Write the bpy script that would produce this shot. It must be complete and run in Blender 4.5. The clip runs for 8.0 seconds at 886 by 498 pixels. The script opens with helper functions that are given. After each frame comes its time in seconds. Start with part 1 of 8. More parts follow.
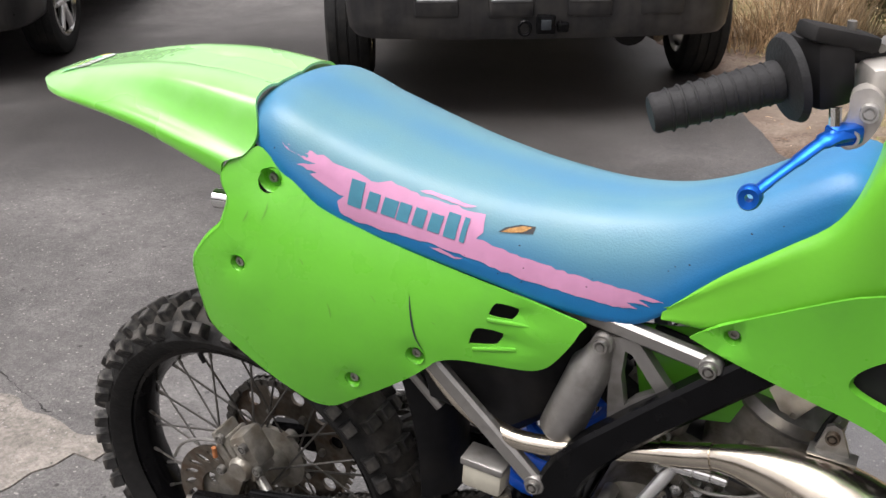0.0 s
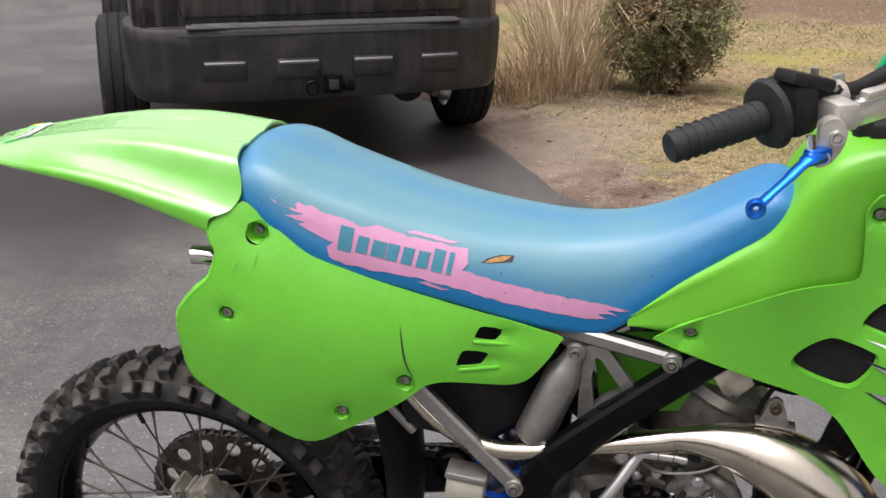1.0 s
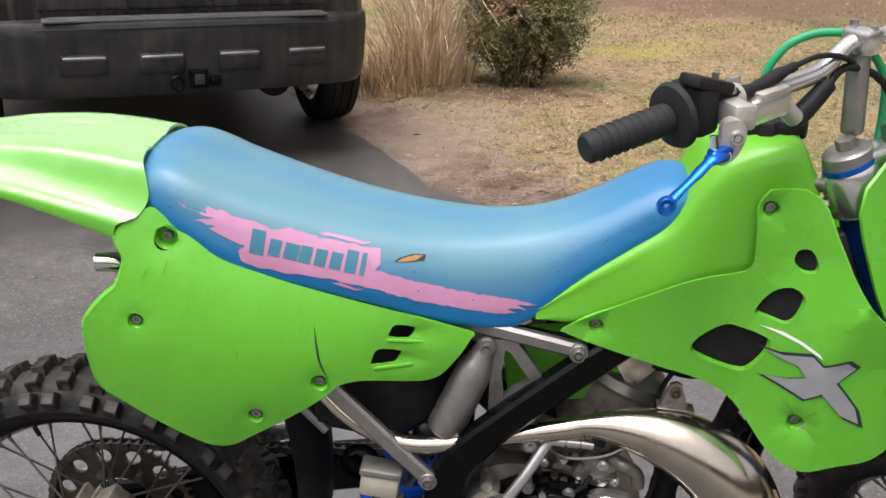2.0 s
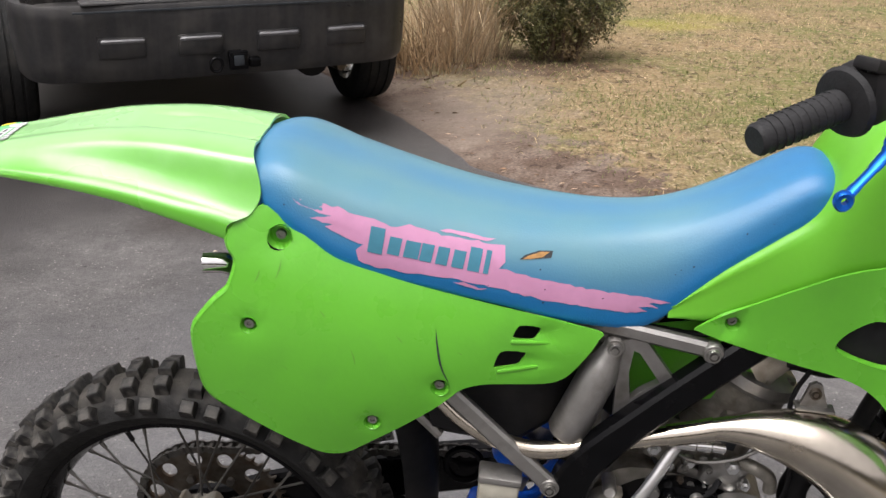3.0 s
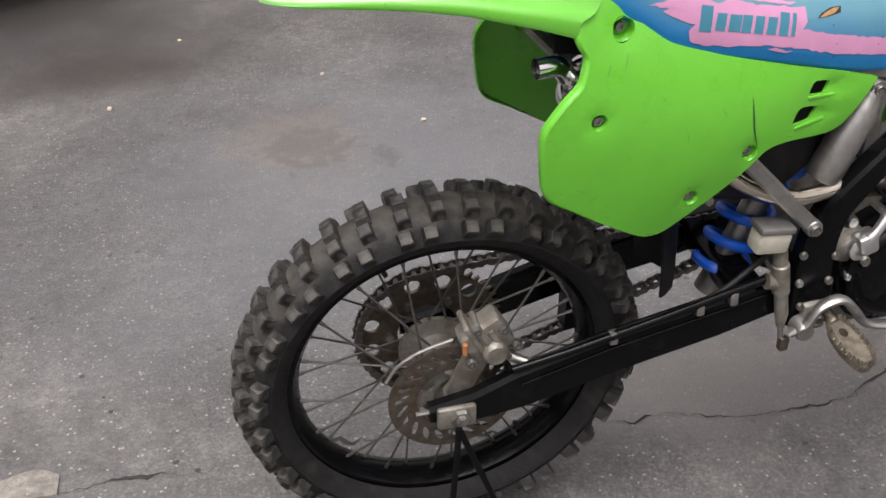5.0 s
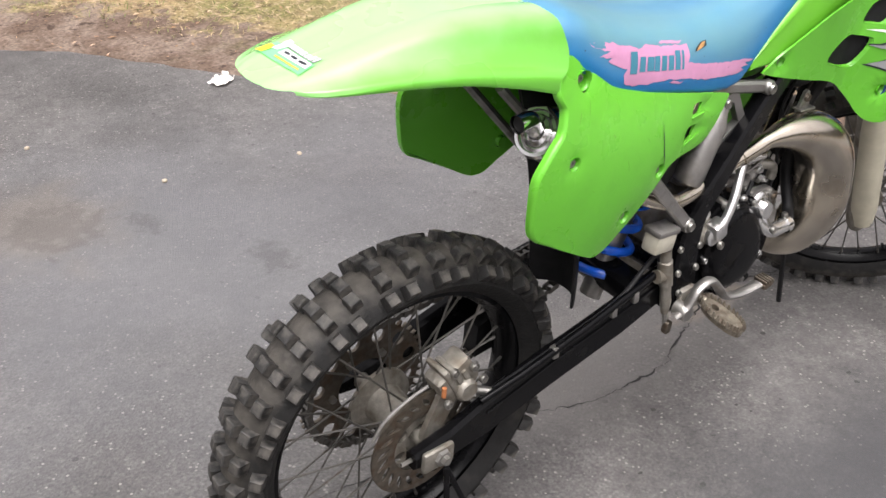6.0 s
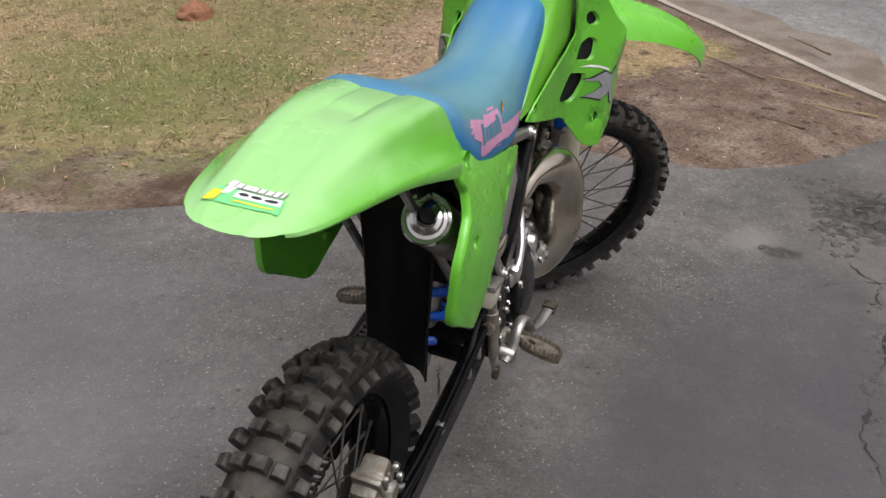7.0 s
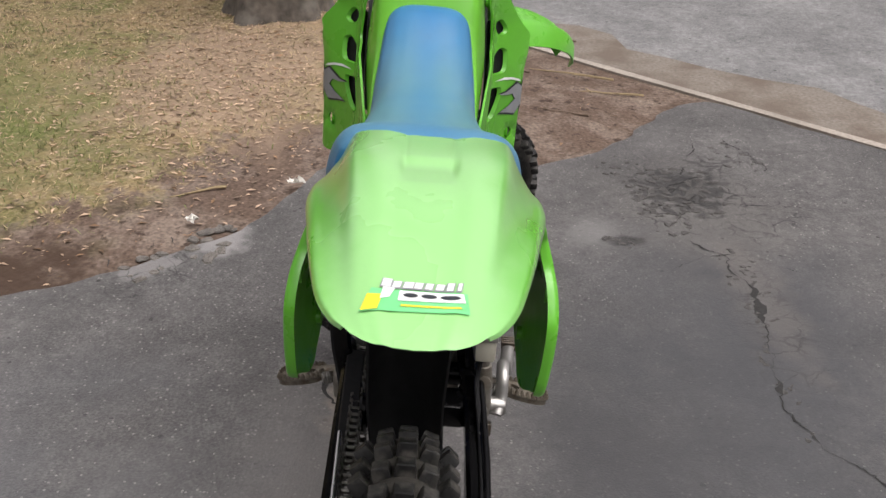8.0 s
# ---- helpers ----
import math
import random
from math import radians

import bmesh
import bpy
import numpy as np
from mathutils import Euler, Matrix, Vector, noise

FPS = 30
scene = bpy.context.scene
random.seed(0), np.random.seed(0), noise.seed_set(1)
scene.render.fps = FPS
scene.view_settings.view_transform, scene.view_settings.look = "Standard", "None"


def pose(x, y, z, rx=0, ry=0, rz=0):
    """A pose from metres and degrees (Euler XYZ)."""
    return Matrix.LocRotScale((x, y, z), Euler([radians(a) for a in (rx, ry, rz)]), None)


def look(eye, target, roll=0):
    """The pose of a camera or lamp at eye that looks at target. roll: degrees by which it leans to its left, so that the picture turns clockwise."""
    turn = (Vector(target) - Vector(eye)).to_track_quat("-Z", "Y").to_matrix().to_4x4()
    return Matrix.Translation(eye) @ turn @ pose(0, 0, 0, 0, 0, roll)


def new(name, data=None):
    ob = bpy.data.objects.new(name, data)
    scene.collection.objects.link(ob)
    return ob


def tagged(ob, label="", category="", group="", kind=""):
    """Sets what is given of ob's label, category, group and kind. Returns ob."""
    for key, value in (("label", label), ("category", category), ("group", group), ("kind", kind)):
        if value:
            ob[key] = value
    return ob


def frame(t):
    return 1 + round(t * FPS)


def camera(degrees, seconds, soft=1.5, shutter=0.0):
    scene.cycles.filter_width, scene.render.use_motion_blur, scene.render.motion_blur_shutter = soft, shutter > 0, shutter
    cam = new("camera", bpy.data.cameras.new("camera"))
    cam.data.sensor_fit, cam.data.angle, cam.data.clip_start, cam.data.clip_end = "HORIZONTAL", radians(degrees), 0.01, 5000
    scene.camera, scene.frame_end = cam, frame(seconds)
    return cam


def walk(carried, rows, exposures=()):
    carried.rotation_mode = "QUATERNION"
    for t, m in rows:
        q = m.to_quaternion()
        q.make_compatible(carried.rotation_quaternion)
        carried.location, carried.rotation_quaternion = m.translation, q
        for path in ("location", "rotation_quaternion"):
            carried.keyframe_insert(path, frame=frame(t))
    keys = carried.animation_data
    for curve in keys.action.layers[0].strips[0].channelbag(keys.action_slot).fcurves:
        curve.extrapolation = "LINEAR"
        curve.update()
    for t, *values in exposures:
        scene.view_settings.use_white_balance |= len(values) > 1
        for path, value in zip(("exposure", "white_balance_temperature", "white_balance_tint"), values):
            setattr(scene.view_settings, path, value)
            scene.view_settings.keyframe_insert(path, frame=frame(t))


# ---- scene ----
cam = camera(45.75, 8.0, soft=1.5)
PATH = [
    (0, (0.973, -1.158, 1.346), (0.098, 0.460, 0.560), -0.7),
    (0.5, (0.819, -1.313, 1.356), (0.162, 0.425, 0.615), 0.0),
    (1, (0.733, -1.398, 1.372), (0.318, 0.434, 0.688), 0.5),
    (1.2, (0.734, -1.374, 1.379), (0.453, 0.485, 0.697), 0.0),
    (2.3, (0.628, -1.444, 1.389), (0.484, 0.426, 0.693), 1.9),
    (2.5, (0.605, -1.446, 1.388), (0.426, 0.427, 0.708), 2.1),
    (3, (0.517, -1.357, 1.383), (0.348, 0.493, 0.644), 0.9),
    (3.5, (0.347, -1.290, 1.364), (0.354, 0.504, 0.482), -2.9),
    (4, (0.105, -1.405, 1.383), (0.357, 0.366, 0.489), -1.3),
    (4.5, (-0.071, -1.471, 1.387), (0.242, 0.251, 0.419), -0.6),
    (4.7, (-0.148, -1.424, 1.364), (0.142, 0.279, 0.356), -1.8),
    (5.8, (-0.728, -1.143, 1.419), (0.286, 0.236, 0.384), 3.1),
    (6, (-0.810, -1.116, 1.443), (0.303, 0.206, 0.436), 1.9),
    (6.5, (-0.942, -0.855, 1.449), (0.384, 0.267, 0.459), -1.9),
    (7, (-1.093, -0.625, 1.471), (0.591, -0.026, 0.575), 1.8),
    (7.5, (-1.110, -0.376, 1.436), (0.650, -0.085, 0.533), 2.3),
    (8, (-0.956, -0.112, 1.421), (0.846, -0.078, 0.555), 0.2),
]
walk(cam, [(t, look(eye, target, roll)) for t, eye, target, roll in PATH],
     exposures=[(0.0, 0.80), (0.5, 0.72), (1.0, 0.70), (2.5, 0.70), (3.5, 0.56), (4.5, 0.57), (5.8, 1.05), (6.0, 1.05), (6.5, 0.72), (7.0, 0.28), (8.0, 0.30)])

# ---- world and light: a bright overcast day ----
world = bpy.data.worlds.new("overcast_sky")
scene.world = world
world.use_nodes = True
sky = world.node_tree.nodes.new("ShaderNodeTexSky")
sky.sky_type = "NISHITA"
sky.sun_disc = False
sky.sun_elevation, sky.sun_rotation = radians(70), radians(200)
sky.air_density, sky.dust_density, sky.ozone_density = 1.0, 6.0, 0.6
hsv = world.node_tree.nodes.new("ShaderNodeHueSaturation")
hsv.inputs["Saturation"].default_value = 0.06
world.node_tree.links.new(sky.outputs[0], hsv.inputs["Color"])
back = world.node_tree.nodes["Background"]
haze = world.node_tree.nodes.new("ShaderNodeVectorMath")     # a thin warm-grey cloud cover
haze.operation = "MULTIPLY"
haze.inputs[1].default_value = (1.06, 1.0, 1.02)
world.node_tree.links.new(hsv.outputs[0], haze.inputs[0])
world.node_tree.links.new(haze.outputs[0], back.inputs["Color"])
back.inputs["Strength"].default_value = 0.125
sun = new("sun", bpy.data.lights.new("sun", "SUN"))
sun.data.energy, sun.data.angle, sun.data.color = 1.75, radians(50), (1.0, 0.985, 0.96)
sun.matrix_world = look((-3.4, -3.0, 10), (0, 0, 0))


# ---- materials ----
def material(name, base, rough=0.5, metal=0.0, scale=20.0, var=0.15, bump=0.0, bump_scale=None,
             stain=None, stain_scale=3.0, stain_amount=0.0, coords="Object", rough_var=0.0, island=0.0,
             coat=0.0, stain_low=0.5, random_value=0.0, spec=0.5):
    """Principled surface with variation at two scales: fine grain, large stains, bump and gloss."""
    m = bpy.data.materials.new(name)
    m.use_nodes = True
    n, l = m.node_tree.nodes, m.node_tree.links
    b = n["Principled BSDF"]
    tc = n.new("ShaderNodeTexCoord")
    fine = n.new("ShaderNodeTexNoise")
    fine.inputs["Scale"].default_value, fine.inputs["Detail"].default_value = scale, 6
    l.new(tc.outputs[coords], fine.inputs["Vector"])
    ramp = n.new("ShaderNodeMapRange")
    ramp.inputs["From Min"].default_value, ramp.inputs["From Max"].default_value = 0.25, 0.75
    ramp.inputs["To Min"].default_value, ramp.inputs["To Max"].default_value = 1 - var, 1 + var
    l.new(fine.outputs["Fac"], ramp.inputs["Value"])
    mul = n.new("ShaderNodeVectorMath")
    mul.operation = "MULTIPLY"
    mul.inputs[0].default_value = base
    l.new(ramp.outputs[0], mul.inputs[1])
    colour = mul.outputs[0]
    if island or random_value:
        src = n.new("ShaderNodeNewGeometry").outputs["Random Per Island"] if island else n.new("ShaderNodeObjectInfo").outputs["Random"]
        amount = island or random_value
        mr = n.new("ShaderNodeMapRange")
        mr.inputs["To Min"].default_value, mr.inputs["To Max"].default_value = 1 - amount, 1 + amount
        l.new(src, mr.inputs["Value"])
        mul2 = n.new("ShaderNodeVectorMath")
        mul2.operation = "MULTIPLY"
        l.new(colour, mul2.inputs[0])
        l.new(mr.outputs[0], mul2.inputs[1])
        colour = mul2.outputs[0]
    large = n.new("ShaderNodeTexNoise")
    large.inputs["Scale"].default_value, large.inputs["Detail"].default_value = stain_scale, 5
    l.new(tc.outputs[coords], large.inputs["Vector"])
    lr = n.new("ShaderNodeMapRange")
    lr.inputs["From Min"].default_value, lr.inputs["From Max"].default_value = stain_low, stain_low + 0.22
    lr.inputs["To Max"].default_value = stain_amount
    l.new(large.outputs["Fac"], lr.inputs["Value"])
    if stain:
        mix = n.new("ShaderNodeMix")
        mix.data_type = "RGBA"
        l.new(lr.outputs[0], mix.inputs[0])
        l.new(colour, mix.inputs[6])
        mix.inputs[7].default_value = (*stain, 1)
        colour = mix.outputs[2]
    l.new(colour, b.inputs["Base Color"])
    b.inputs["Metallic"].default_value = metal
    b.inputs["Coat Weight"].default_value = coat
    b.inputs["Specular IOR Level"].default_value = spec
    rr = n.new("ShaderNodeMapRange")
    rr.inputs["From Min"].default_value, rr.inputs["From Max"].default_value = 0.3, 0.7
    rr.inputs["To Min"].default_value, rr.inputs["To Max"].default_value = max(0.03, rough - rough_var), min(1, rough + rough_var)
    l.new(large.outputs["Fac"], rr.inputs["Value"])
    l.new(rr.outputs[0], b.inputs["Roughness"])
    if bump:
        bn = n.new("ShaderNodeTexNoise")
        bn.inputs["Scale"].default_value, bn.inputs["Detail"].default_value = bump_scale or scale * 2, 4
        l.new(tc.outputs[coords], bn.inputs["Vector"])
        bp = n.new("ShaderNodeBump")
        bp.inputs["Strength"].default_value, bp.inputs["Distance"].default_value = bump, 0.004
        l.new(bn.outputs["Fac"], bp.inputs["Height"])
        l.new(bp.outputs[0], b.inputs["Normal"])
    return m


GREEN = material("green_plastic", (0.116, 0.425, 0.030), 0.30, scale=9, var=0.05, stain=(0.085, 0.28, 0.028), stain_scale=11, stain_amount=0.45, stain_low=0.58, rough_var=0.10, bump=0.05, bump_scale=160)
TANKGREEN = material("green_tank", (0.128, 0.425, 0.026), 0.30, scale=9, var=0.06, rough_var=0.08, bump=0.05, bump_scale=160)
RUBBER = material("tyre_rubber", (0.013, 0.0128, 0.0126), 0.60, scale=60, var=0.3, stain=(0.05, 0.046, 0.040), stain_scale=26, stain_amount=0.5, stain_low=0.55, bump=0.35, bump_scale=160, spec=0.22)
TREAD = material("dusty_tread", (0.024, 0.0235, 0.023), 0.55, scale=60, var=0.5, stain=(0.12, 0.110, 0.097), stain_scale=42, stain_amount=0.75, stain_low=0.47, bump=0.4, bump_scale=140, spec=0.28, random_value=0.35)


def dusted(m, r0, r1, colour, amount):
    """Dry dust that sticks to a wheel beyond a radius from its axle."""
    n, l = m.node_tree.nodes, m.node_tree.links
    b = n["Principled BSDF"]
    tc, flat, ln, nz, ad, mr, mx = (n.new("ShaderNode" + k) for k in ("TexCoord", "VectorMath", "VectorMath", "TexNoise", "Math", "MapRange", "Mix"))
    flat.operation, ln.operation, ad.operation = "MULTIPLY", "LENGTH", "MULTIPLY_ADD"
    flat.inputs[1].default_value = (1, 0, 1)
    l.new(tc.outputs["Object"], flat.inputs[0])
    l.new(flat.outputs[0], ln.inputs[0])
    nz.inputs["Scale"].default_value, nz.inputs["Detail"].default_value = 45, 6
    l.new(tc.outputs["Object"], nz.inputs["Vector"])
    ad.inputs[1].default_value = 0.05
    l.new(nz.outputs["Fac"], ad.inputs[0])
    l.new(ln.outputs["Value"], ad.inputs[2])
    mr.inputs["From Min"].default_value, mr.inputs["From Max"].default_value = r0 + 0.025, r1 + 0.025
    mr.inputs["To Max"].default_value = amount
    l.new(ad.outputs[0], mr.inputs["Value"])
    mx.data_type = "RGBA"
    l.new(mr.outputs[0], mx.inputs[0])
    l.new(b.inputs["Base Color"].links[0].from_socket, mx.inputs[6])
    mx.inputs[7].default_value = (*colour, 1)
    l.new(mx.outputs[2], b.inputs["Base Color"])


dusted(RUBBER, 0.293, 0.318, (0.078, 0.071, 0.062), 0.85)
BLACK = material("black_paint", (0.003, 0.003, 0.0035), 0.22, scale=40, var=0.3, rough_var=0.10, stain=(0.016, 0.0145, 0.013), stain_scale=22, stain_amount=0.4, stain_low=0.60, spec=0.13)
BLACKPLASTIC = material("black_plastic", (0.011, 0.011, 0.012), 0.55, scale=60, var=0.3, rough_var=0.15, stain=(0.035, 0.031, 0.027), stain_scale=12, stain_amount=0.4, stain_low=0.55, bump=0.1, spec=0.22)
GRIPRUBBER = material("grip_rubber", (0.018, 0.018, 0.019), 0.62, scale=80, var=0.25, rough_var=0.1, bump=0.2, bump_scale=300, spec=0.30)
ALU = material("cast_aluminium", (0.33, 0.32, 0.305), 0.42, 0.85, scale=50, var=0.12, rough_var=0.12, stain=(0.10, 0.088, 0.072), stain_scale=18, stain_amount=0.7, stain_low=0.52, bump=0.12, bump_scale=240)
CASTALU = material("pale_cast_alloy", (0.50, 0.475, 0.44), 0.45, 0.6, scale=60, var=0.15, rough_var=0.1, stain=(0.30, 0.26, 0.21), stain_scale=24, stain_amount=0.5, stain_low=0.52, bump=0.15, bump_scale=220)
DIRTYALU = material("dirty_aluminium", (0.26, 0.245, 0.215), 0.55, 0.7, scale=70, var=0.25, rough_var=0.1, stain=(0.13, 0.105, 0.075), stain_scale=30, stain_amount=0.75, stain_low=0.45, bump=0.25, bump_scale=200)
BRIGHTALU = material("polished_aluminium", (0.72, 0.72, 0.71), 0.28, 0.95, scale=40, var=0.06, rough_var=0.08)
SPOKE = material("dark_spoke_steel", (0.15, 0.145, 0.135), 0.45, 0.85, scale=60, var=0.3, rough_var=0.1, stain=(0.07, 0.05, 0.035), stain_scale=60, stain_amount=0.6, stain_low=0.5)
STEEL = material("dull_steel", (0.33, 0.32, 0.30), 0.38, 0.9, scale=60, var=0.2, rough_var=0.1, stain=(0.12, 0.09, 0.06), stain_scale=40, stain_amount=0.5, stain_low=0.55)
CHROME = material("bright_steel", (0.75, 0.75, 0.74), 0.14, 1.0, scale=30, var=0.05, rough_var=0.05)
NICKEL = material("nickel_pipe", (0.56, 0.51, 0.43), 0.20, 1.0, scale=26, var=0.10, rough_var=0.09, stain=(0.22, 0.16, 0.10), stain_scale=9, stain_amount=0.55, stain_low=0.56, bump=0.04, bump_scale=60)
CHAIN = material("rusty_chain_steel", (0.125, 0.108, 0.088), 0.5, 0.8, scale=90, var=0.35, rough_var=0.15, stain=(0.10, 0.055, 0.03), stain_scale=40, stain_amount=0.7, stain_low=0.5)
PEGSTEEL = material("worn_peg_steel", (0.19, 0.168, 0.135), 0.5, 0.7, scale=80, var=0.4, rough_var=0.12, stain=(0.09, 0.06, 0.04), stain_scale=70, stain_amount=0.7, stain_low=0.48, bump=0.3)
BLUEMETAL = material("blue_anodised", (0.01, 0.13, 0.62), 0.28, 0.75, scale=50, var=0.1, rough_var=0.06)
BLUEPAINT = material("blue_spring_paint", (0.008, 0.11, 0.66), 0.35, scale=50, var=0.15, stain=(0.05, 0.05, 0.06), stain_scale=25, stain_amount=0.5, stain_low=0.58)
PINK = material("pink_print", (0.51, 0.24, 0.395), 0.5, scale=60, var=0.08, stain=(0.42, 0.18, 0.30), stain_scale=30, stain_amount=0.5, stain_low=0.55)
TEALPRINT = material("teal_print", (0.045, 0.19, 0.27), 0.5, scale=60, var=0.1)
FOAM = material("orange_foam", (0.40, 0.22, 0.08), 0.9, scale=200, var=0.3, bump=0.4, bump_scale=400)
GREENHOSE = material("green_hose", (0.015, 0.30, 0.12), 0.45, scale=40, var=0.1)
CREAM = material("grey_cream_plastic", (0.47, 0.44, 0.34), 0.5, scale=30, var=0.12, stain=(0.3, 0.26, 0.18), stain_scale=12, stain_amount=0.5, stain_low=0.55)
WHITEPRINT = material("white_print", (0.72, 0.74, 0.72), 0.45, scale=40, var=0.06)
DARKPRINT = material("dark_print", (0.02, 0.025, 0.03), 0.45, scale=40, var=0.1)
YELLOWPRINT = material("yellow_print", (0.75, 0.60, 0.03), 0.45, scale=40, var=0.06)
GREENPRINT = material("mint_print", (0.16, 0.58, 0.22), 0.45, scale=40, var=0.06)
GREYPRINT = material("grey_print", (0.26, 0.27, 0.28), 0.45, scale=40, var=0.1)
TRANSLUCENT = material("milky_tank_plastic", (0.42, 0.40, 0.33), 0.4, scale=40, var=0.15, stain=(0.22, 0.19, 0.13), stain_scale=25, stain_amount=0.5, stain_low=0.5)
RED = material("red_tape", (0.6, 0.05, 0.02), 0.5, scale=50, var=0.1)
RUSTY = material("orange_rust", (0.36, 0.13, 0.045), 0.7, scale=60, var=0.3, bump=0.3)
RADIATOR = material("radiator_fins", (0.02, 0.02, 0.022), 0.5, 0.4, scale=300, var=0.5)


def seat_vinyl():
    """Blue vinyl, faded grey-teal on the flanks, worn pale in patches, sky sheen painted in; deep blue near the hem."""
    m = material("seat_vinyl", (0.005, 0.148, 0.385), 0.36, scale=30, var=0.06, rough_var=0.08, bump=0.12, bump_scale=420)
    n, l = m.node_tree.nodes, m.node_tree.links
    b = n["Principled BSDF"]
    tc = n.new("ShaderNodeTexCoord")
    sep = n.new("ShaderNodeSeparateXYZ")
    l.new(tc.outputs["UV"], sep.inputs[0])
    noise_node = n.new("ShaderNodeTexNoise")
    noise_node.inputs["Scale"].default_value, noise_node.inputs["Detail"].default_value = 7, 5
    l.new(tc.outputs["Object"], noise_node.inputs["Vector"])
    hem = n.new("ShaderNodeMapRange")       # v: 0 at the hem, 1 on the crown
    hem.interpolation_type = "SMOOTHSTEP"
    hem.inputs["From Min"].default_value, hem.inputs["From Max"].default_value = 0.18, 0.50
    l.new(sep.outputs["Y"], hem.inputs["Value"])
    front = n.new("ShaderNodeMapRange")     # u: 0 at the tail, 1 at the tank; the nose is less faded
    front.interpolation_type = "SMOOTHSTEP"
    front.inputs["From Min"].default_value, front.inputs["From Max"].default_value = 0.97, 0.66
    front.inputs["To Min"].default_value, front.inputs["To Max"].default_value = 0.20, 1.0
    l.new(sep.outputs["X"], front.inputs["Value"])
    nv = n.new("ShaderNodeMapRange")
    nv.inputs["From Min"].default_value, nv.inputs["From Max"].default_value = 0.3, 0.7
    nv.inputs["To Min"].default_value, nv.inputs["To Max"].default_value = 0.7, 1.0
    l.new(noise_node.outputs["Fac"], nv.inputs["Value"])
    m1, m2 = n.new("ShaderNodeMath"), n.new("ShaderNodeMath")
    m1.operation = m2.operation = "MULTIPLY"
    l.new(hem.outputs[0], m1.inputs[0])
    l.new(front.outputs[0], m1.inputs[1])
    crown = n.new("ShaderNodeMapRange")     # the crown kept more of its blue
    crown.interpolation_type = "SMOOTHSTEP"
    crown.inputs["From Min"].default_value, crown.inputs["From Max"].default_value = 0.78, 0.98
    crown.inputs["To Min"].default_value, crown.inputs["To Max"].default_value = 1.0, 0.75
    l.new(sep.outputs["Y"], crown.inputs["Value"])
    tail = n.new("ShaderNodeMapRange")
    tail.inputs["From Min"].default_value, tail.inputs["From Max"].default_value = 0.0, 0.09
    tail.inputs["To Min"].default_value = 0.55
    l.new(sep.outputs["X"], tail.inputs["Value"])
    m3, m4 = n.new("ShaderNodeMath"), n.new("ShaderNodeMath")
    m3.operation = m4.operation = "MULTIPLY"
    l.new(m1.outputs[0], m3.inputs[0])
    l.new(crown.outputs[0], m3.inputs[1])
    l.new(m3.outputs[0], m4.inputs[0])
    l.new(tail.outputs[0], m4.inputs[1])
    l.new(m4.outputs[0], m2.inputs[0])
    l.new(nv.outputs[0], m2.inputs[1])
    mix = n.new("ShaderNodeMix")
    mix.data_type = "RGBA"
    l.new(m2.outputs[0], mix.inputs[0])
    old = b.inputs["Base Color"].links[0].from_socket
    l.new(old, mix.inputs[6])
    # fade colour, raised so that it also holds the pale sky sheen
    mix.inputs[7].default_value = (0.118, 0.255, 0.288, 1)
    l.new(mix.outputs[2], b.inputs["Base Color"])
    return m


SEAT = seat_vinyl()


def pale_crown_plastic():
    """Green plastic, its faded crown painted paler for sky gloss; flanks keep their colour."""
    m = material("pale_crown_green_plastic", (0.116, 0.425, 0.030), 0.28, scale=9, var=0.05, rough_var=0.06, bump=0.03, bump_scale=160, coat=1.0)
    n, l = m.node_tree.nodes, m.node_tree.links
    b = n["Principled BSDF"]
    b.inputs["Coat Roughness"].default_value = 0.22
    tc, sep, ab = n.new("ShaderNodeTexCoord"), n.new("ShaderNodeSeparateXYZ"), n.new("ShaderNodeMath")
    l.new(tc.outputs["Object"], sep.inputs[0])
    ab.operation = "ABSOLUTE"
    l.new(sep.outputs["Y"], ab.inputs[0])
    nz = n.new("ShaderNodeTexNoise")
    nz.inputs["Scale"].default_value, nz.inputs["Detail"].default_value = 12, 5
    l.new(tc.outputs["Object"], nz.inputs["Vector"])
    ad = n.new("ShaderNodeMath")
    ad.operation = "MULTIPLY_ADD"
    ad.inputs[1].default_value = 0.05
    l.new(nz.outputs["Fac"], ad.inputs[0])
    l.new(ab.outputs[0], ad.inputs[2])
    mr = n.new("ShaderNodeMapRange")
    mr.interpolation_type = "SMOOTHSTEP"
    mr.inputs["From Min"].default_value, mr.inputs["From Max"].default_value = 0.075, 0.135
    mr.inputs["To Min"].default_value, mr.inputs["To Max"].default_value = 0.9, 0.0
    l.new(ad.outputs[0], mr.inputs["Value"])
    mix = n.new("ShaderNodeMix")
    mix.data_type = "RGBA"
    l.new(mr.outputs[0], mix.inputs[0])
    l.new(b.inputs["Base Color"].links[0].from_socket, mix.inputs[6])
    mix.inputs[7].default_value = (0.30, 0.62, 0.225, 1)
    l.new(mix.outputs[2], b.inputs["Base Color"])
    return m


PALECROWN = pale_crown_plastic()


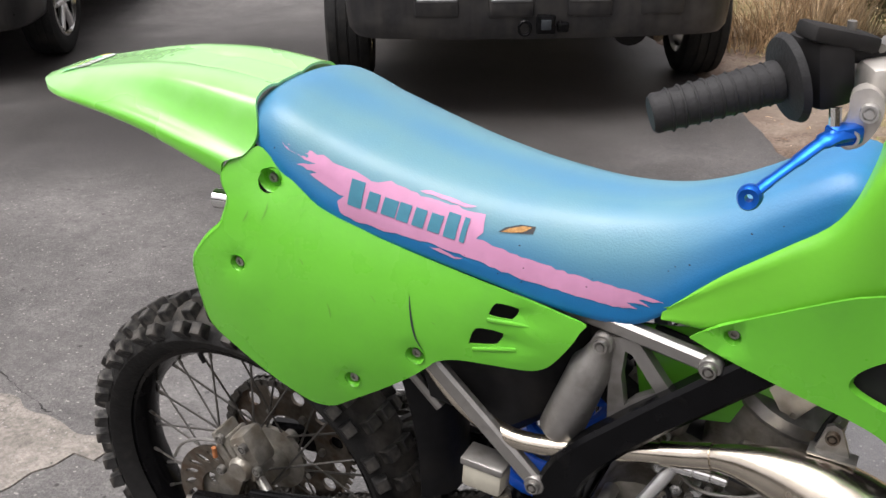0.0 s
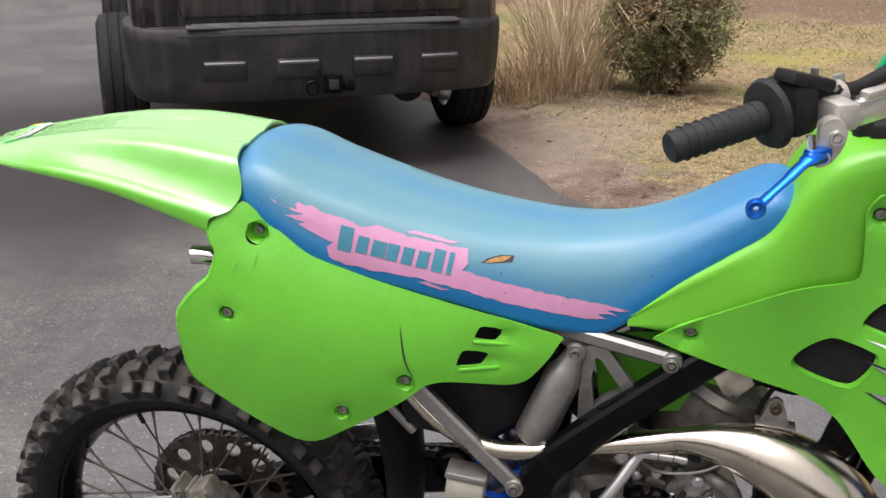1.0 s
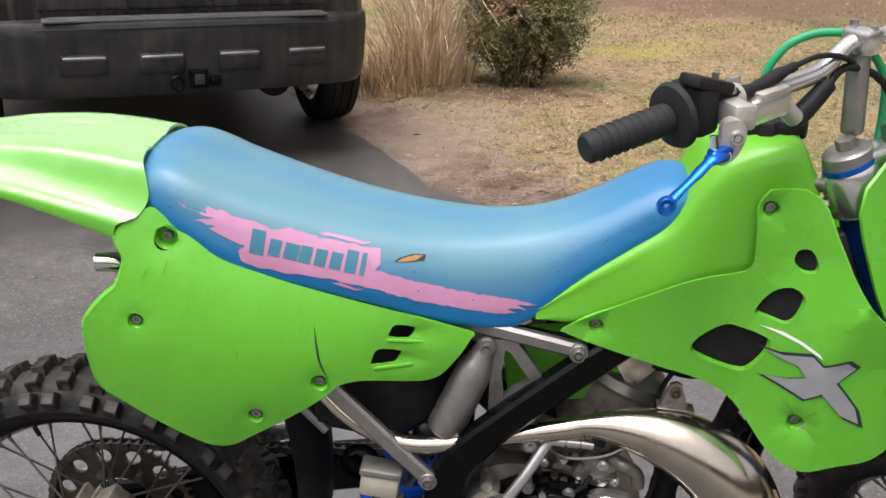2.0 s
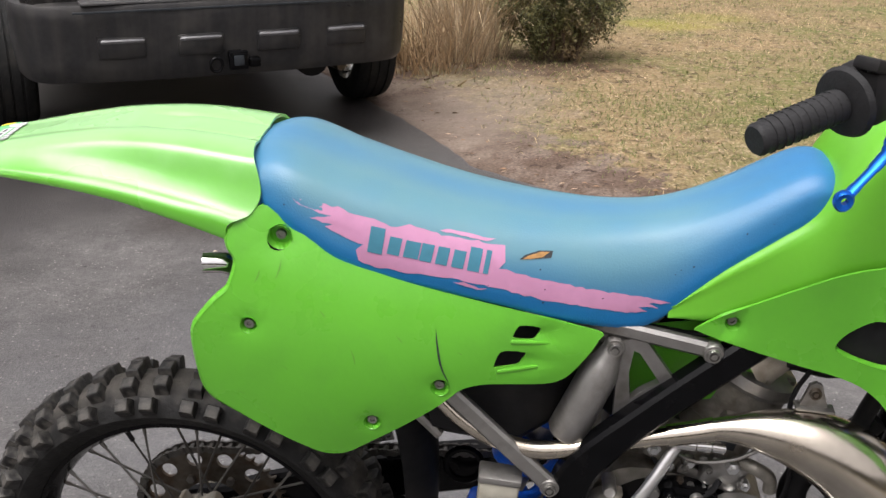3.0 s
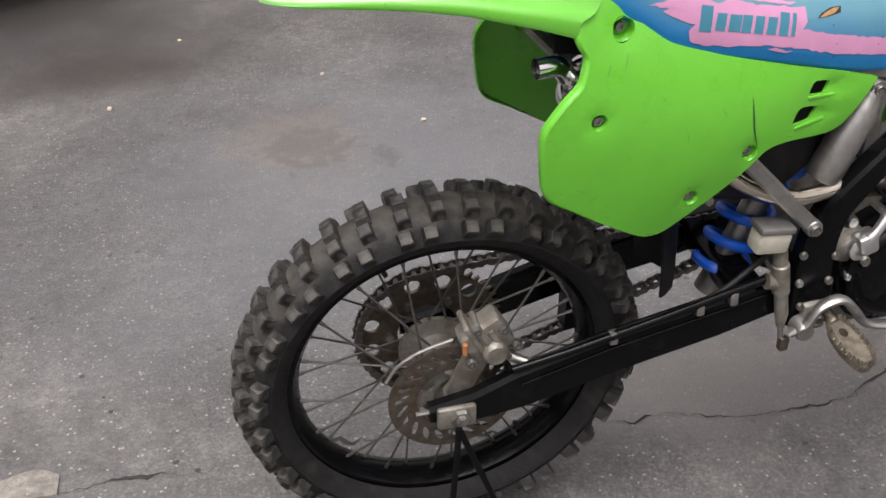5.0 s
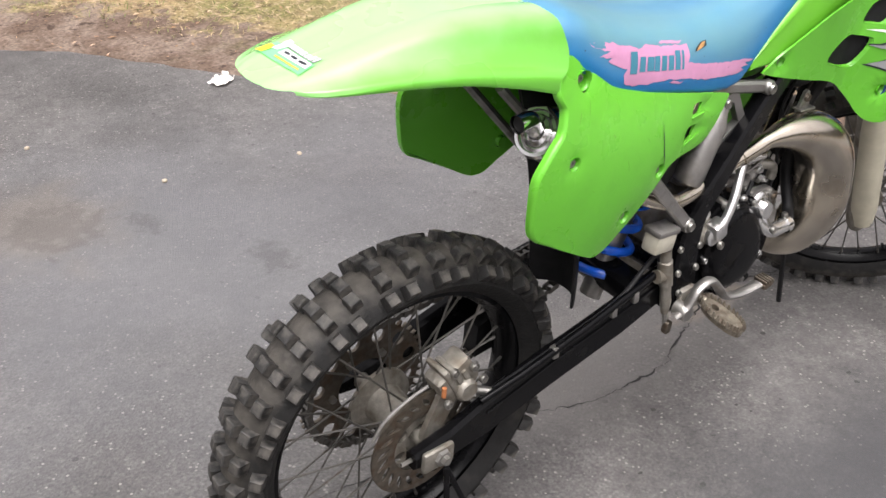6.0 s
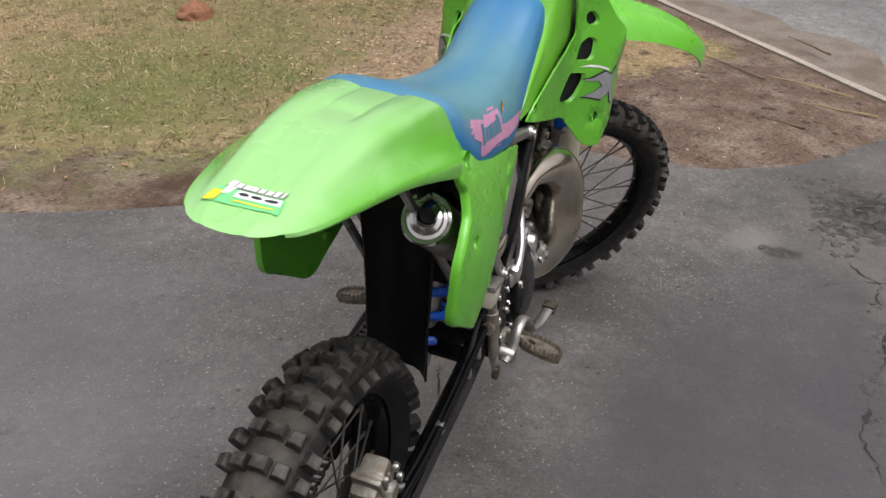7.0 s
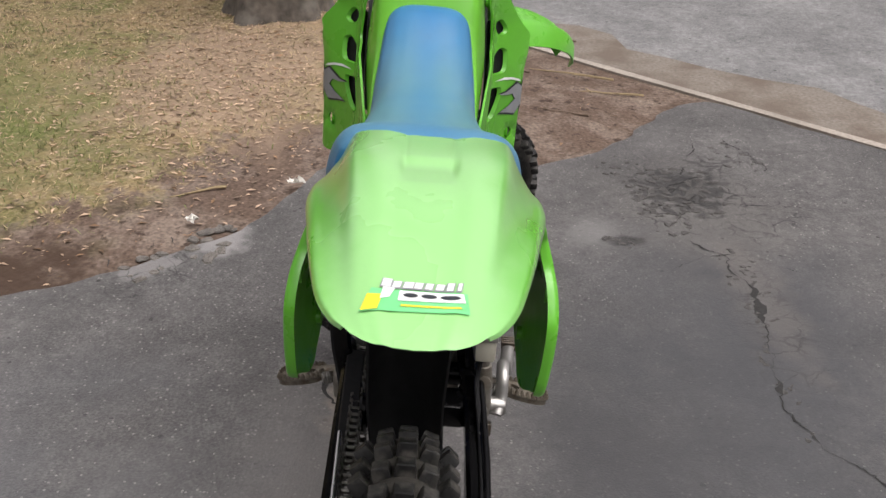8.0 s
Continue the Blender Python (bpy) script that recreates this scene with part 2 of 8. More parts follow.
def asphalt(name, base, wet):
    """Weathered asphalt: pale stone chips in dark binder, soft stains, damp patches."""
    m = material(name, base, 0.62 if wet else 0.85, scale=120, var=0.55, rough_var=0.22, stain=tuple(c * 1.55 for c in base), stain_scale=1.3, stain_amount=0.6, stain_low=0.46, bump=0.8, bump_scale=170, spec=0.5)
    n, l = m.node_tree.nodes, m.node_tree.links
    b = n["Principled BSDF"]
    tc = n.new("ShaderNodeTexCoord")
    vor = n.new("ShaderNodeTexVoronoi")
    vor.inputs["Scale"].default_value = 190
    l.new(tc.outputs["Object"], vor.inputs["Vector"])
    pick = n.new("ShaderNodeMapRange")
    pick.inputs["From Min"].default_value, pick.inputs["From Max"].default_value = 0.80, 0.95
    pick.inputs["To Max"].default_value = 0.22
    sep = n.new("ShaderNodeSeparateColor")
    l.new(vor.outputs["Color"], sep.inputs[0])
    l.new(sep.outputs[0], pick.inputs["Value"])
    mix = n.new("ShaderNodeMix")
    mix.data_type = "RGBA"
    l.new(pick.outputs[0], mix.inputs[0])
    l.new(b.inputs["Base Color"].links[0].from_socket, mix.inputs[6])
    mix.inputs[7].default_value = (0.23, 0.22, 0.205, 1)
    # mottling a hand wide and smaller, and a few larger pale stones
    out = mix.outputs[2]
    for size, low, high in ((3.2, 0.72, 1.25), (17.0, 0.76, 1.26), (42.0, 0.78, 1.24)):
        nz, mr, mu = n.new("ShaderNodeTexNoise"), n.new("ShaderNodeMapRange"), n.new("ShaderNodeVectorMath")
        nz.inputs["Scale"].default_value, nz.inputs["Detail"].default_value, nz.inputs["Roughness"].default_value = size, 8, 0.65
        l.new(tc.outputs["Object"], nz.inputs["Vector"])
        mr.inputs["From Min"].default_value, mr.inputs["From Max"].default_value = 0.3, 0.7
        mr.inputs["To Min"].default_value, mr.inputs["To Max"].default_value = low, high
        l.new(nz.outputs["Fac"], mr.inputs["Value"])
        mu.operation = "MULTIPLY"
        l.new(out, mu.inputs[0])
        l.new(mr.outputs[0], mu.inputs[1])
        out = mu.outputs[0]
    for size, level, colour in ((130, 0.958, (0.25, 0.238, 0.222, 1)), (60, 0.993, (0.03, 0.028, 0.026, 1))):
        vo, sp, gt, near, both_, mx = n.new("ShaderNodeTexVoronoi"), n.new("ShaderNodeSeparateColor"), n.new("ShaderNodeMath"), n.new("ShaderNodeMath"), n.new("ShaderNodeMath"), n.new("ShaderNodeMix")
        vo.inputs["Scale"].default_value = size
        l.new(tc.outputs["Object"], vo.inputs["Vector"])
        l.new(vo.outputs["Color"], sp.inputs[0])
        gt.operation, gt.inputs[1].default_value = "GREATER_THAN", level
        l.new(sp.outputs[1], gt.inputs[0])
        near.operation, near.inputs[1].default_value = "LESS_THAN", 0.42
        l.new(vo.outputs["Distance"], near.inputs[0])
        both_.operation = "MULTIPLY"
        l.new(gt.outputs[0], both_.inputs[0])
        l.new(near.outputs[0], both_.inputs[1])
        mx.data_type = "RGBA"
        l.new(both_.outputs[0], mx.inputs[0])
        l.new(out, mx.inputs[6])
        mx.inputs[7].default_value = colour
        out = mx.outputs[2]
    l.new(out, b.inputs["Base Color"])
    return m


def spread(m, centre, radius, colour, amount, rough=None, soft=0.5, jag=0.35, scale=4.0, lace=0.0):
    """A soft-edged stain, damp or crazed area, or painted light and shade, of its own shape, laid over a surface
    material.
    """
    n, l = m.node_tree.nodes, m.node_tree.links
    b = n["Principled BSDF"]
    tc, mp = n.new("ShaderNodeTexCoord"), n.new("ShaderNodeMapping")
    mp.inputs["Location"].default_value = (-centre[0] / radius[0], -centre[1] / radius[1], 0)
    mp.inputs["Scale"].default_value = (1 / radius[0], 1 / radius[1], 0)
    l.new(tc.outputs["Object"], mp.inputs["Vector"])
    ln = n.new("ShaderNodeVectorMath")
    ln.operation = "LENGTH"
    l.new(mp.outputs[0], ln.inputs[0])
    nz = n.new("ShaderNodeTexNoise")
    nz.inputs["Scale"].default_value, nz.inputs["Detail"].default_value = scale, 6
    l.new(tc.outputs["Object"], nz.inputs["Vector"])
    ad = n.new("ShaderNodeMath")
    ad.operation = "MULTIPLY_ADD"
    l.new(nz.outputs["Fac"], ad.inputs[0])
    ad.inputs[1].default_value = jag * 2
    l.new(ln.outputs["Value"], ad.inputs[2])
    mr = n.new("ShaderNodeMapRange")
    mr.interpolation_type = "SMOOTHSTEP"
    mr.inputs["From Min"].default_value, mr.inputs["From Max"].default_value = 1 + jag - soft, 1 + jag
    mr.inputs["To Min"].default_value, mr.inputs["To Max"].default_value = amount, 0
    l.new(ad.outputs[0], mr.inputs["Value"])
    mask = mr.outputs[0]
    if lace:
        # fine crazing: dark lines between plates of different sizes
        wob = n.new("ShaderNodeTexNoise")
        wob.inputs["Scale"].default_value, wob.inputs["Detail"].default_value = 9, 4
        l.new(tc.outputs["Object"], wob.inputs["Vector"])
        mixv = n.new("ShaderNodeVectorMath")
        mixv.operation = "MULTIPLY_ADD"
        mixv.inputs[1].default_value = (0.16, 0.16, 0)
        l.new(wob.outputs["Color"], mixv.inputs[0])
        l.new(tc.outputs["Object"], mixv.inputs[2])
        vo = n.new("ShaderNodeTexVoronoi")
        vo.feature = "DISTANCE_TO_EDGE"
        vo.inputs["Scale"].default_value = lace
        l.new(mixv.outputs[0], vo.inputs["Vector"])
        th = n.new("ShaderNodeMapRange")
        th.inputs["From Min"].default_value, th.inputs["From Max"].default_value = 0.012, 0.05
        th.inputs["To Min"].default_value, th.inputs["To Max"].default_value = 1, 0
        l.new(vo.outputs["Distance"], th.inputs["Value"])
        gap = n.new("ShaderNodeMapRange")
        gap.inputs["From Min"].default_value, gap.inputs["From Max"].default_value = 0.42, 0.60
        l.new(nz.outputs["Fac"], gap.inputs["Value"])
        mu, mu2 = n.new("ShaderNodeMath"), n.new("ShaderNodeMath")
        mu.operation = mu2.operation = "MULTIPLY"
        l.new(mask, mu.inputs[0])
        l.new(th.outputs[0], mu.inputs[1])
        l.new(mu.outputs[0], mu2.inputs[0])
        l.new(gap.outputs[0], mu2.inputs[1])
        mask = mu2.outputs[0]
    mix = n.new("ShaderNodeMix")
    mix.data_type = "RGBA"
    l.new(mask, mix.inputs[0])
    l.new(b.inputs["Base Color"].links[0].from_socket, mix.inputs[6])
    mix.inputs[7].default_value = (*colour, 1)
    l.new(mix.outputs[2], b.inputs["Base Color"])
    if rough is not None:
        mf = n.new("ShaderNodeMix")
        l.new(mask, mf.inputs[0])
        l.new(b.inputs["Roughness"].links[0].from_socket, mf.inputs[2])
        mf.inputs[3].default_value = rough
        l.new(mf.outputs[0], b.inputs["Roughness"])


ASPHALT = asphalt("driveway_asphalt", (0.077, 0.073, 0.071), True)
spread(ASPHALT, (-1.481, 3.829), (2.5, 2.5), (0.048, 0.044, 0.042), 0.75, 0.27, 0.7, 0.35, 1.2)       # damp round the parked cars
# damp beside the cars, with the shade under them painted in
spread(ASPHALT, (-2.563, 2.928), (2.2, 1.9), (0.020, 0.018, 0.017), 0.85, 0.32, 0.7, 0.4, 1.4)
spread(ASPHALT, (0.241, 1.191), (1.5, 1.2), (0.128, 0.130, 0.138), 0.60, None, 0.9, 0.5, 2.2)          # paler area, grazing sky sheen put into the colour
spread(ASPHALT, (-0.041, 1.557), (0.30, 0.36), (0.155, 0.130, 0.105), 0.4, None, 0.8, 0.6, 7.0)         # sandy smear
spread(ASPHALT, (-0.011, 1.505), (0.16, 0.16), (0.045, 0.038, 0.034), 0.35, None, 0.5, 1.2, 22.0)
spread(ASPHALT, (1.26, -0.87), (1.5, 0.75), (0.045, 0.046, 0.051), 0.8, None, 0.9, 0.5, 2.4)
spread(ASPHALT, (0.88, -0.46), (0.75, 0.42), (0.040, 0.040, 0.043), 0.75, None, 0.9, 0.5, 3.0)        # darker patch
spread(ASPHALT, (0.66, 0.19), (0.85, 0.28), (0.185, 0.175, 0.165), 0.72, None, 0.9, 0.5, 4.0)        # paler under the bike, brightness painted in against its shadow
spread(ASPHALT, (1.16, 0.165), (0.17, 0.06), (0.24, 0.205, 0.17), 0.7, None, 0.6, 0.9, 16.0)
spread(ASPHALT, (-0.628, 2.29), (0.5, 0.3), (0.035, 0.026, 0.022), 0.55, 0.4, 0.8, 0.5, 5.0)          # oily brown stain
spread(ASPHALT, (0.395, 1.013), (0.07, 0.12), (0.030, 0.029, 0.029), 0.40, None, 0.7, 0.9, 30.0)
spread(ASPHALT, (0.202, 1.387), (0.05, 0.10), (0.030, 0.029, 0.029), 0.35, None, 0.7, 0.9, 30.0)
spread(ASPHALT, (2.079, -0.629), (0.05, 0.085), (0.016, 0.015, 0.015), 0.9, None, 0.4, 0.5, 24.0)
spread(ASPHALT, (2.137, -0.538), (0.16, 0.13), (0.17, 0.165, 0.16), 0.6, None, 0.8, 0.4, 9.0)
spread(ASPHALT, (2.344, -0.926), (0.62, 0.42), (0.13, 0.12, 0.11), 0.45, None, 0.8, 0.5, 6.0)
spread(ASPHALT, (2.50, -0.89), (0.22, 0.19), (0.013, 0.012, 0.012), 0.75, None, 0.5, 1.4, 20.0)
spread(ASPHALT, (1.683, -0.973), (0.55, 0.12), (0.12, 0.108, 0.10), 0.55, None, 0.8, 0.7, 9.0)
spread(ASPHALT, (2.446, -0.971), (0.62, 0.48), (0.012, 0.011, 0.011), 1.0, None, 0.5, 0.4, 7.0, lace=9.0)
spread(ASPHALT, (2.489, -0.92), (0.45, 0.36), (0.014, 0.013, 0.013), 0.9, None, 0.5, 0.4, 9.0, lace=24.0)
spread(ASPHALT, (1.514, -0.96), (0.75, 0.16), (0.020, 0.019, 0.018), 0.7, None, 0.6, 0.5, 8.0, lace=14.0)
spread(ASPHALT, (1.869, 0.831), (0.13, 0.10), (0.20, 0.19, 0.185), 0.8, None, 0.5, 0.8, 13.0)
spread(ASPHALT, (2.056, 0.653), (0.17, 0.12), (0.23, 0.22, 0.215), 0.9, None, 0.5, 0.7, 13.0)
spread(ASPHALT, (1.845, 0.884), (0.36, 0.30), (0.018, 0.017, 0.016), 0.9, None, 0.5, 0.4, 9.0, lace=17.0)
OLDASPHALT = asphalt("pale_broken_asphalt", (0.16, 0.145, 0.128), False)
BROKENASPHALT = asphalt("broken_asphalt", (0.075, 0.070, 0.066), False)
STREET = asphalt("street_asphalt", (0.150, 0.148, 0.147), False)
SAND = material("street_sand", (0.18, 0.155, 0.130), 0.95, scale=60, var=0.35, stain=(0.12, 0.092, 0.070), stain_scale=5, stain_amount=0.9, stain_low=0.42, bump=0.5)
CRACK = material("crack_fill", (0.022, 0.021, 0.02), 0.9, scale=80, var=0.4, bump=0.4)
SOIL = material("lawn_soil", (0.19, 0.148, 0.092), 0.95, scale=45, var=0.45, stain=(0.14, 0.135, 0.060), stain_scale=1.6, stain_amount=0.8, stain_low=0.45, bump=0.9, bump_scale=70, spec=0.10)


def lawn_ground():
    """Thatch and soil: green, straw and brown patches; bare brown dirt where the grass stops."""
    m = material("lawn_ground", (1, 1, 1), 0.95, scale=70, var=0.45, bump=0.9, bump_scale=75, spec=0.1)
    n, l = m.node_tree.nodes, m.node_tree.links
    b = n["Principled BSDF"]
    tc = n.new("ShaderNodeTexCoord")
    grain = b.inputs["Base Color"].links[0].from_socket

    def patches(size, low, high, detail=8):
        nz, mr = n.new("ShaderNodeTexNoise"), n.new("ShaderNodeMapRange")
        nz.inputs["Scale"].default_value, nz.inputs["Detail"].default_value, nz.inputs["Roughness"].default_value = size, detail, 0.68
        l.new(tc.outputs["Object"], nz.inputs["Vector"])
        mr.inputs["From Min"].default_value, mr.inputs["From Max"].default_value = low, high
        l.new(nz.outputs["Fac"], mr.inputs["Value"])
        return mr.outputs[0]

    def mixed(fac, first, second):
        mx = n.new("ShaderNodeMix")
        mx.data_type = "RGBA"
        l.new(fac, mx.inputs[0])
        for slot, v in ((6, first), (7, second)):
            if isinstance(v, tuple):
                mx.inputs[slot].default_value = (*v, 1)
            else:
                l.new(v, mx.inputs[slot])
        return mx.outputs[2]

    turf = mixed(patches(0.8, 0.46, 0.62), (0.245, 0.180, 0.100), (0.125, 0.135, 0.045))
    turf = mixed(patches(6.0, 0.52, 0.66), turf, (0.15, 0.105, 0.065))
    turf = mixed(patches(13.0, 0.53, 0.63), turf, (0.080, 0.058, 0.036))
    turf = mixed(patches(24.0, 0.51, 0.64), turf, (0.33, 0.26, 0.165))
    soil = mixed(patches(4.0, 0.45, 0.62), (0.110, 0.078, 0.060), (0.190, 0.148, 0.120))
    soil = mixed(patches(17.0, 0.56, 0.64), soil, (0.060, 0.042, 0.033))
    at = n.new("ShaderNodeAttribute")
    at.attribute_name = "bare"
    ad, mr = n.new("ShaderNodeMath"), n.new("ShaderNodeMapRange")
    ad.operation = "ADD"
    l.new(at.outputs["Fac"], ad.inputs[0])
    l.new(patches(9.0, 0.2, 0.8), ad.inputs[1])
    mr.inputs["From Min"].default_value, mr.inputs["From Max"].default_value = 0.88, 1.10
    l.new(ad.outputs[0], mr.inputs["Value"])
    mu = n.new("ShaderNodeVectorMath")
    mu.operation = "MULTIPLY"
    l.new(mixed(mr.outputs[0], turf, soil), mu.inputs[0])
    l.new(grain, mu.inputs[1])
    l.new(mu.outputs[0], b.inputs["Base Color"])
    return m


LAWNGROUND = lawn_ground()
spread(LAWNGROUND, (2.807, 10.63), (6.5, 2.2), (0.13, 0.085, 0.065), 0.85, None, 0.5, 0.5, 1.5)     # far bed of brown leaves
spread(LAWNGROUND, (1.46, 6.804), (0.55, 0.35), (0.27, 0.25, 0.06), 0.6, None, 0.7, 0.7, 4.0)      # mossy patches
spread(LAWNGROUND, (1.847, 7.256), (0.45, 0.30), (0.25, 0.24, 0.06), 0.5, None, 0.7, 0.7, 4.0)
spread(LAWNGROUND, (2.915, 2.073), (1.9, 1.2), (0.115, 0.130, 0.048), 0.65, None, 0.8, 0.8, 4.5)
spread(LAWNGROUND, (3.908, 0.962), (1.35, 0.75), (0.36, 0.265, 0.19), 0.75, None, 0.7, 0.6, 4.0)      # tan leaf litter under the tree
spread(LAWNGROUND, (3.99, 1.008), (1.1, 0.6), (0.16, 0.11, 0.085), 0.25, None, 0.4, 1.1, 8.0)
spread(LAWNGROUND, (1.755, 1.215), (0.34, 0.30), (0.055, 0.036, 0.026), 0.85, None, 0.6, 0.8, 8.0)      # wet dark mud
spread(LAWNGROUND, (0.285, 5.12), (0.95, 0.50), (0.085, 0.055, 0.040), 0.85, None, 0.6, 0.7, 6.0)     # mulch under the shrubs
spread(LAWNGROUND, (0.15, 4.10), (0.75, 1.05), (0.27, 0.222, 0.180), 0.6, None, 0.8, 0.6, 5.0)       # dry pale dirt beside the drive
STRAW = material("straw_grass", (0.35, 0.27, 0.155), 0.8, scale=8, var=0.2, island=0.5, spec=0.20)
GRASS = material("green_grass", (0.155, 0.175, 0.060), 0.75, scale=6, var=0.25, island=0.5, spec=0.20)
TANLEAF = material("tan_leaves", (0.36, 0.255, 0.175), 0.8, scale=20, var=0.3, island=0.6)
DRYLEAF = material("dry_leaves", (0.20, 0.115, 0.06), 0.8, scale=20, var=0.3, island=0.6)
BUSHLEAF = material("bush_leaves", (0.125, 0.125, 0.045), 0.65, scale=6, var=0.3, island=0.8, stain=(0.26, 0.16, 0.085), stain_scale=3.5, stain_amount=0.85, stain_low=0.46)
REED = material("dry_reeds", (0.50, 0.39, 0.255), 0.8, scale=10, var=0.2, island=0.4)
RUSTREED = material("rusty_dry_grass", (0.36, 0.245, 0.135), 0.8, scale=10, var=0.25, island=0.5)
TWIG = material("twig_bark", (0.14, 0.10, 0.07), 0.9, scale=60, var=0.3, bump=0.3)
BARK = material("tree_bark", (0.10, 0.085, 0.07), 0.95, scale=22, var=0.5, stain=(0.17, 0.16, 0.14), stain_scale=6, stain_amount=0.6, stain_low=0.5, bump=1.0, bump_scale=24)
CLAY = material("red_clay", (0.26, 0.125, 0.075), 0.95, scale=40, var=0.3, stain=(0.18, 0.10, 0.07), stain_scale=18, stain_amount=0.7, bump=0.8, bump_scale=60, spec=0.1)
STONE = material("pale_stone", (0.42, 0.36, 0.28), 0.85, scale=30, var=0.25, bump=0.5)
PAPER = material("crumpled_paper", (0.75, 0.72, 0.66), 0.8, scale=30, var=0.1, bump=0.2)
CONCRETE = material("gutter_concrete", (0.34, 0.30, 0.255), 0.9, scale=50, var=0.25, stain=(0.2, 0.18, 0.15), stain_scale=2.5, stain_amount=0.7, stain_low=0.45, bump=0.5)
CARPAINT = material("dark_car_paint", (0.012, 0.011, 0.011), 0.30, 0.1, scale=20, var=0.1, coat=0.35, stain=(0.06, 0.055, 0.05), stain_scale=5, stain_amount=0.5, stain_low=0.48, rough_var=0.10)
CARPLASTIC = material("grey_bumper_plastic", (0.019, 0.019, 0.020), 0.42, scale=40, var=0.25, stain=(0.060, 0.056, 0.051), stain_scale=6, stain_amount=0.6, stain_low=0.48, rough_var=0.15, bump=0.08, spec=0.35)


def streaks(m, colour, amount):
    """Dust washed down in streaks by the rain."""
    n, l = m.node_tree.nodes, m.node_tree.links
    b = n["Principled BSDF"]
    tc, mp, nz, mr, mx = n.new("ShaderNodeTexCoord"), n.new("ShaderNodeMapping"), n.new("ShaderNodeTexNoise"), n.new("ShaderNodeMapRange"), n.new("ShaderNodeMix")
    mp.inputs["Scale"].default_value = (22, 6, 1.3)
    l.new(tc.outputs["Object"], mp.inputs["Vector"])
    nz.inputs["Scale"].default_value, nz.inputs["Detail"].default_value = 1.0, 7
    l.new(mp.outputs[0], nz.inputs["Vector"])
    mr.inputs["From Min"].default_value, mr.inputs["From Max"].default_value = 0.44, 0.72
    mr.inputs["To Max"].default_value = amount
    l.new(nz.outputs["Fac"], mr.inputs["Value"])
    mx.data_type = "RGBA"
    l.new(mr.outputs[0], mx.inputs[0])
    l.new(b.inputs["Base Color"].links[0].from_socket, mx.inputs[6])
    mx.inputs[7].default_value = (*colour, 1)
    l.new(mx.outputs[2], b.inputs["Base Color"])


streaks(CARPAINT, (0.09, 0.083, 0.078), 0.5)
streaks(CARPLASTIC, (0.055, 0.05, 0.046), 0.4)
PADGLINT = material("pad_top_glint", (0.13, 0.13, 0.135), 0.35, scale=40, var=0.25, stain=(0.07, 0.066, 0.062), stain_scale=9, stain_amount=0.6, rough_var=0.1)
STEPPAD = material("grey_step_pad", (0.085, 0.085, 0.088), 0.45, scale=40, var=0.2, stain=(0.16, 0.15, 0.14), stain_scale=9, stain_amount=0.5)
HORIZONRING = material("far_horizon_ring", (0.045, 0.042, 0.034), 0.95, scale=1.5, var=0.5, stain=(0.10, 0.095, 0.085), stain_scale=0.35, stain_amount=0.7, stain_low=0.5, spec=0.1)
GLASS = material("dark_car_glass", (0.01, 0.011, 0.012), 0.06, scale=3, var=0.1, coat=0.5)
ROADTYRE = material("road_tyre", (0.018, 0.018, 0.018), 0.75, scale=60, var=0.3, stain=(0.05, 0.047, 0.04), stain_scale=8, stain_amount=0.5, bump=0.2, spec=0.15)


# ---- mesh helpers ----
def smooth(bm, angle=40):
    for f in bm.faces:
        f.smooth = True
    lim = math.cos(radians(angle))
    for e in bm.edges:
        if len(e.link_faces) == 2:
            e.smooth = e.link_faces[0].normal.dot(e.link_faces[1].normal) > lim


def finish(name, bm, mat_, angle=40):
    bmesh.ops.recalc_face_normals(bm, faces=bm.faces[:])
    bm.normal_update()
    smooth(bm, angle)
    me = bpy.data.meshes.new(name)
    bm.to_mesh(me)
    bm.free()
    me.materials.append(mat_)
    return me


def settled(v):
    """A place on the bike as it stands: a little shorter than drawn, turned slightly off its rear wheel, the bars closer in."""
    def ease(d, a, b):
        u = max(0.0, min(1.0, (d - a) / (b - a)))
        return u * u * (3 - 2 * u)
    d = abs(v.y)
    inward = 0.006 * ease(d, 0.02, 0.08) * (1 - ease(d, 0.15, 0.23)) + 0.022 * ease(v.z, 1.0, 1.08) * ease(d, 0.10, 0.30)
    turned = 0.028 * v.x * max(ease(v.z, 0.40, 0.55), ease(v.x, 0.8, 1.1))
    ahead = 0.018 * ease(v.z, 1.0, 1.08) * ease(d, 0.10, 0.30)
    return Vector((0.012 + 0.978 * v.x + ahead, v.y - math.copysign(inward, v.y) + turned, v.z - 0.38 * turned * ease(v.z, 0.80, 0.95) * (1 - ease(v.z, 1.03, 1.08))))


AS_DRAWN = set()        # things and parts whose pieces keep the places given in their own code


def part(name, bm, mat_, parent=None, label="", angle=40, fit=True):
    top = parent
    while top is not None and top.parent is not None and top.name not in AS_DRAWN:
        top = top.parent
    if fit and top is not None and top.name == "dirt_bike" and parent.name not in AS_DRAWN:
        for v in bm.verts:
            v.co = settled(v.co)
    ob = new(name, finish(name, bm, mat_, angle))
    ob.parent = parent
    if label:
        tagged(ob, label)
    return ob


def thing(name, m, label, category, group="", kind=""):
    """An empty that stands at the base of a thing and carries its parts."""
    ob = new(name)
    ob.empty_display_size = 0.1
    ob.matrix_world = m
    return tagged(ob, label, category, group, kind)


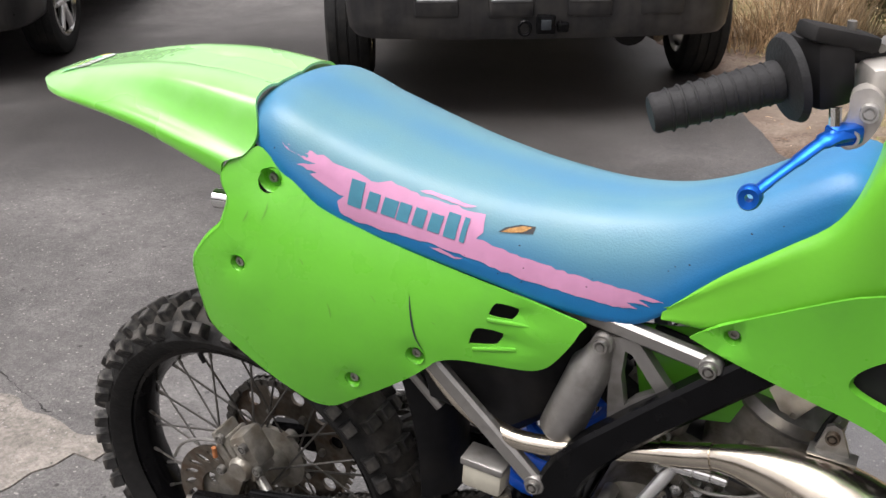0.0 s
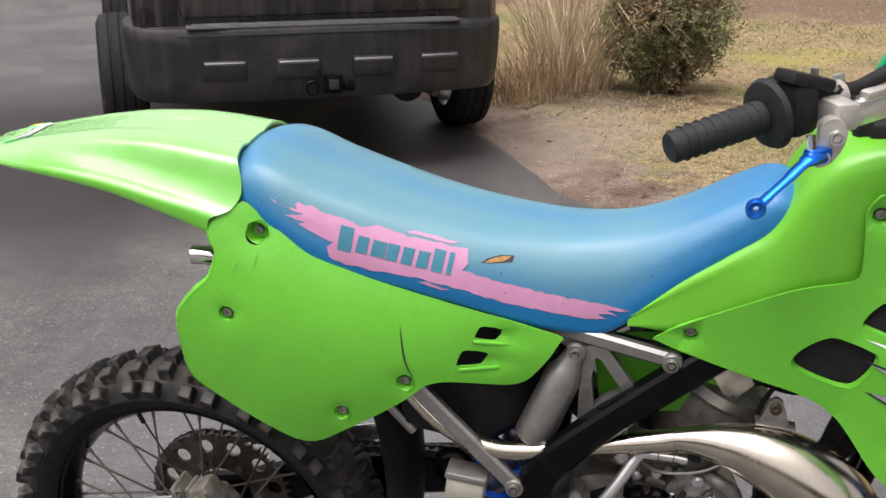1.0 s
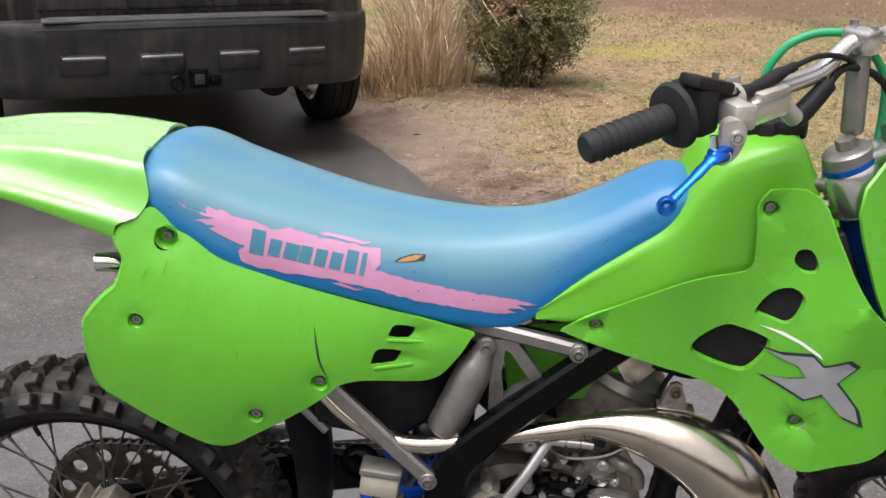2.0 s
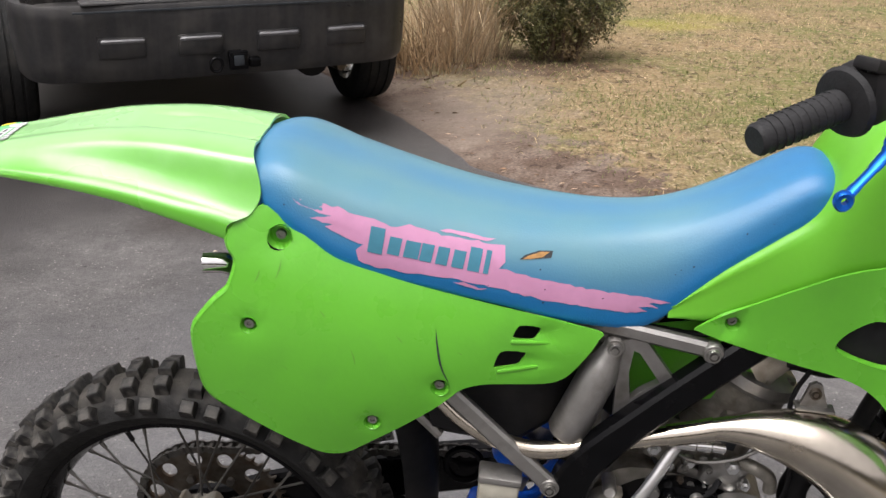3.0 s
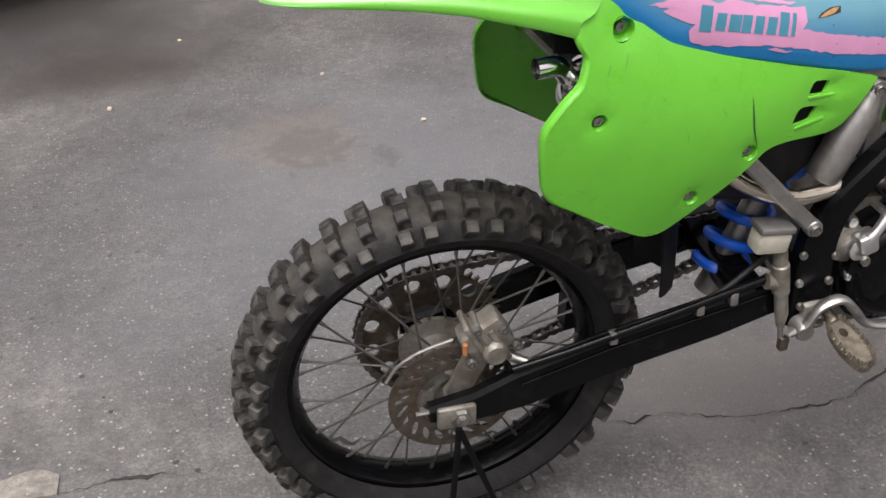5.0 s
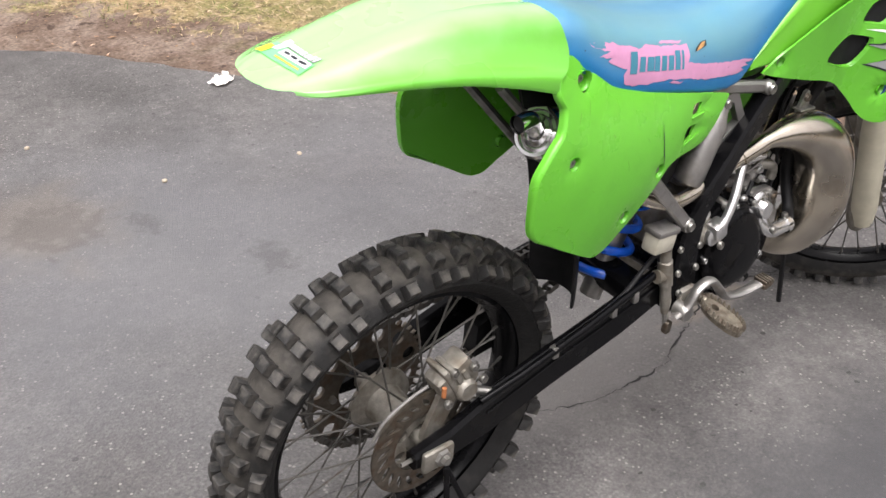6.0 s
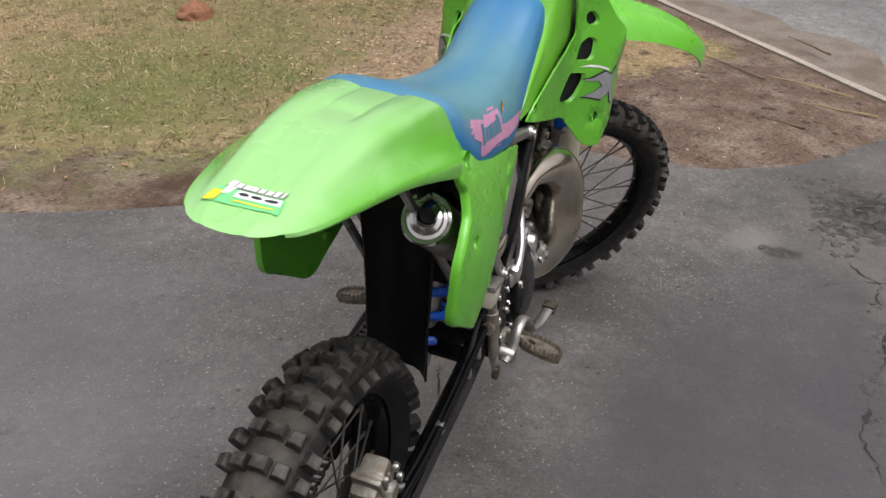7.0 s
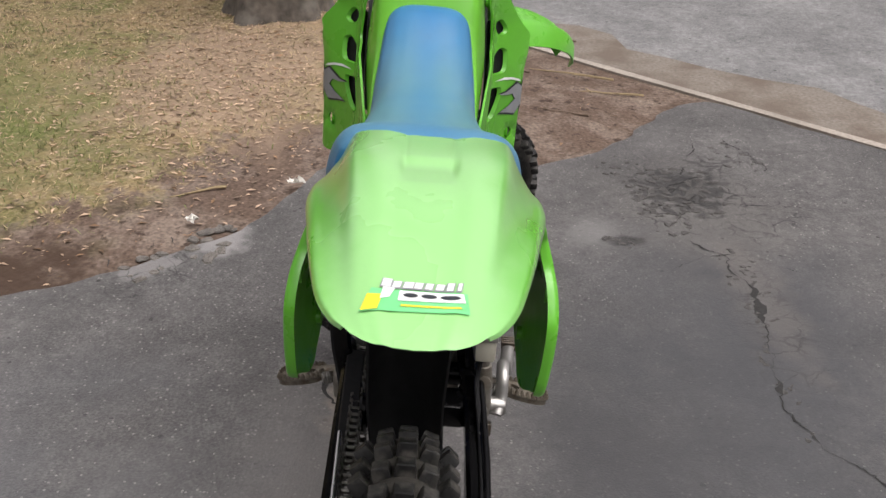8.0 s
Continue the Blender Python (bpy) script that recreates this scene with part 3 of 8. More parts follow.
def tube(pts, radii, seg=12, bm=None, closed=False, cap=True, squash=None):
    """A round bar swept along pts; radii: one number or one for each point."""
    bm = bm or bmesh.new()
    pts = [Vector(p) for p in pts]
    if isinstance(radii, (int, float)):
        radii = [radii] * len(pts)
    rings, prev = [], None
    for i, p in enumerate(pts):
        a = pts[(i - 1) % len(pts)] if closed or i else p
        b = pts[(i + 1) % len(pts)] if closed or i < len(pts) - 1 else p
        t = (b - a).normalized()
        if prev is None:
            side = t.cross(Vector((0.03, 0.1, 1))).normalized()
        else:
            side = (prev - t * prev.dot(t)).normalized()
        prev = side
        up = t.cross(side)
        sq = squash or 1.0
        rings.append([bm.verts.new(p + radii[i] * (math.cos(w) * side + sq * math.sin(w) * up)) for w in (2 * math.pi * k / seg for k in range(seg))])
    for i in range(len(rings) - (0 if closed else 1)):
        a, b = rings[i], rings[(i + 1) % len(rings)]
        for k in range(seg):
            bm.faces.new((a[k], a[(k + 1) % seg], b[(k + 1) % seg], b[k]))
    if cap and not closed:
        bm.faces.new(rings[0][::-1])
        bm.faces.new(rings[-1])
    return bm


def spline(pts, n=8, closed=False):
    """Catmull-Rom points through pts (tuples of any length)."""
    pts = [np.array(p, float) for p in pts]
    out, m = [], len(pts)
    for i in range(m if closed else m - 1):
        g = (lambda k: pts[k % m]) if closed else (lambda k: pts[min(max(k, 0), m - 1)])
        p0, p1, p2, p3 = g(i - 1), g(i), g(i + 1), g(i + 2)
        for k in range(n):
            t = k / n
            out.append(0.5 * (2 * p1 + (p2 - p0) * t + (2 * p0 - 5 * p1 + 4 * p2 - p3) * t * t + (3 * p1 - p0 - 3 * p2 + p3) * t ** 3))
    if not closed:
        out.append(pts[-1])
    return [tuple(float(v) for v in p) for p in out]


def curve(knots, x):
    """A value between knots (x, v), eased."""
    if x <= knots[0][0]:
        return knots[0][1]
    for (a, u), (b, v) in zip(knots, knots[1:]):
        if x <= b:
            return u + (v - u) * (x - a) / (b - a)
    return knots[-1][1]


def smooth_curve(knots, x):
    """The same through a Catmull-Rom spline of uneven knots."""
    if x <= knots[0][0]:
        return knots[0][1]
    if x >= knots[-1][0]:
        return knots[-1][1]
    for i in range(len(knots) - 1):
        (a, u), (b, v) = knots[i], knots[i + 1]
        if x <= b:
            def slope(k):
                if k <= 0 or k >= len(knots) - 1:
                    j = min(max(k, 0), len(knots) - 2)
                    j = j if k <= 0 else len(knots) - 2
                    return (knots[j + 1][1] - knots[j][1]) / (knots[j + 1][0] - knots[j][0])
                return (knots[k + 1][1] - knots[k - 1][1]) / (knots[k + 1][0] - knots[k - 1][0])
            h, t = b - a, (x - a) / (b - a)
            return ((2 * t ** 3 - 3 * t * t + 1) * u + (t ** 3 - 2 * t * t + t) * h * slope(i)
                    + (-2 * t ** 3 + 3 * t * t) * v + (t ** 3 - t * t) * h * slope(i + 1))


def loft(rings, bm=None, closed=True, cap=True):
    """Faces between rings of points, all of one length."""
    bm = bm or bmesh.new()
    vs = [[bm.verts.new(p) for p in r] for r in rings]
    n = len(vs[0])
    for a, b in zip(vs, vs[1:]):
        for k in range(n if closed else n - 1):
            bm.faces.new((a[k], a[(k + 1) % n], b[(k + 1) % n], b[k]))
    if cap and closed:
        bm.faces.new(vs[0][::-1])
        bm.faces.new(vs[-1])
    return bm


def box(size, at=(0, 0, 0), bevel=0.0, rot=None, bm=None, seg=2):
    """A box with rounded edges; rot in degrees."""
    bm = bm or bmesh.new()
    m = pose(*at, *(rot or (0, 0, 0))) @ Matrix.Diagonal((*size, 1))
    vs = bmesh.ops.create_cube(bm, size=1, matrix=m)["verts"]
    if bevel:
        es = list({e for v in vs for e in v.link_edges})
        bmesh.ops.bevel(bm, geom=es, offset=bevel, segments=seg, affect="EDGES", profile=0.5)
    return bm


def rod(a, b, r, seg=12, bm=None, r2=None):
    return tube([a, b], [r, r if r2 is None else r2], seg, bm)


def revolve(profile, n=64, at=(0, 0, 0), axis="y", bm=None, closed=False):
    """A profile of (radius, along) spun round an axis through at."""
    bm = bm or bmesh.new()
    at = Vector(at)
    turn = {"y": lambda r, h, w: Vector((r * math.cos(w), h, r * math.sin(w))),
            "z": lambda r, h, w: Vector((r * math.cos(w), r * math.sin(w), h)),
            "x": lambda r, h, w: Vector((h, r * math.cos(w), r * math.sin(w)))}[axis]
    rings = [[bm.verts.new(at + turn(r, h, 2 * math.pi * k / n)) for r, h in profile] for k in range(n)]
    m = len(profile)
    for k in range(n):
        a, b = rings[k], rings[(k + 1) % n]
        for i in range(m if closed else m - 1):
            bm.faces.new((a[i], a[(i + 1) % m], b[(i + 1) % m], b[i]))
    return bm


def sheet(outline, holes=(), step=0.02, shape=None, thick=0.004, clip_axes=(0, 2), round_to=None):
    """A moulded sheet: an outline in x and z with holes, cut into a grid, pressed to y = shape(x, z), and given thickness."""
    bm = bmesh.new()
    edges = []
    for loop in (outline, *holes):
        vs = [bm.verts.new((x, 0, z)) for x, z in loop]
        edges += [bm.edges.new((vs[i], vs[(i + 1) % len(vs)])) for i in range(len(vs))]
    bmesh.ops.triangle_fill(bm, use_beauty=True, use_dissolve=False, edges=edges)
    xs, zs = [p[0] for p in outline], [p[1] for p in outline]
    for axis, lo, hi in ((0, min(xs), max(xs)), (2, min(zs), max(zs))):
        v = lo + step
        while v < hi:
            no = Vector((1, 0, 0)) if axis == 0 else Vector((0, 0, 1))
            bmesh.ops.bisect_plane(bm, geom=bm.verts[:] + bm.edges[:] + bm.faces[:], plane_co=no * v, plane_no=no)
            v += step
    bmesh.ops.remove_doubles(bm, verts=bm.verts[:], dist=0.0004)
    bmesh.ops.recalc_face_normals(bm, faces=bm.faces[:])
    for v in bm.verts:
        v.co.y = shape(v.co.x, v.co.z)
    bm.normal_update()
    if sum(f.normal.y * f.calc_area() for f in bm.faces) > 0:
        bmesh.ops.reverse_faces(bm, faces=bm.faces[:])
    if thick:
        thicken(bm, thick)
    return bm


def thicken(bm, thick):
    """Gives an open sheet thickness, away from its normals, with a rim round the border."""
    bm.normal_update()
    old = bm.faces[:]
    border = [e for e in bm.edges if e.is_boundary]
    twin = {v: bm.verts.new(v.co - v.normal * thick) for v in bm.verts[:]}
    for f in old:
        bm.faces.new([twin[v] for v in reversed(f.verts)])
    for e in border:
        a, b = e.verts
        bm.faces.new((a, b, twin[b], twin[a]))
    return bm


def mirrored(bm):
    """A copy of bm with y turned round."""
    c = bm.copy()
    for v in c.verts:
        v.co.y = -v.co.y
    bmesh.ops.reverse_faces(c, faces=c.faces[:])
    return c


def raw(name, verts, faces, mat_, parent=None):
    me = bpy.data.meshes.new(name)
    me.from_pydata(verts, [], faces)
    me.materials.append(mat_)
    ob = new(name, me)
    ob.parent = parent
    return ob


# ---- ground, driveway, street, lawn ----
rng = random.Random(4)
LAWN_EDGE = [(-5.424, 13.233), (-4.129, 10.668), (-2.181, 7.266), (-0.458, 4.307), (0.238, 3.14), (0.5, 2.92), (0.768, 2.537), (1.325, 1.773), (1.602, 1.265), (1.823, 0.911), (2.127, 0.6), (2.692, 0.395)]
STREET_A, STREET_B = Vector((2.962, -1.764)), Vector((5.407, 0.375))
STREET_DIR = (STREET_B - STREET_A).normalized()
STREET_OUT = Vector((STREET_DIR.y, -STREET_DIR.x))


def wiggle(pts, amount, step=0.12, seed=0.0):
    """A line of points with small irregular steps off it."""
    out = []
    for (ax, ay), (bx, by) in zip(pts, pts[1:]):
        d = math.hypot(bx - ax, by - ay)
        m = max(1, min(60, int(d / step)))
        for k in range(m):
            t = k / m
            x, y = ax + (bx - ax) * t, ay + (by - ay) * t
            off = amount * noise.noise(Vector((x * 2.1, y * 2.1, seed))) + 0.5 * amount * noise.noise(Vector((x * 9, y * 9, seed + 3)))
            nx, ny = -(by - ay) / d, (bx - ax) / d
            out.append((x + nx * off, y + ny * off))
    return out + [pts[-1]]


def slab(name, outline, z, depth, mat_, parent=None):
    """A flat slab with its top at z and skirts going down by depth."""
    bm = bmesh.new()
    vs = [bm.verts.new((x, y, z)) for x, y in outline]
    es = [bm.edges.new((vs[i], vs[(i + 1) % len(vs)])) for i in range(len(vs))]
    bmesh.ops.triangle_fill(bm, use_beauty=True, use_dissolve=False, edges=es)
    top = bm.faces[:]
    for f in top:
        if f.normal.z < 0:
            f.normal_flip()
    low = [bm.verts.new((x, y, z - depth)) for x, y in outline]
    for i in range(len(vs)):
        j = (i + 1) % len(vs)
        bm.faces.new((vs[i], vs[j], low[j], low[i]))
    me = bpy.data.meshes.new(name)
    bm.normal_update()
    bm.to_mesh(me)
    bm.free()
    me.materials.append(mat_)
    ob = new(name, me)
    ob.parent = parent
    return ob


ground = raw("ground", [(-300, -300, -0.03), (300, -300, -0.03), (300, 300, -0.03), (-300, 300, -0.03)], [(0, 1, 2, 3)], SOIL)
tagged(ground, "wide ground of dull brown soil", "ground", kind="structure")

edge = wiggle(LAWN_EDGE, 0.045, 0.05)
CORNER = [(2.692, 0.395), (2.660, -0.036), (2.694, -0.390), (2.786, -0.502), (2.933, -0.669), (3.082, -0.801), (3.338, -0.945), (3.481, -1.054), (3.540, -1.190), (3.047, -1.656)]
corner = wiggle(CORNER, 0.05, 0.05, seed=2.0)
s0 = STREET_A - STREET_DIR * 12
drive_outline = [tuple(s0)] + [(-20.0, -10.0), (-20.0, 24.0)] + edge + corner[1:]
DRIVE_EDGE = LAWN_EDGE + CORNER[1:]
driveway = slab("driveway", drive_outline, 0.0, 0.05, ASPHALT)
tagged(driveway, "worn damp grey asphalt driveway with cracks", "driveway", kind="structure")

a, b = STREET_A - STREET_DIR * 40, STREET_B + STREET_DIR * 40
street = slab("road", [tuple(a + STREET_OUT * 0.02), tuple(a + STREET_OUT * 9), tuple(b + STREET_OUT * 9), tuple(b + STREET_OUT * 0.02)], -0.006, 0.03, STREET)
tagged(street, "pale grey asphalt street beside the driveway", "road", kind="structure")
line_in = wiggle([tuple(STREET_A - STREET_DIR * 6 - STREET_OUT * 0.012), tuple(STREET_B + STREET_DIR * 6 - STREET_OUT * 0.012)], 0.012, 0.15, 4.0)
line_out = wiggle([tuple(STREET_A - STREET_DIR * 6 + STREET_OUT * 0.034), tuple(STREET_B + STREET_DIR * 6 + STREET_OUT * 0.034)], 0.022, 0.15, 5.0)
gutter = slab("kerb", line_in + line_out[::-1], 0.0025, 0.02, CONCRETE)
sand_out = wiggle([tuple(STREET_A - STREET_DIR * 6 + STREET_OUT * 0.42), tuple(STREET_B + STREET_DIR * 6 + STREET_OUT * 0.42)], 0.22, 0.12, 6.0)
drift = slab("trim", [(x, y) for x, y in line_out] + sand_out[::-1], 0.001, 0.01, SAND)
tagged(drift, "dirty sand drifted along the street's edge", "sand", kind="structure")
tagged(gutter, "low worn concrete edging along the street", "kerb", kind="structure")


def edge_distance(x, y):
    """Metres from the driveway's edge, counted into the lawn."""
    best, side = 1e9, 1
    for (ax, ay), (bx, by) in zip(DRIVE_EDGE, DRIVE_EDGE[1:]):
        dx, dy = bx - ax, by - ay
        t = min(1, max(0, ((x - ax) * dx + (y - ay) * dy) / (dx * dx + dy * dy)))
        d = math.hypot(x - ax - t * dx, y - ay - t * dy)
        if d < best:
            best, side = d, (1 if dx * (y - ay) - dy * (x - ax) > 0 else -1)
    return best * side


def street_distance(x, y):
    """Metres from the street's edge, counted into the lawn."""
    return -(Vector((x, y)) - STREET_A).dot(STREET_OUT)


def lawn_height(x, y):
    d = max(0.0, edge_distance(x, y))
    return -0.012 + 0.05 * min(1, d / 0.9) + 0.018 * noise.noise(Vector((x * 1.1, y * 1.1, 0))) * min(1, d / 0.3) + 0.008 * noise.noise(Vector((x * 6, y * 6, 5)))


def corner_side(x, y):
    """Metres into the grass from the bare corner between driveway and street."""
    return (x - 3.1) * 0.547 + (y - 0.3) * 0.837


def bareness(x, y):
    """1 where the dirt is bare along the driveway and the street, 0 in the lawn."""
    d, s = edge_distance(x, y), street_distance(x, y)
    near = 1.2 - d / 0.70
    if x > 2.2:
        near = max(near, 0.9 - corner_side(x, y) / 0.40, 1.1 - s / 0.40)
    return max(0.0, min(1.0, near))


def lawn_sheet():
    """The uneven lawn soil as one grid."""
    nx, ny = 300, 260
    x0, x1, y0, y1 = -9.0, 22.0, -1.7, 26.0
    xs = [x0 + (x1 - x0) * i / nx for i in range(nx + 1)]
    ys = [y0 + (y1 - y0) * (j / ny) ** 1.5 for j in range(ny + 1)]
    verts, keep = [], []
    for y in ys:
        for x in xs:
            d, s = edge_distance(x, y), street_distance(x, y)
            inside = d > -0.7 and s > -0.6
            keep.append(inside)
            verts.append((x, y, lawn_height(x, y) if s > 0.5 else lawn_height(x, y) * max(0.0, s / 0.5) - 0.010 * (1 - max(0.0, s / 0.5))))
    faces = []
    for j in range(ny):
        for i in range(nx):
            q = (j * (nx + 1) + i, j * (nx + 1) + i + 1, (j + 1) * (nx + 1) + i + 1, (j + 1) * (nx + 1) + i)
            if all(keep[k] for k in q):
                faces.append(q)
    ob = raw("lawn", verts, faces, LAWNGROUND)
    bare = ob.data.attributes.new("bare", "FLOAT", "POINT")
    bare.data.foreach_set("value", [bareness(x, y) for x, y, z in verts])
    for p in ob.data.polygons:
        p.use_smooth = True
    return tagged(ob, "uneven lawn soil under dormant winter grass", "lawn", kind="structure")


def horizon_ring():
    """A dark unseen ring added to block low sky light, uneven along its top."""
    n = 220
    verts, faces = [], []
    for k in range(n):
        a = 2 * math.pi * k / n
        r = 34 + 3 * noise.noise(Vector((3 * math.cos(a), 3 * math.sin(a), 0)))
        h = 8 + 3 * noise.noise(Vector((6 * math.cos(a), 6 * math.sin(a), 4))) + 1.6 * noise.noise(Vector((40 * math.cos(a), 40 * math.sin(a), 4)))
        verts += [(r * math.cos(a), r * math.sin(a), -0.1), (r * 1.01 * math.cos(a), r * 1.01 * math.sin(a), h * 0.6), ((r + 1.2) * math.cos(a), (r + 1.2) * math.sin(a), h), ((r + 4) * math.cos(a), (r + 4) * math.sin(a), h * 0.8)]
    for k in range(n):
        j = (k + 1) % n
        for q in range(3):
            faces.append((4 * k + q, 4 * j + q, 4 * j + q + 1, 4 * k + q + 1))
    return tagged(raw("backdrop", verts, faces, HORIZONRING), "dark distant ring added out of view to block low sky light", "trees", kind="structure")


horizon_ring()
lawn = lawn_sheet()

# the pale, broken old surface behind the bike
old_outline = wiggle([(-3.392, 0.784), (-2.583, 0.757), (-1.583, 0.479), (-1.073, 0.322), (-0.893, 0.27), (-0.653, 0.201)], 0.10, 0.012, 7.0) + wiggle([(-0.653, 0.201), (-0.768, -0.25), (-0.547, -0.842), (-0.837, -1.421), (-1.565, -1.666), (-2.521, -1.55), (-3.255, -1.053), (-3.64, -0.148), (-3.392, 0.784)], 0.12, 0.012, 8.0)[1:]
old_patch = slab("pavement", old_outline, 0.004, 0.01, OLDASPHALT)
tagged(old_patch, "pale broken patch of old asphalt", "pavement", kind="structure")

# ---- the bike: x ahead, y to its left, z up, leaning on its stand ----
LEAN = 4.38


def clip(v, low, high):
    return max(low, min(high, v))


bike = thing("dirt_bike", pose(0, 0, 0, LEAN, 0, 0), "lime green motocross bike with faded blue seat on a stand", "motorcycle")

REAR_R, FRONT_R = 0.332, 0.352
WHEELBASE, RAKE, STEER = 1.463, 25.5, -50.0
STEER_FOOT = Vector((WHEELBASE + 0.115, 0, -0.015))
STEER_AXIS = Vector((-math.sin(radians(RAKE)), 0, math.cos(radians(RAKE))))
STEERED = Matrix.Translation(STEER_FOOT) @ Matrix.Rotation(radians(STEER), 4, STEER_AXIS) @ Matrix.Translation(-STEER_FOOT)


def steered(bm):
    bmesh.ops.transform(bm, matrix=STEERED, verts=bm.verts[:])
    return bm


def tyre_mesh(radius, half, bead, knob):
    """The carcass of a knobbly tyre round the y axis."""
    base = radius - knob
    prof = []
    for k in range(15):
        w = math.pi * (k / 14) * 1.10 - 0.157
        prof.append((base - (half * 1.02) + (half * 1.02) * math.sin(w) if 0.3 < w < 2.84 else None, half * math.cos(w)))
    prof = [p for p in prof if p[0] is not None]
    prof = [(r, h) for r, h in [(bead, half * 0.55), (bead + 0.016, half * 0.86)]] + prof + [(bead + 0.016, -half * 0.86), (bead, -half * 0.55)]
    bm = revolve(prof, 96)
    return bm


def tread_blocks(owner, radius, half, knob, rows):
    """The tyre's blocks: each an object, alike ones on one mesh, turned round the axle."""
    base = radius - knob
    made = {}

    def block(ang, y, wide, long_, lift, tilt):
        key = (round(y, 4), round(long_, 4), round(lift, 4))
        if key not in made:
            # a tapered block standing out along the carcass normal
            bm = bmesh.new()
            r0 = base - half * 1.02 + math.sqrt(max(0.0, 1 - (y / half) ** 2)) * half * 1.02 - 0.004
            n_r, n_y = math.cos(tilt), math.sin(tilt)
            t_r, t_y = -math.sin(tilt), math.cos(tilt)
            vs = []
            for h, s in ((0, 1.05), (lift * 0.6 + 0.004, 0.98), (lift * 0.90 + 0.004, 0.92), (lift + 0.004, 0.80)):
                for su, sv in ((-1, -1), (1, -1), (1, 1), (-1, 1)):
                    u, v = su * long_ * 0.5 * s, sv * wide * 0.5 * s
                    rr = r0 + n_r * h + t_r * v
                    vs.append(bm.verts.new((rr * math.cos(u / radius), y + n_y * h + t_y * v, rr * math.sin(u / radius))))
            for k in range(3):
                for q in range(4):
                    a, b = 4 * k + q, 4 * k + (q + 1) % 4
                    bm.faces.new((vs[a], vs[b], vs[b + 4], vs[a + 4]))
            bm.faces.new(vs[12:])
            made[key] = finish("tread_block", bm, TREAD, 30)
        ob = new("tread_block", made[key])
        ob.parent = owner
        f = 1 + 0.004 * noise.noise(Vector((ang * 9, y * 60, radius)))
        ob.matrix_local = Matrix.Rotation(-ang + 0.012 * noise.noise(Vector((ang * 7, y * 50, 3))), 4, "Y") @ Matrix.Diagonal((f, 1, f, 1))

    step = 2 * math.pi / rows
    for k in range(rows):
        a = step * k
        wear = 1 - 0.16 * ((k * 7) % 5) / 5
        long_ = 0.40 * step * radius
        block(a, 0, half * 0.44, long_, knob * wear, 0)
        for s in (-1, 1):
            block(a + 0.03 * step, s * half * 0.44, half * 0.38, long_ * 1.02, knob * wear, s * 0.30)
            block(a + (0.10 if k % 2 else 0.34) * step, s * half * 0.80, half * 0.36, long_ * 1.10, knob * 1.05, s * 0.72)


def rim_mesh(radius, half):
    prof = [(radius + 0.010, half), (radius + 0.010, half - 0.004), (radius, half - 0.007), (radius - 0.008, half * 0.45), (radius - 0.011, 0),
            (radius - 0.008, -half * 0.45), (radius, -half + 0.007), (radius + 0.010, -half + 0.004), (radius + 0.010, -half),
            (radius - 0.002, -half - 0.001), (radius - 0.012, -half * 0.5), (radius - 0.016, 0), (radius - 0.012, half * 0.5), (radius - 0.002, half + 0.001)]
    return revolve(prof, 96, closed=True)


def drilled_disc(r_out, r_in, y, thick, holes, hole_r, hole_ring, teeth=0, slots=False):
    """A flat ring with through holes, or slots, or teeth on the rim, round the y axis."""
    out = []
    if teeth:
        for k in range(teeth):
            for f, r in ((0, r_out - 0.010), (0.3, r_out - 0.009), (0.45, r_out), (0.55, r_out), (0.7, r_out - 0.009)):
                w = 2 * math.pi * (k + f) / teeth
                out.append((r * math.cos(w), r * math.sin(w)))
    else:
        out = [(r_out * math.cos(2 * math.pi * k / 72), r_out * math.sin(2 * math.pi * k / 72)) for k in range(72)]
    loops = [[(r_in * math.cos(2 * math.pi * k / 40), r_in * math.sin(2 * math.pi * k / 40)) for k in range(40)]]
    for k in range(holes):
        w0 = 2 * math.pi * (k + 0.5) / holes
        cx, cz = hole_ring * math.cos(w0), hole_ring * math.sin(w0)
        if slots:
            ux, uz = math.cos(w0 + 0.7), math.sin(w0 + 0.7)
            vx, vz = -uz, ux
            a_, b_ = hole_r, hole_r * 0.34
            loops.append([(cx + ux * a_ * math.cos(q) + vx * b_ * math.sin(q), cz + uz * a_ * math.cos(q) + vz * b_ * math.sin(q)) for q in (2 * math.pi * j / 10 for j in range(10))])
        else:
            loops.append([(cx + hole_r * math.cos(q), cz + hole_r * math.sin(q)) for q in (2 * math.pi * j / 14 for j in range(14))])
    bm = bmesh.new()
    edges = []
    for loop in (out, *loops):
        vs = [bm.verts.new((x, y, z)) for x, z in loop]
        edges += [bm.edges.new((vs[i], vs[(i + 1) % len(vs)])) for i in range(len(vs))]
    bmesh.ops.triangle_fill(bm, use_beauty=True, use_dissolve=False, edges=edges)
    bm.normal_update()
    return thicken(bm, thick)


def spoke_mesh(hub_r, hub_y, rim_r, a_hub, a_rim, rim_y):
    p = (hub_r * math.cos(a_hub), hub_y, hub_r * math.sin(a_hub))
    q = (rim_r * math.cos(a_rim), rim_y, rim_r * math.sin(a_rim))
    bm = rod(p, q, 0.0019, 6)
    e = Vector(q) - Vector(p)
    rod(Vector(q) - e * 0.09, q, 0.0031, 6, bm)
    return bm


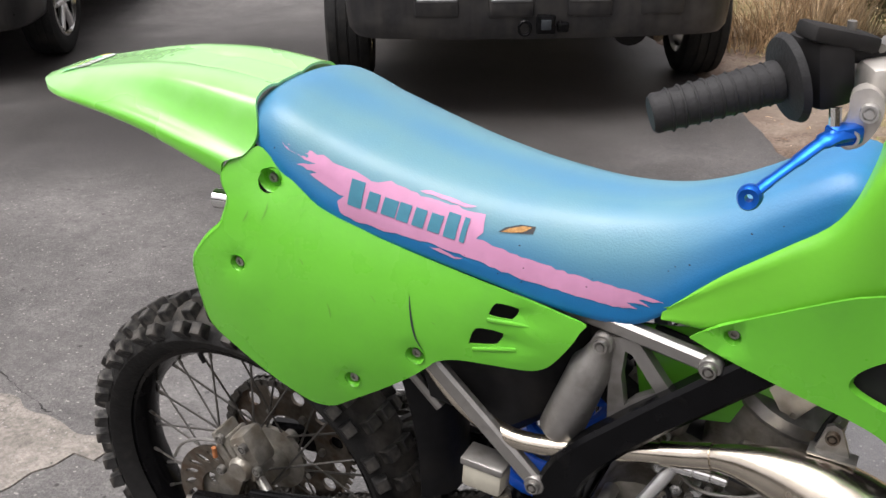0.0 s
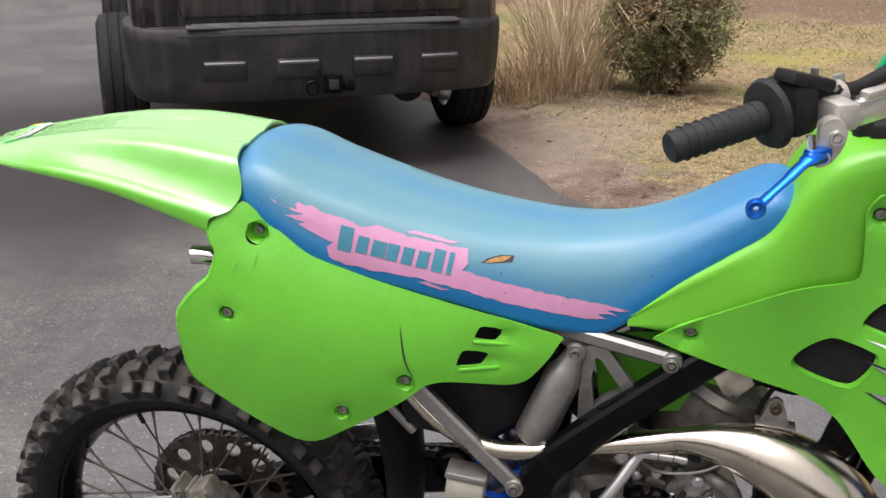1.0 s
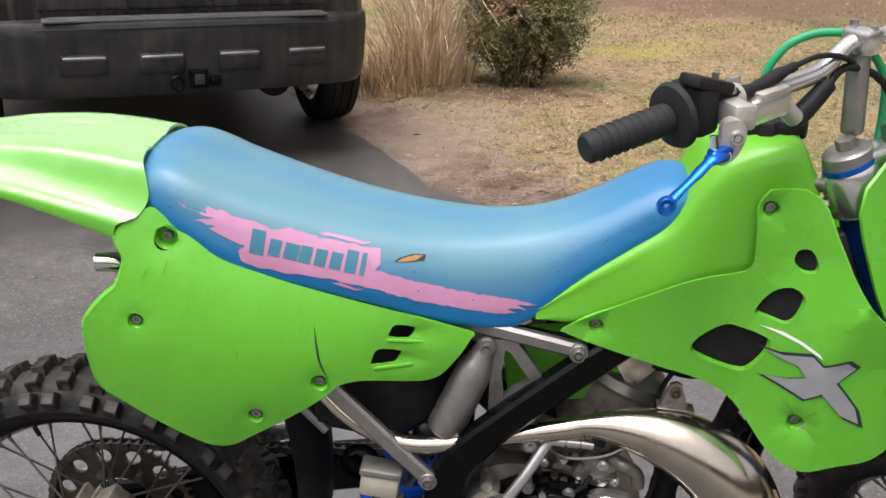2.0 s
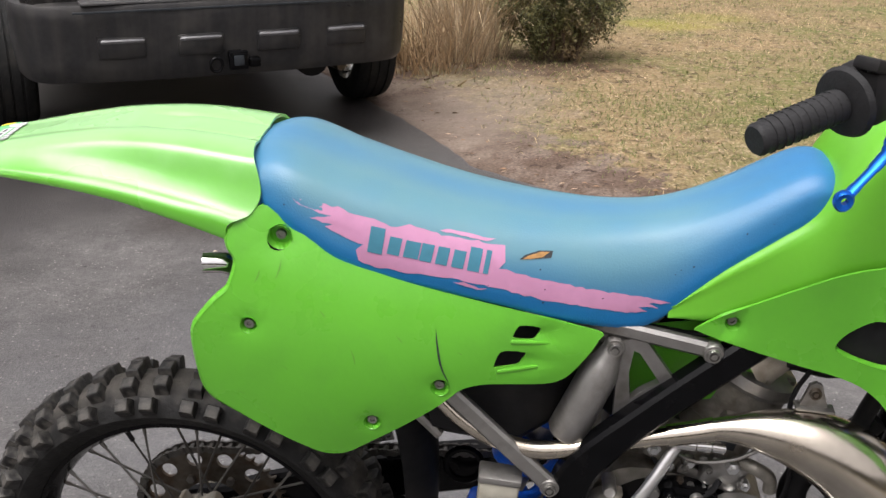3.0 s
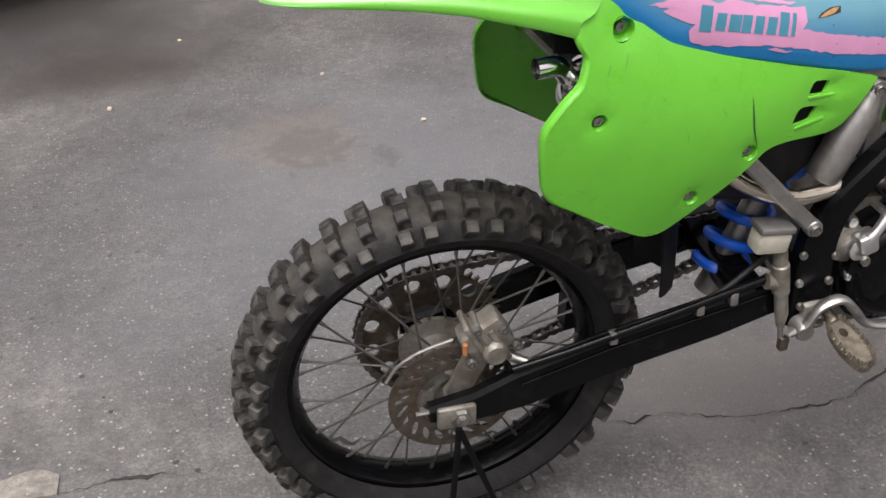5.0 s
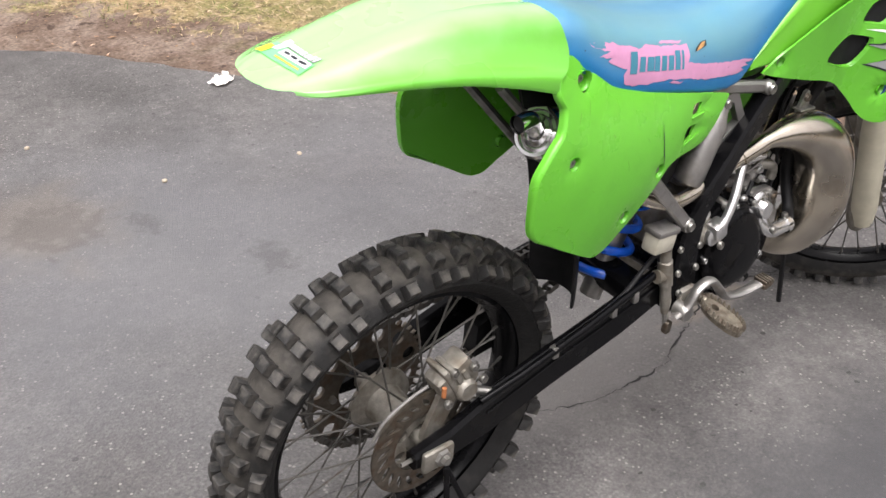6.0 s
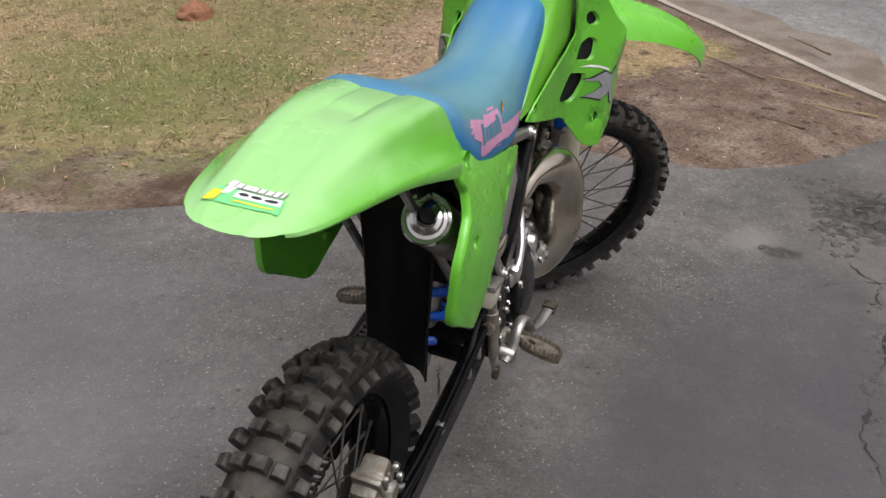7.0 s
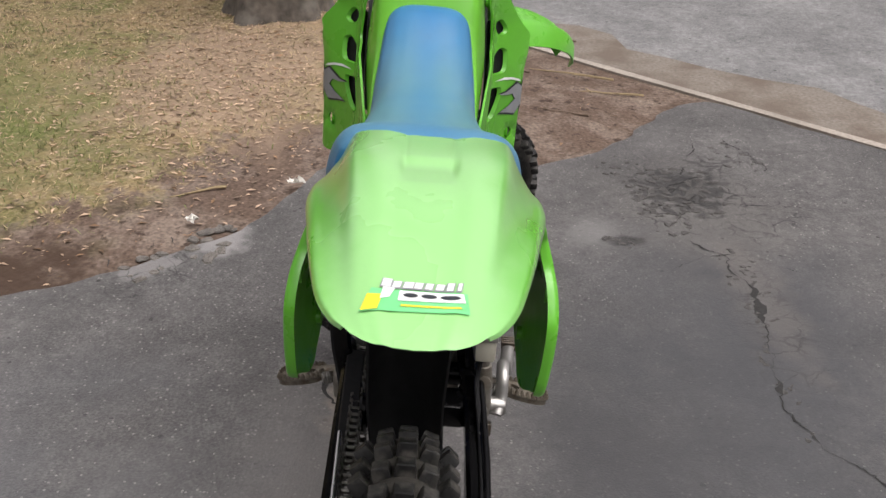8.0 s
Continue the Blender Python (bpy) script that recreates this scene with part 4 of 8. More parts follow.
def wheel(name, m, radius, half, rim_r, rim_half, knob, rows, hub_r, hub_half, label):
    hub_bm = revolve([(0.012, hub_half + 0.012), (0.028, hub_half + 0.012), (0.032, hub_half), (hub_r, hub_half - 0.002), (hub_r, hub_half - 0.010), (hub_r * 0.62, hub_half - 0.018),
                      (hub_r * 0.56, 0), (hub_r * 0.62, -hub_half + 0.018), (hub_r, -hub_half + 0.010), (hub_r, -hub_half + 0.002), (0.032, -hub_half), (0.028, -hub_half - 0.012), (0.012, -hub_half - 0.012)], 40)
    hub = part(name, hub_bm, DIRTYALU, bike, label, fit=False)
    hub.matrix_local = m
    AS_DRAWN.add(hub.name)
    tyre = part("tyre", tyre_mesh(radius, half, rim_r + 0.006, knob), RUBBER, hub, "worn black knobbly off-road tyre with dry mud")
    tread_blocks(hub, radius, half, knob, rows)
    part("rim", rim_mesh(rim_r, rim_half), BLACK, hub, "black anodised rim")
    n = 36
    for k in range(n):
        s = 1 if k % 2 else -1
        lead = 0.30 if (k // 2) % 2 else -0.30
        a_r = 2 * math.pi * (k + 0.5) / n
        part("spoke", spoke_mesh(hub_r * 0.94, s * (hub_half - 0.006), rim_r - 0.008, a_r + lead * 1.5, a_r, s * 0.006), SPOKE, hub)
    for w in (0.9, 4.3):
        part("valve_stem" if w < 1 else "rim_lock", rod((rim_r * math.cos(-w), 0, rim_r * math.sin(-w)), ((rim_r - 0.035) * math.cos(-w), 0, (rim_r - 0.035) * math.sin(-w)), 0.004, 8), BLACKPLASTIC, hub)
    return hub


rear_wheel = wheel("rear_wheel", pose(0.014, 0, REAR_R), REAR_R, 0.058, 0.243, 0.029, 0.017, 39, 0.060, 0.048, "dull dirty alloy hub")
disc = part("brake_disc", drilled_disc(0.102, 0.058, -0.075, 0.004, 22, 0.0145, 0.081, slots=True), CHAIN, rear_wheel, "rusty slotted brake disc")
part("disc_carrier", drilled_disc(0.064, 0.030, -0.071, 0.006, 6, 0.012, 0.046), DIRTYALU, rear_wheel)
sprocket = part("sprocket", drilled_disc(0.128, 0.052, 0.086, 0.006, 12, 0.0135, 0.098, teeth=50), CHAIN, rear_wheel, "brown rusty drilled chain sprocket")
for k in range(6):
    w = math.pi * k / 3
    part("sprocket_bolt", revolve([(0.0, 0.008), (0.007, 0.008), (0.007, 0), (0, 0)], 6, (0.066 * math.cos(w), 0.078, 0.066 * math.sin(w))), STEEL, rear_wheel)

front_wheel = wheel("front_wheel", Matrix.Translation(settled(STEERED @ Vector((WHEELBASE, 0, FRONT_R - 0.015)))) @ STEERED.to_3x3().to_4x4(), FRONT_R, 0.043, 0.268, 0.022, 0.013, 42, 0.042, 0.045, "dull alloy front hub")
part("brake_disc", drilled_disc(0.115, 0.070, 0.062, 0.004, 24, 0.010, 0.095), STEEL, front_wheel)


# seat
SEAT_TOP = [(0.150, 1.018), (0.177, 1.027), (0.210, 1.024), (0.276, 1.002), (0.343, 0.981), (0.410, 0.963), (0.478, 0.950), (0.545, 0.942), (0.611, 0.939), (0.677, 0.945), (0.725, 0.958), (0.771, 0.978), (0.816, 1.003), (0.858, 1.022), (0.886, 1.020), (0.910, 1.002)]
SEAT_HEM = [(0.150, 0.972), (0.160, 0.962), (0.172, 0.955), (0.198, 0.942), (0.236, 0.922), (0.282, 0.899), (0.337, 0.883), (0.414, 0.864), (0.493, 0.843), (0.556, 0.825), (0.603, 0.815), (0.645, 0.811), (0.668, 0.814), (0.695, 0.830), (0.722, 0.855), (0.763, 0.893), (0.811, 0.928), (0.851, 0.955), (0.880, 0.972), (0.910, 0.980)]
SEAT_W = [(0.150, 0.106), (0.20, 0.119), (0.30, 0.123), (0.45, 0.116), (0.60, 0.102), (0.70, 0.090), (0.80, 0.082), (0.88, 0.072), (0.91, 0.050)]
SEAT_T = [(0.150, 0.080), (0.20, 0.090), (0.30, 0.092), (0.45, 0.082), (0.60, 0.070), (0.70, 0.062), (0.80, 0.056), (0.88, 0.050), (0.91, 0.034)]


def seat_section(x, n=7):
    zt, zb = smooth_curve(SEAT_TOP, x), smooth_curve(SEAT_HEM, x)
    h = max(0.006, zt - zb)
    w, t = smooth_curve(SEAT_W, x), smooth_curve(SEAT_T, x)
    half = spline([(w + 0.003, zb - 0.002), (w + 0.005, zb + 0.06 * h), (w + 0.004, zb + 0.28 * h), (0.5 * (w + t) + 0.010, zb + 0.62 * h), (t + 0.006, zb + 0.86 * h), (t * 0.72, zt - 0.035 * h), (0.34 * t, zt - 0.004 * h), (0.0, zt)], 7)
    return half


def seat_mesh():
    bm = bmesh.new()
    uv = bm.loops.layers.uv.new("uv")
    xs = [0.150 + 0.760 * k / 76 for k in range(77)]
    rows, info = [], {}
    for x, shrink in [(0.150, 0.84), (0.150, 0.93), (0.150, 0.98)] + [(x, 1.0) for x in xs]:
        half = seat_section(x)
        mid = 0.5 * (half[0][1] + half[-1][1])
        half = [(y * shrink, mid + (z - mid) * shrink) for y, z in half]
        m = len(half) - 1
        ring = [(-y, z, i / m) for i, (y, z) in enumerate(half)] + [(y, z, i / m) for i, (y, z) in reversed(list(enumerate(half[:-1])))]
        row = []
        for y, z, v in ring:
            q = bm.verts.new((x - 0.006 * (1 - ((shrink - 0.84) / 0.16) ** 2) + 0.022 * (y / 0.11) ** 2 * max(0.0, 1 - (x - 0.15) / 0.12), y, z))
            info[q] = ((x - 0.15) / 0.76, v)
            row.append(q)
        rows.append(row)
    faces = []
    for a_, b_ in zip(rows, rows[1:]):
        for k in range(len(a_)):
            j = (k + 1) % len(a_)
            faces.append(bm.faces.new((a_[k], a_[j], b_[j], b_[k])))
    bm.faces.new(rows[0][::-1])
    bm.faces.new(rows[-1])
    for f in bm.faces:
        for lp in f.loops:
            lp[uv].uv = info[lp.vert]
    return bm


seat = part("seat", seat_mesh(), SEAT, bike, "blue vinyl seat faded to teal, sky sheen in its colour, with pink brush print", 60)


# rear fender
FENDER_LIP = [(-0.214, 0.062, 0.989), (-0.20, 0.073, 0.987), (-0.17, 0.087, 0.986), (-0.12, 0.099, 0.984), (-0.06, 0.110, 0.980), (0.0, 0.119, 0.972), (0.045, 0.126, 0.962), (0.09, 0.132, 0.950), (0.140, 0.135, 0.933)]
FENDER_RIDGE = [(-0.245, 0.993), (-0.225, 0.999), (-0.20, 1.004), (-0.139, 1.016), (-0.103, 1.023), (-0.067, 1.029), (-0.03, 1.034), (0.0, 1.036), (0.05, 1.037), (0.10, 1.034), (0.168, 1.026)]
FENDER_FRONT = [(0.0, 0.168), (0.4, 0.170), (0.62, 0.176), (0.77, 0.187), (0.87, 0.179), (0.95, 0.165), (1.0, 0.149)]
FENDER_TAIL = [(0.0, -0.245), (0.5, -0.240), (0.8, -0.229), (1.0, -0.214)]


def fender_section(s):
    """Half a section from the middle to the right lip; s from 0 at the tail to 1 under the seat."""
    xe = -0.214 + 0.354 * s
    xr = -0.245 + 0.413 * s
    hw = smooth_curve([(x, y) for x, y, z in FENDER_LIP], xe)
    zl = smooth_curve([(x, z) for x, y, z in FENDER_LIP], xe)
    zr = smooth_curve(FENDER_RIDGE, xr)
    band = curve([(-0.222, 0.004), (-0.17, 0.008), (-0.10, 0.012), (0.0, 0.015), (0.07, 0.019), (0.14, 0.024)], xe)
    # a channel along the middle, shallower before the seat behind a soft step
    deep = 0.0045 * clip(xr / 0.045, 0, 1) * (1 - 0.65 * clip((xr - 0.055) / 0.022, 0, 1))
    wall = 0.0045 * clip(xr / 0.045, 0, 1) - deep
    front = clip((xr + 0.16) / 0.22, 0, 1)
    zc = zl + band
    fall = zr - zc
    hollow = 0.10 * front * fall
    broad = 0.06 * front
    pts = [(0.0, zr - deep), (0.15 * hw, zr - deep), (0.20 * hw, zr - deep - 0.3 * wall), (0.27 * hw, zr - 0.10 * deep), (0.40 * hw, zr + 0.001),
           ((0.52 + broad) * hw, zr - 0.05 * fall), ((0.61 + broad) * hw, zr - 0.19 * fall), ((0.72 + 0.8 * broad) * hw, zr - 0.50 * fall - hollow),
           ((0.86 + 0.3 * broad) * hw, zr - 0.80 * fall - hollow), (0.955 * hw, zc + 0.02 * fall), (0.992 * hw, zc - 0.004), (hw, zl + 0.3 * band), (hw - 0.001, zl)]
    out = []
    for y, z in spline(pts, 4):
        f = clip(y / hw, 0, 1)
        out.append((smooth_curve(FENDER_TAIL, f) * (1 - s) + smooth_curve(FENDER_FRONT, f) * s, y, z))
    return out


def fender_mesh():
    """The guard's upper skin, an under skin just inside it, and rims that join them."""
    bm = bmesh.new()
    top, low = [], []
    for k in range(97):
        half = fender_section((k / 96) ** 1.1)
        ring = list(reversed(half)) + [(x, -y, z) for x, y, z in half[1:]]
        top.append([bm.verts.new(p) for p in ring])
        low.append([bm.verts.new((x + 0.004 * (1 - k / 96), y * 0.968, z - 0.0035 * (1 - (y / half[-1][1]) ** 4))) for x, y, z in ring])
    n = len(top[0])
    for a, b in zip(top, top[1:]):
        for i in range(n - 1):
            bm.faces.new((a[i], a[i + 1], b[i + 1], b[i]))
    for a, b in zip(low, low[1:]):
        for i in range(n - 1):
            bm.faces.new((b[i], b[i + 1], a[i + 1], a[i]))
    for a, b in ((top[0], low[0]), (top[-1], low[-1]), ([r[0] for r in top], [r[0] for r in low]), ([r[-1] for r in top], [r[-1] for r in low])):
        for i in range(len(a) - 1):
            bm.faces.new((a[i], a[i + 1], b[i + 1], b[i]))
    bmesh.ops.recalc_face_normals(bm, faces=bm.faces[:])
    return bm


rear_fender = part("rear_fender", fender_mesh(), PALECROWN, bike, "glossy lime green rear mudguard, faded crown painted paler for sky gloss", 50, fit=False)
AS_DRAWN.add(rear_fender.name)

# side panels
PANEL = [(0.19, 0.971), (0.206, 0.961), (0.227, 0.945), (0.251, 0.928), (0.275, 0.911), (0.3, 0.9), (0.332, 0.889), (0.364, 0.878), (0.404, 0.866), (0.464, 0.849), (0.532, 0.831), (0.58, 0.818), (0.611, 0.809), (0.607, 0.8), (0.596, 0.78), (0.576, 0.753), (0.562, 0.741), (0.541, 0.736), (0.497, 0.739), (0.462, 0.741), (0.437, 0.736), (0.422, 0.724), (0.398, 0.705), (0.355, 0.678), (0.319, 0.657), (0.294, 0.642), (0.276, 0.638), (0.255, 0.642), (0.222, 0.661), (0.183, 0.685), (0.152, 0.705), (0.123, 0.723), (0.112, 0.74), (0.108, 0.763), (0.105, 0.796), (0.105, 0.818), (0.111, 0.834), (0.132, 0.86), (0.15, 0.876), (0.157, 0.891), (0.161, 0.907), (0.159, 0.916), (0.153, 0.925), (0.15, 0.937), (0.156, 0.951), (0.172, 0.962)]
VENTS = [[(0.499, 0.808), (0.504, 0.818), (0.512, 0.82), (0.533, 0.815), (0.527, 0.803), (0.52, 0.801), (0.5, 0.804)],
         [(0.476, 0.767), (0.481, 0.783), (0.49, 0.788), (0.516, 0.783), (0.51, 0.77), (0.504, 0.766), (0.478, 0.765)]]
PANEL_BOLTS = ((0.211, 0.934), (0.175, 0.831), (0.323, 0.691), (0.408, 0.740))
CUP_R = (0.0145, 0.0105, 0.0105, 0.0115)


def panel_shape(x, z):
    """y of the right panel: a swelling sheet, dished at its bolts and scooped at its vents."""
    u, v = (x - 0.3) / 0.3, (z - 0.8) / 0.2
    y = -0.1521 + 0.0513 * u + 0.0342 * v + 0.0338 * u * u + 0.0314 * u * v + 0.0639 * v * v - 0.0286 * u ** 3 - 0.0418 * u * u * v + 0.0454 * u * v * v + 0.013 * v ** 3
    for (bx, bz), r in zip(PANEL_BOLTS, CUP_R):
        y += 0.0030 * max(0, 1 - (math.hypot(x - bx, z - bz) / (1.9 * r)) ** 2)
    for cx, cz in ((0.535, 0.806), (0.515, 0.772)):
        y += 0.006 * math.exp(-(((x - cx) / 0.030) ** 2 + ((z - cz) / 0.012) ** 2))
    return y


def ring_hole(cx, cz, r, n=16):
    return [(cx + r * math.cos(2 * math.pi * k / n), cz + r * math.sin(2 * math.pi * k / n)) for k in range(n)]


def cup_and_bolt(owner, cx, cy, cz, s, mat_, r=0.0105, deep=0.009):
    """A moulded recess behind a hole, with a bolt at its bottom; s: -1 on the right, 1 on the left."""
    part("bolt_cup", revolve([(r + 0.0015, 0.001 * s), (r, -0.001 * s), (r * 0.86, -deep * s), (0.0, -deep * s)], 18, (cx, cy, cz)), mat_, owner)
    part("bolt", revolve([(0.0, -s * (deep - 0.002)), (0.0030, -s * (deep - 0.002)), (0.0034, -s * (deep - 0.005)), (0.0060, -s * (deep - 0.005)), (0.0068, -s * (deep - 0.003)), (0.0068, -s * deep)], 12, (cx, cy, cz)), STEEL, owner)


def tuck(x):
    """How far the left panel sits further in than the right one."""
    return 0.008 * clip((0.45 - x) / 0.28, 0, 1)


def side_panel(side):
    holes = [spline(v, 2, True) for v in VENTS] + [ring_hole(x, z, r) for (x, z), r in zip(PANEL_BOLTS, CUP_R)]
    bm = sheet(spline(PANEL, 3, True), holes, 0.012, panel_shape, 0.004)
    # the rear edge is rolled inwards
    rim = spline(PANEL[28:] + PANEL[:1], 4)
    rings = []
    for back, turn in ((-0.0005, -0.0005), (0.0030, 0.0015), (0.0045, 0.0055), (0.0040, 0.013), (0.0015, 0.013), (0.0010, 0.004)):
        ring = []
        for i, (x, z) in enumerate(rim):
            a, b = Vector(rim[max(0, i - 1)]), Vector(rim[min(len(rim) - 1, i + 1)])
            n = Vector((-(b - a).y, (b - a).x)).normalized()
            fade = min(1.0, i / 12, (len(rim) - 1 - i) / 12)
            ring.append((x + n.x * back * fade, panel_shape(x, z) + turn * (0.3 + 0.7 * fade), z + n.y * back * fade))
        rings.append(ring)
    loft(rings, bm, closed=False, cap=False)
    if side > 0:
        bm = mirrored(bm)
        for v in bm.verts:
            v.co.y -= tuck(v.co.x)
    return bm


right_panel = part("side_panel", side_panel(-1), GREEN, bike, "scuffed lime green side panel with two vents", 50, fit=False)
AS_DRAWN.add(right_panel.name)
for vx, vz, turn in ((0.522, 0.7965, 6), (0.505, 0.7605, -4)):
    part("vent_ledge", box((0.054, 0.006, 0.0055), (vx, panel_shape(vx, vz) + 0.0005, vz), 0.0022, (0, turn, 14)), GREEN, right_panel)
left_panel = part("side_panel", side_panel(1), GREEN, bike, "lime green side panel", 50, fit=False)
AS_DRAWN.add(left_panel.name)
for (px_, pz_), cup in zip(PANEL_BOLTS, CUP_R):
    for s, pan in ((-1, right_panel), (1, left_panel)):
        cup_and_bolt(pan, px_, panel_shape(px_, pz_) * -s - (tuck(px_) if s > 0 else 0), pz_, s, GREEN, cup, 0.8 * cup)

# tank and shrouds
def tank_mesh():
    rings = []
    top = [(0.70, 0.842), (0.76, 0.90), (0.82, 0.945), (0.87, 0.985), (0.90, 1.040), (0.93, 1.068), (1.00, 1.085), (1.02, 1.078), (1.045, 1.045)]
    bot = [(0.70, 0.822), (0.76, 0.820), (0.84, 0.850), (0.92, 0.885), (1.00, 0.91), (1.10, 0.93)]
    wid = [(0.70, 0.096), (0.80, 0.101), (0.90, 0.110), (0.96, 0.112), (1.00, 0.110), (1.10, 0.105)]
    tw = [(0.70, 0.092), (0.80, 0.092), (0.88, 0.086), (0.93, 0.092), (1.00, 0.094), (1.10, 0.080)]
    for k in range(40):
        x = 0.695 + 0.350 * k / 39
        zt, zb, w, t = smooth_curve(top, x), smooth_curve(bot, x), smooth_curve(wid, x), smooth_curve(tw, x)
        h = zt - zb
        half = spline([(0.0, zb), (w * 0.8, zb), (w, zb + 0.08 * h), (w, zb + 0.35 * h), (0.6 * w + 0.4 * t, zb + 0.70 * h), (t, zb + 0.93 * h), (t * 0.6, zt), (0.0, zt)], 3)
        rings.append([(x, -y, z) for y, z in half] + [(x, y, z) for y, z in half[-2:0:-1]])
    return loft(rings)


tank = part("fuel_tank", tank_mesh(), TANKGREEN, bike, "lime green plastic fuel tank", 55)
SHROUD = [(0.733, 0.815), (0.775, 0.844), (0.85, 0.889), (0.901, 0.917), (0.949, 0.930), (0.964, 0.938), (0.968, 0.956), (0.965, 1.014), (0.973, 1.036), (0.986, 1.043), (1.032, 1.041), (1.056, 1.0), (1.084, 0.948), (1.125, 0.905), (1.175, 0.87), (1.208, 0.818), (1.18, 0.746), (1.14, 0.702), (1.098, 0.687), (1.054, 0.673), (1.027, 0.677), (1.007, 0.692), (0.989, 0.714), (0.967, 0.738), (0.940, 0.757), (0.906, 0.768), (0.865, 0.776), (0.78, 0.796), (0.737, 0.809)]
SHROUD_HOLES = [[(1.016, 0.956), (1.02, 0.971), (1.032, 0.976), (1.041, 0.963), (1.039, 0.951), (1.025, 0.947)],
                [(0.978, 0.880), (0.986, 0.898), (1.002, 0.916), (1.018, 0.924), (1.029, 0.919), (1.031, 0.911), (1.024, 0.886), (1.014, 0.873), (0.999, 0.873), (0.982, 0.874)],
                [(0.903, 0.807), (0.910, 0.826), (0.931, 0.846), (0.949, 0.854), (0.969, 0.850), (0.995, 0.846), (0.999, 0.839), (0.994, 0.819), (0.981, 0.794), (0.968, 0.785), (0.943, 0.789), (0.918, 0.797)]]


def shroud_shape(x, z):
    # along the tank, then flaring out to a fold, then a side that runs forward
    out = 0.109 + 0.145 * (x - 0.778) - clip(0.08 * (z - 0.84), 0, 0.02) * clip((x - 0.9) / 0.05, 0, 1)
    h = clip(z - 0.835, 0, 0.135)
    a, b = 0.968 + 0.37 * h, 1.06 + 0.3 * h
    out += (0.5 + 2 * h) * clip(x - a, 0, b - a) - 0.12 * max(0, x - b)
    y = 0.35 * max(0, x - 1.15) - out
    for bx, bz in ((0.777, 0.824), (0.981, 1.017), (1.042, 0.739)):
        y += 0.007 * max(0, 1 - (math.hypot(x - bx, z - bz) / 0.02) ** 2)
    return y


SHROUD_BOLTS = ((0.777, 0.824), (0.981, 1.017), (1.042, 0.739))
for s in (-1, 1):
    holes = [spline(h, 3, True) for h in SHROUD_HOLES] + [ring_hole(x, z, 0.0105) for x, z in SHROUD_BOLTS]
    bm = sheet(spline(SHROUD, 3, True), holes, 0.016, shroud_shape, 0.004)
    if s > 0:
        bm = mirrored(bm)
    shroud = part("radiator_shroud", bm, GREEN, bike, "lime green radiator shroud with openings", 50)
    for bx, bz in SHROUD_BOLTS:
        cup_and_bolt(shroud, bx, shroud_shape(bx, bz) * -s, bz, s, GREEN)
    for h in SHROUD_HOLES:
        rim = spline(h, 3, True)
        cx, cz = sum(p[0] for p in rim) / len(rim), sum(p[1] for p in rim) / len(rim)
        rings = []
        for f, o in ((1.0, -0.0005), (0.97, 0.004), (0.94, 0.008)):
            rings.append([(cx + (x - cx) * f, s * -(shroud_shape(x, z) + o), cz + (z - cz) * f) for x, z in rim])
        part("opening_rim", loft(rings, cap=False), GREEN, shroud)
    # black sheet added behind the openings so that they look dark inside
    dark_backing = sheet(spline([(0.885, 0.80), (0.97, 0.785), (1.06, 0.76), (1.13, 0.80), (1.12, 0.88), (1.06, 0.96), (1.0, 0.975), (0.95, 0.90)], 2, True), (), 0.03, lambda x, z: shroud_shape(x, z) + 0.012, 0.002)
    part("opening_backing", mirrored(dark_backing) if s > 0 else dark_backing, BLACKPLASTIC, shroud)
    part("radiator", box((0.10, 0.03, 0.22), (1.075, s * 0.105, 0.87), 0.006, (0, -22, 0)), RADIATOR, bike, "black radiator core")


# ---- the bike's frame, engine and small parts ----
def rectbar(pts, wide, tall, bm=None, bevel=0.25):
    """A bar of rectangular section along pts; wide lies across (y), tall in the plane of the path."""
    bm = bm or bmesh.new()
    pts = [Vector(p) for p in pts]
    wide = [wide] * len(pts) if isinstance(wide, (int, float)) else wide
    tall = [tall] * len(pts) if isinstance(tall, (int, float)) else tall
    rings = []
    for i, p in enumerate(pts):
        t = (pts[min(i + 1, len(pts) - 1)] - pts[max(i - 1, 0)]).normalized()
        side = Vector((0, 1, 0))
        side = (side - t * side.dot(t)).normalized()
        up = t.cross(side)
        w, h, c = wide[i] / 2, tall[i] / 2, bevel * min(wide[i], tall[i])
        rings.append([p + side * u + up * v for u, v in ((-w + c, -h), (w - c, -h), (w, -h + c), (w, h - c), (w - c, h), (-w + c, h), (-w, h - c), (-w, -h + c))])
    return loft(rings, bm)


def bolt(at, r=0.007, out=-1, bm=None, h=0.005):
    """A bolt head that faces along y."""
    x, y, z = at
    return revolve([(0.0, out * h), (r * 0.45, out * h), (r * 0.5, out * h * 0.4), (r * 0.62, out * h * 0.4), (r * 0.7, out * h), (r * 0.92, out * h), (r, out * h * 0.7), (r, 0)], 12, (x, y, z), bm=bm)


def plate(outline, y0, y1, bevel=0.002, holes=()):
    """A flat plate with an outline in x and z, between two y."""
    bm = bmesh.new()
    edges = []
    for loop in (outline, *holes):
        vs = [bm.verts.new((x, y0, z)) for x, z in loop]
        edges += [bm.edges.new((vs[i], vs[(i + 1) % len(vs)])) for i in range(len(vs))]
    bmesh.ops.triangle_fill(bm, use_beauty=True, use_dissolve=False, edges=edges)
    r = bmesh.ops.extrude_face_region(bm, geom=bm.faces[:])
    for v in r["geom"]:
        if isinstance(v, bmesh.types.BMVert):
            v.co.y = y1
    return bm


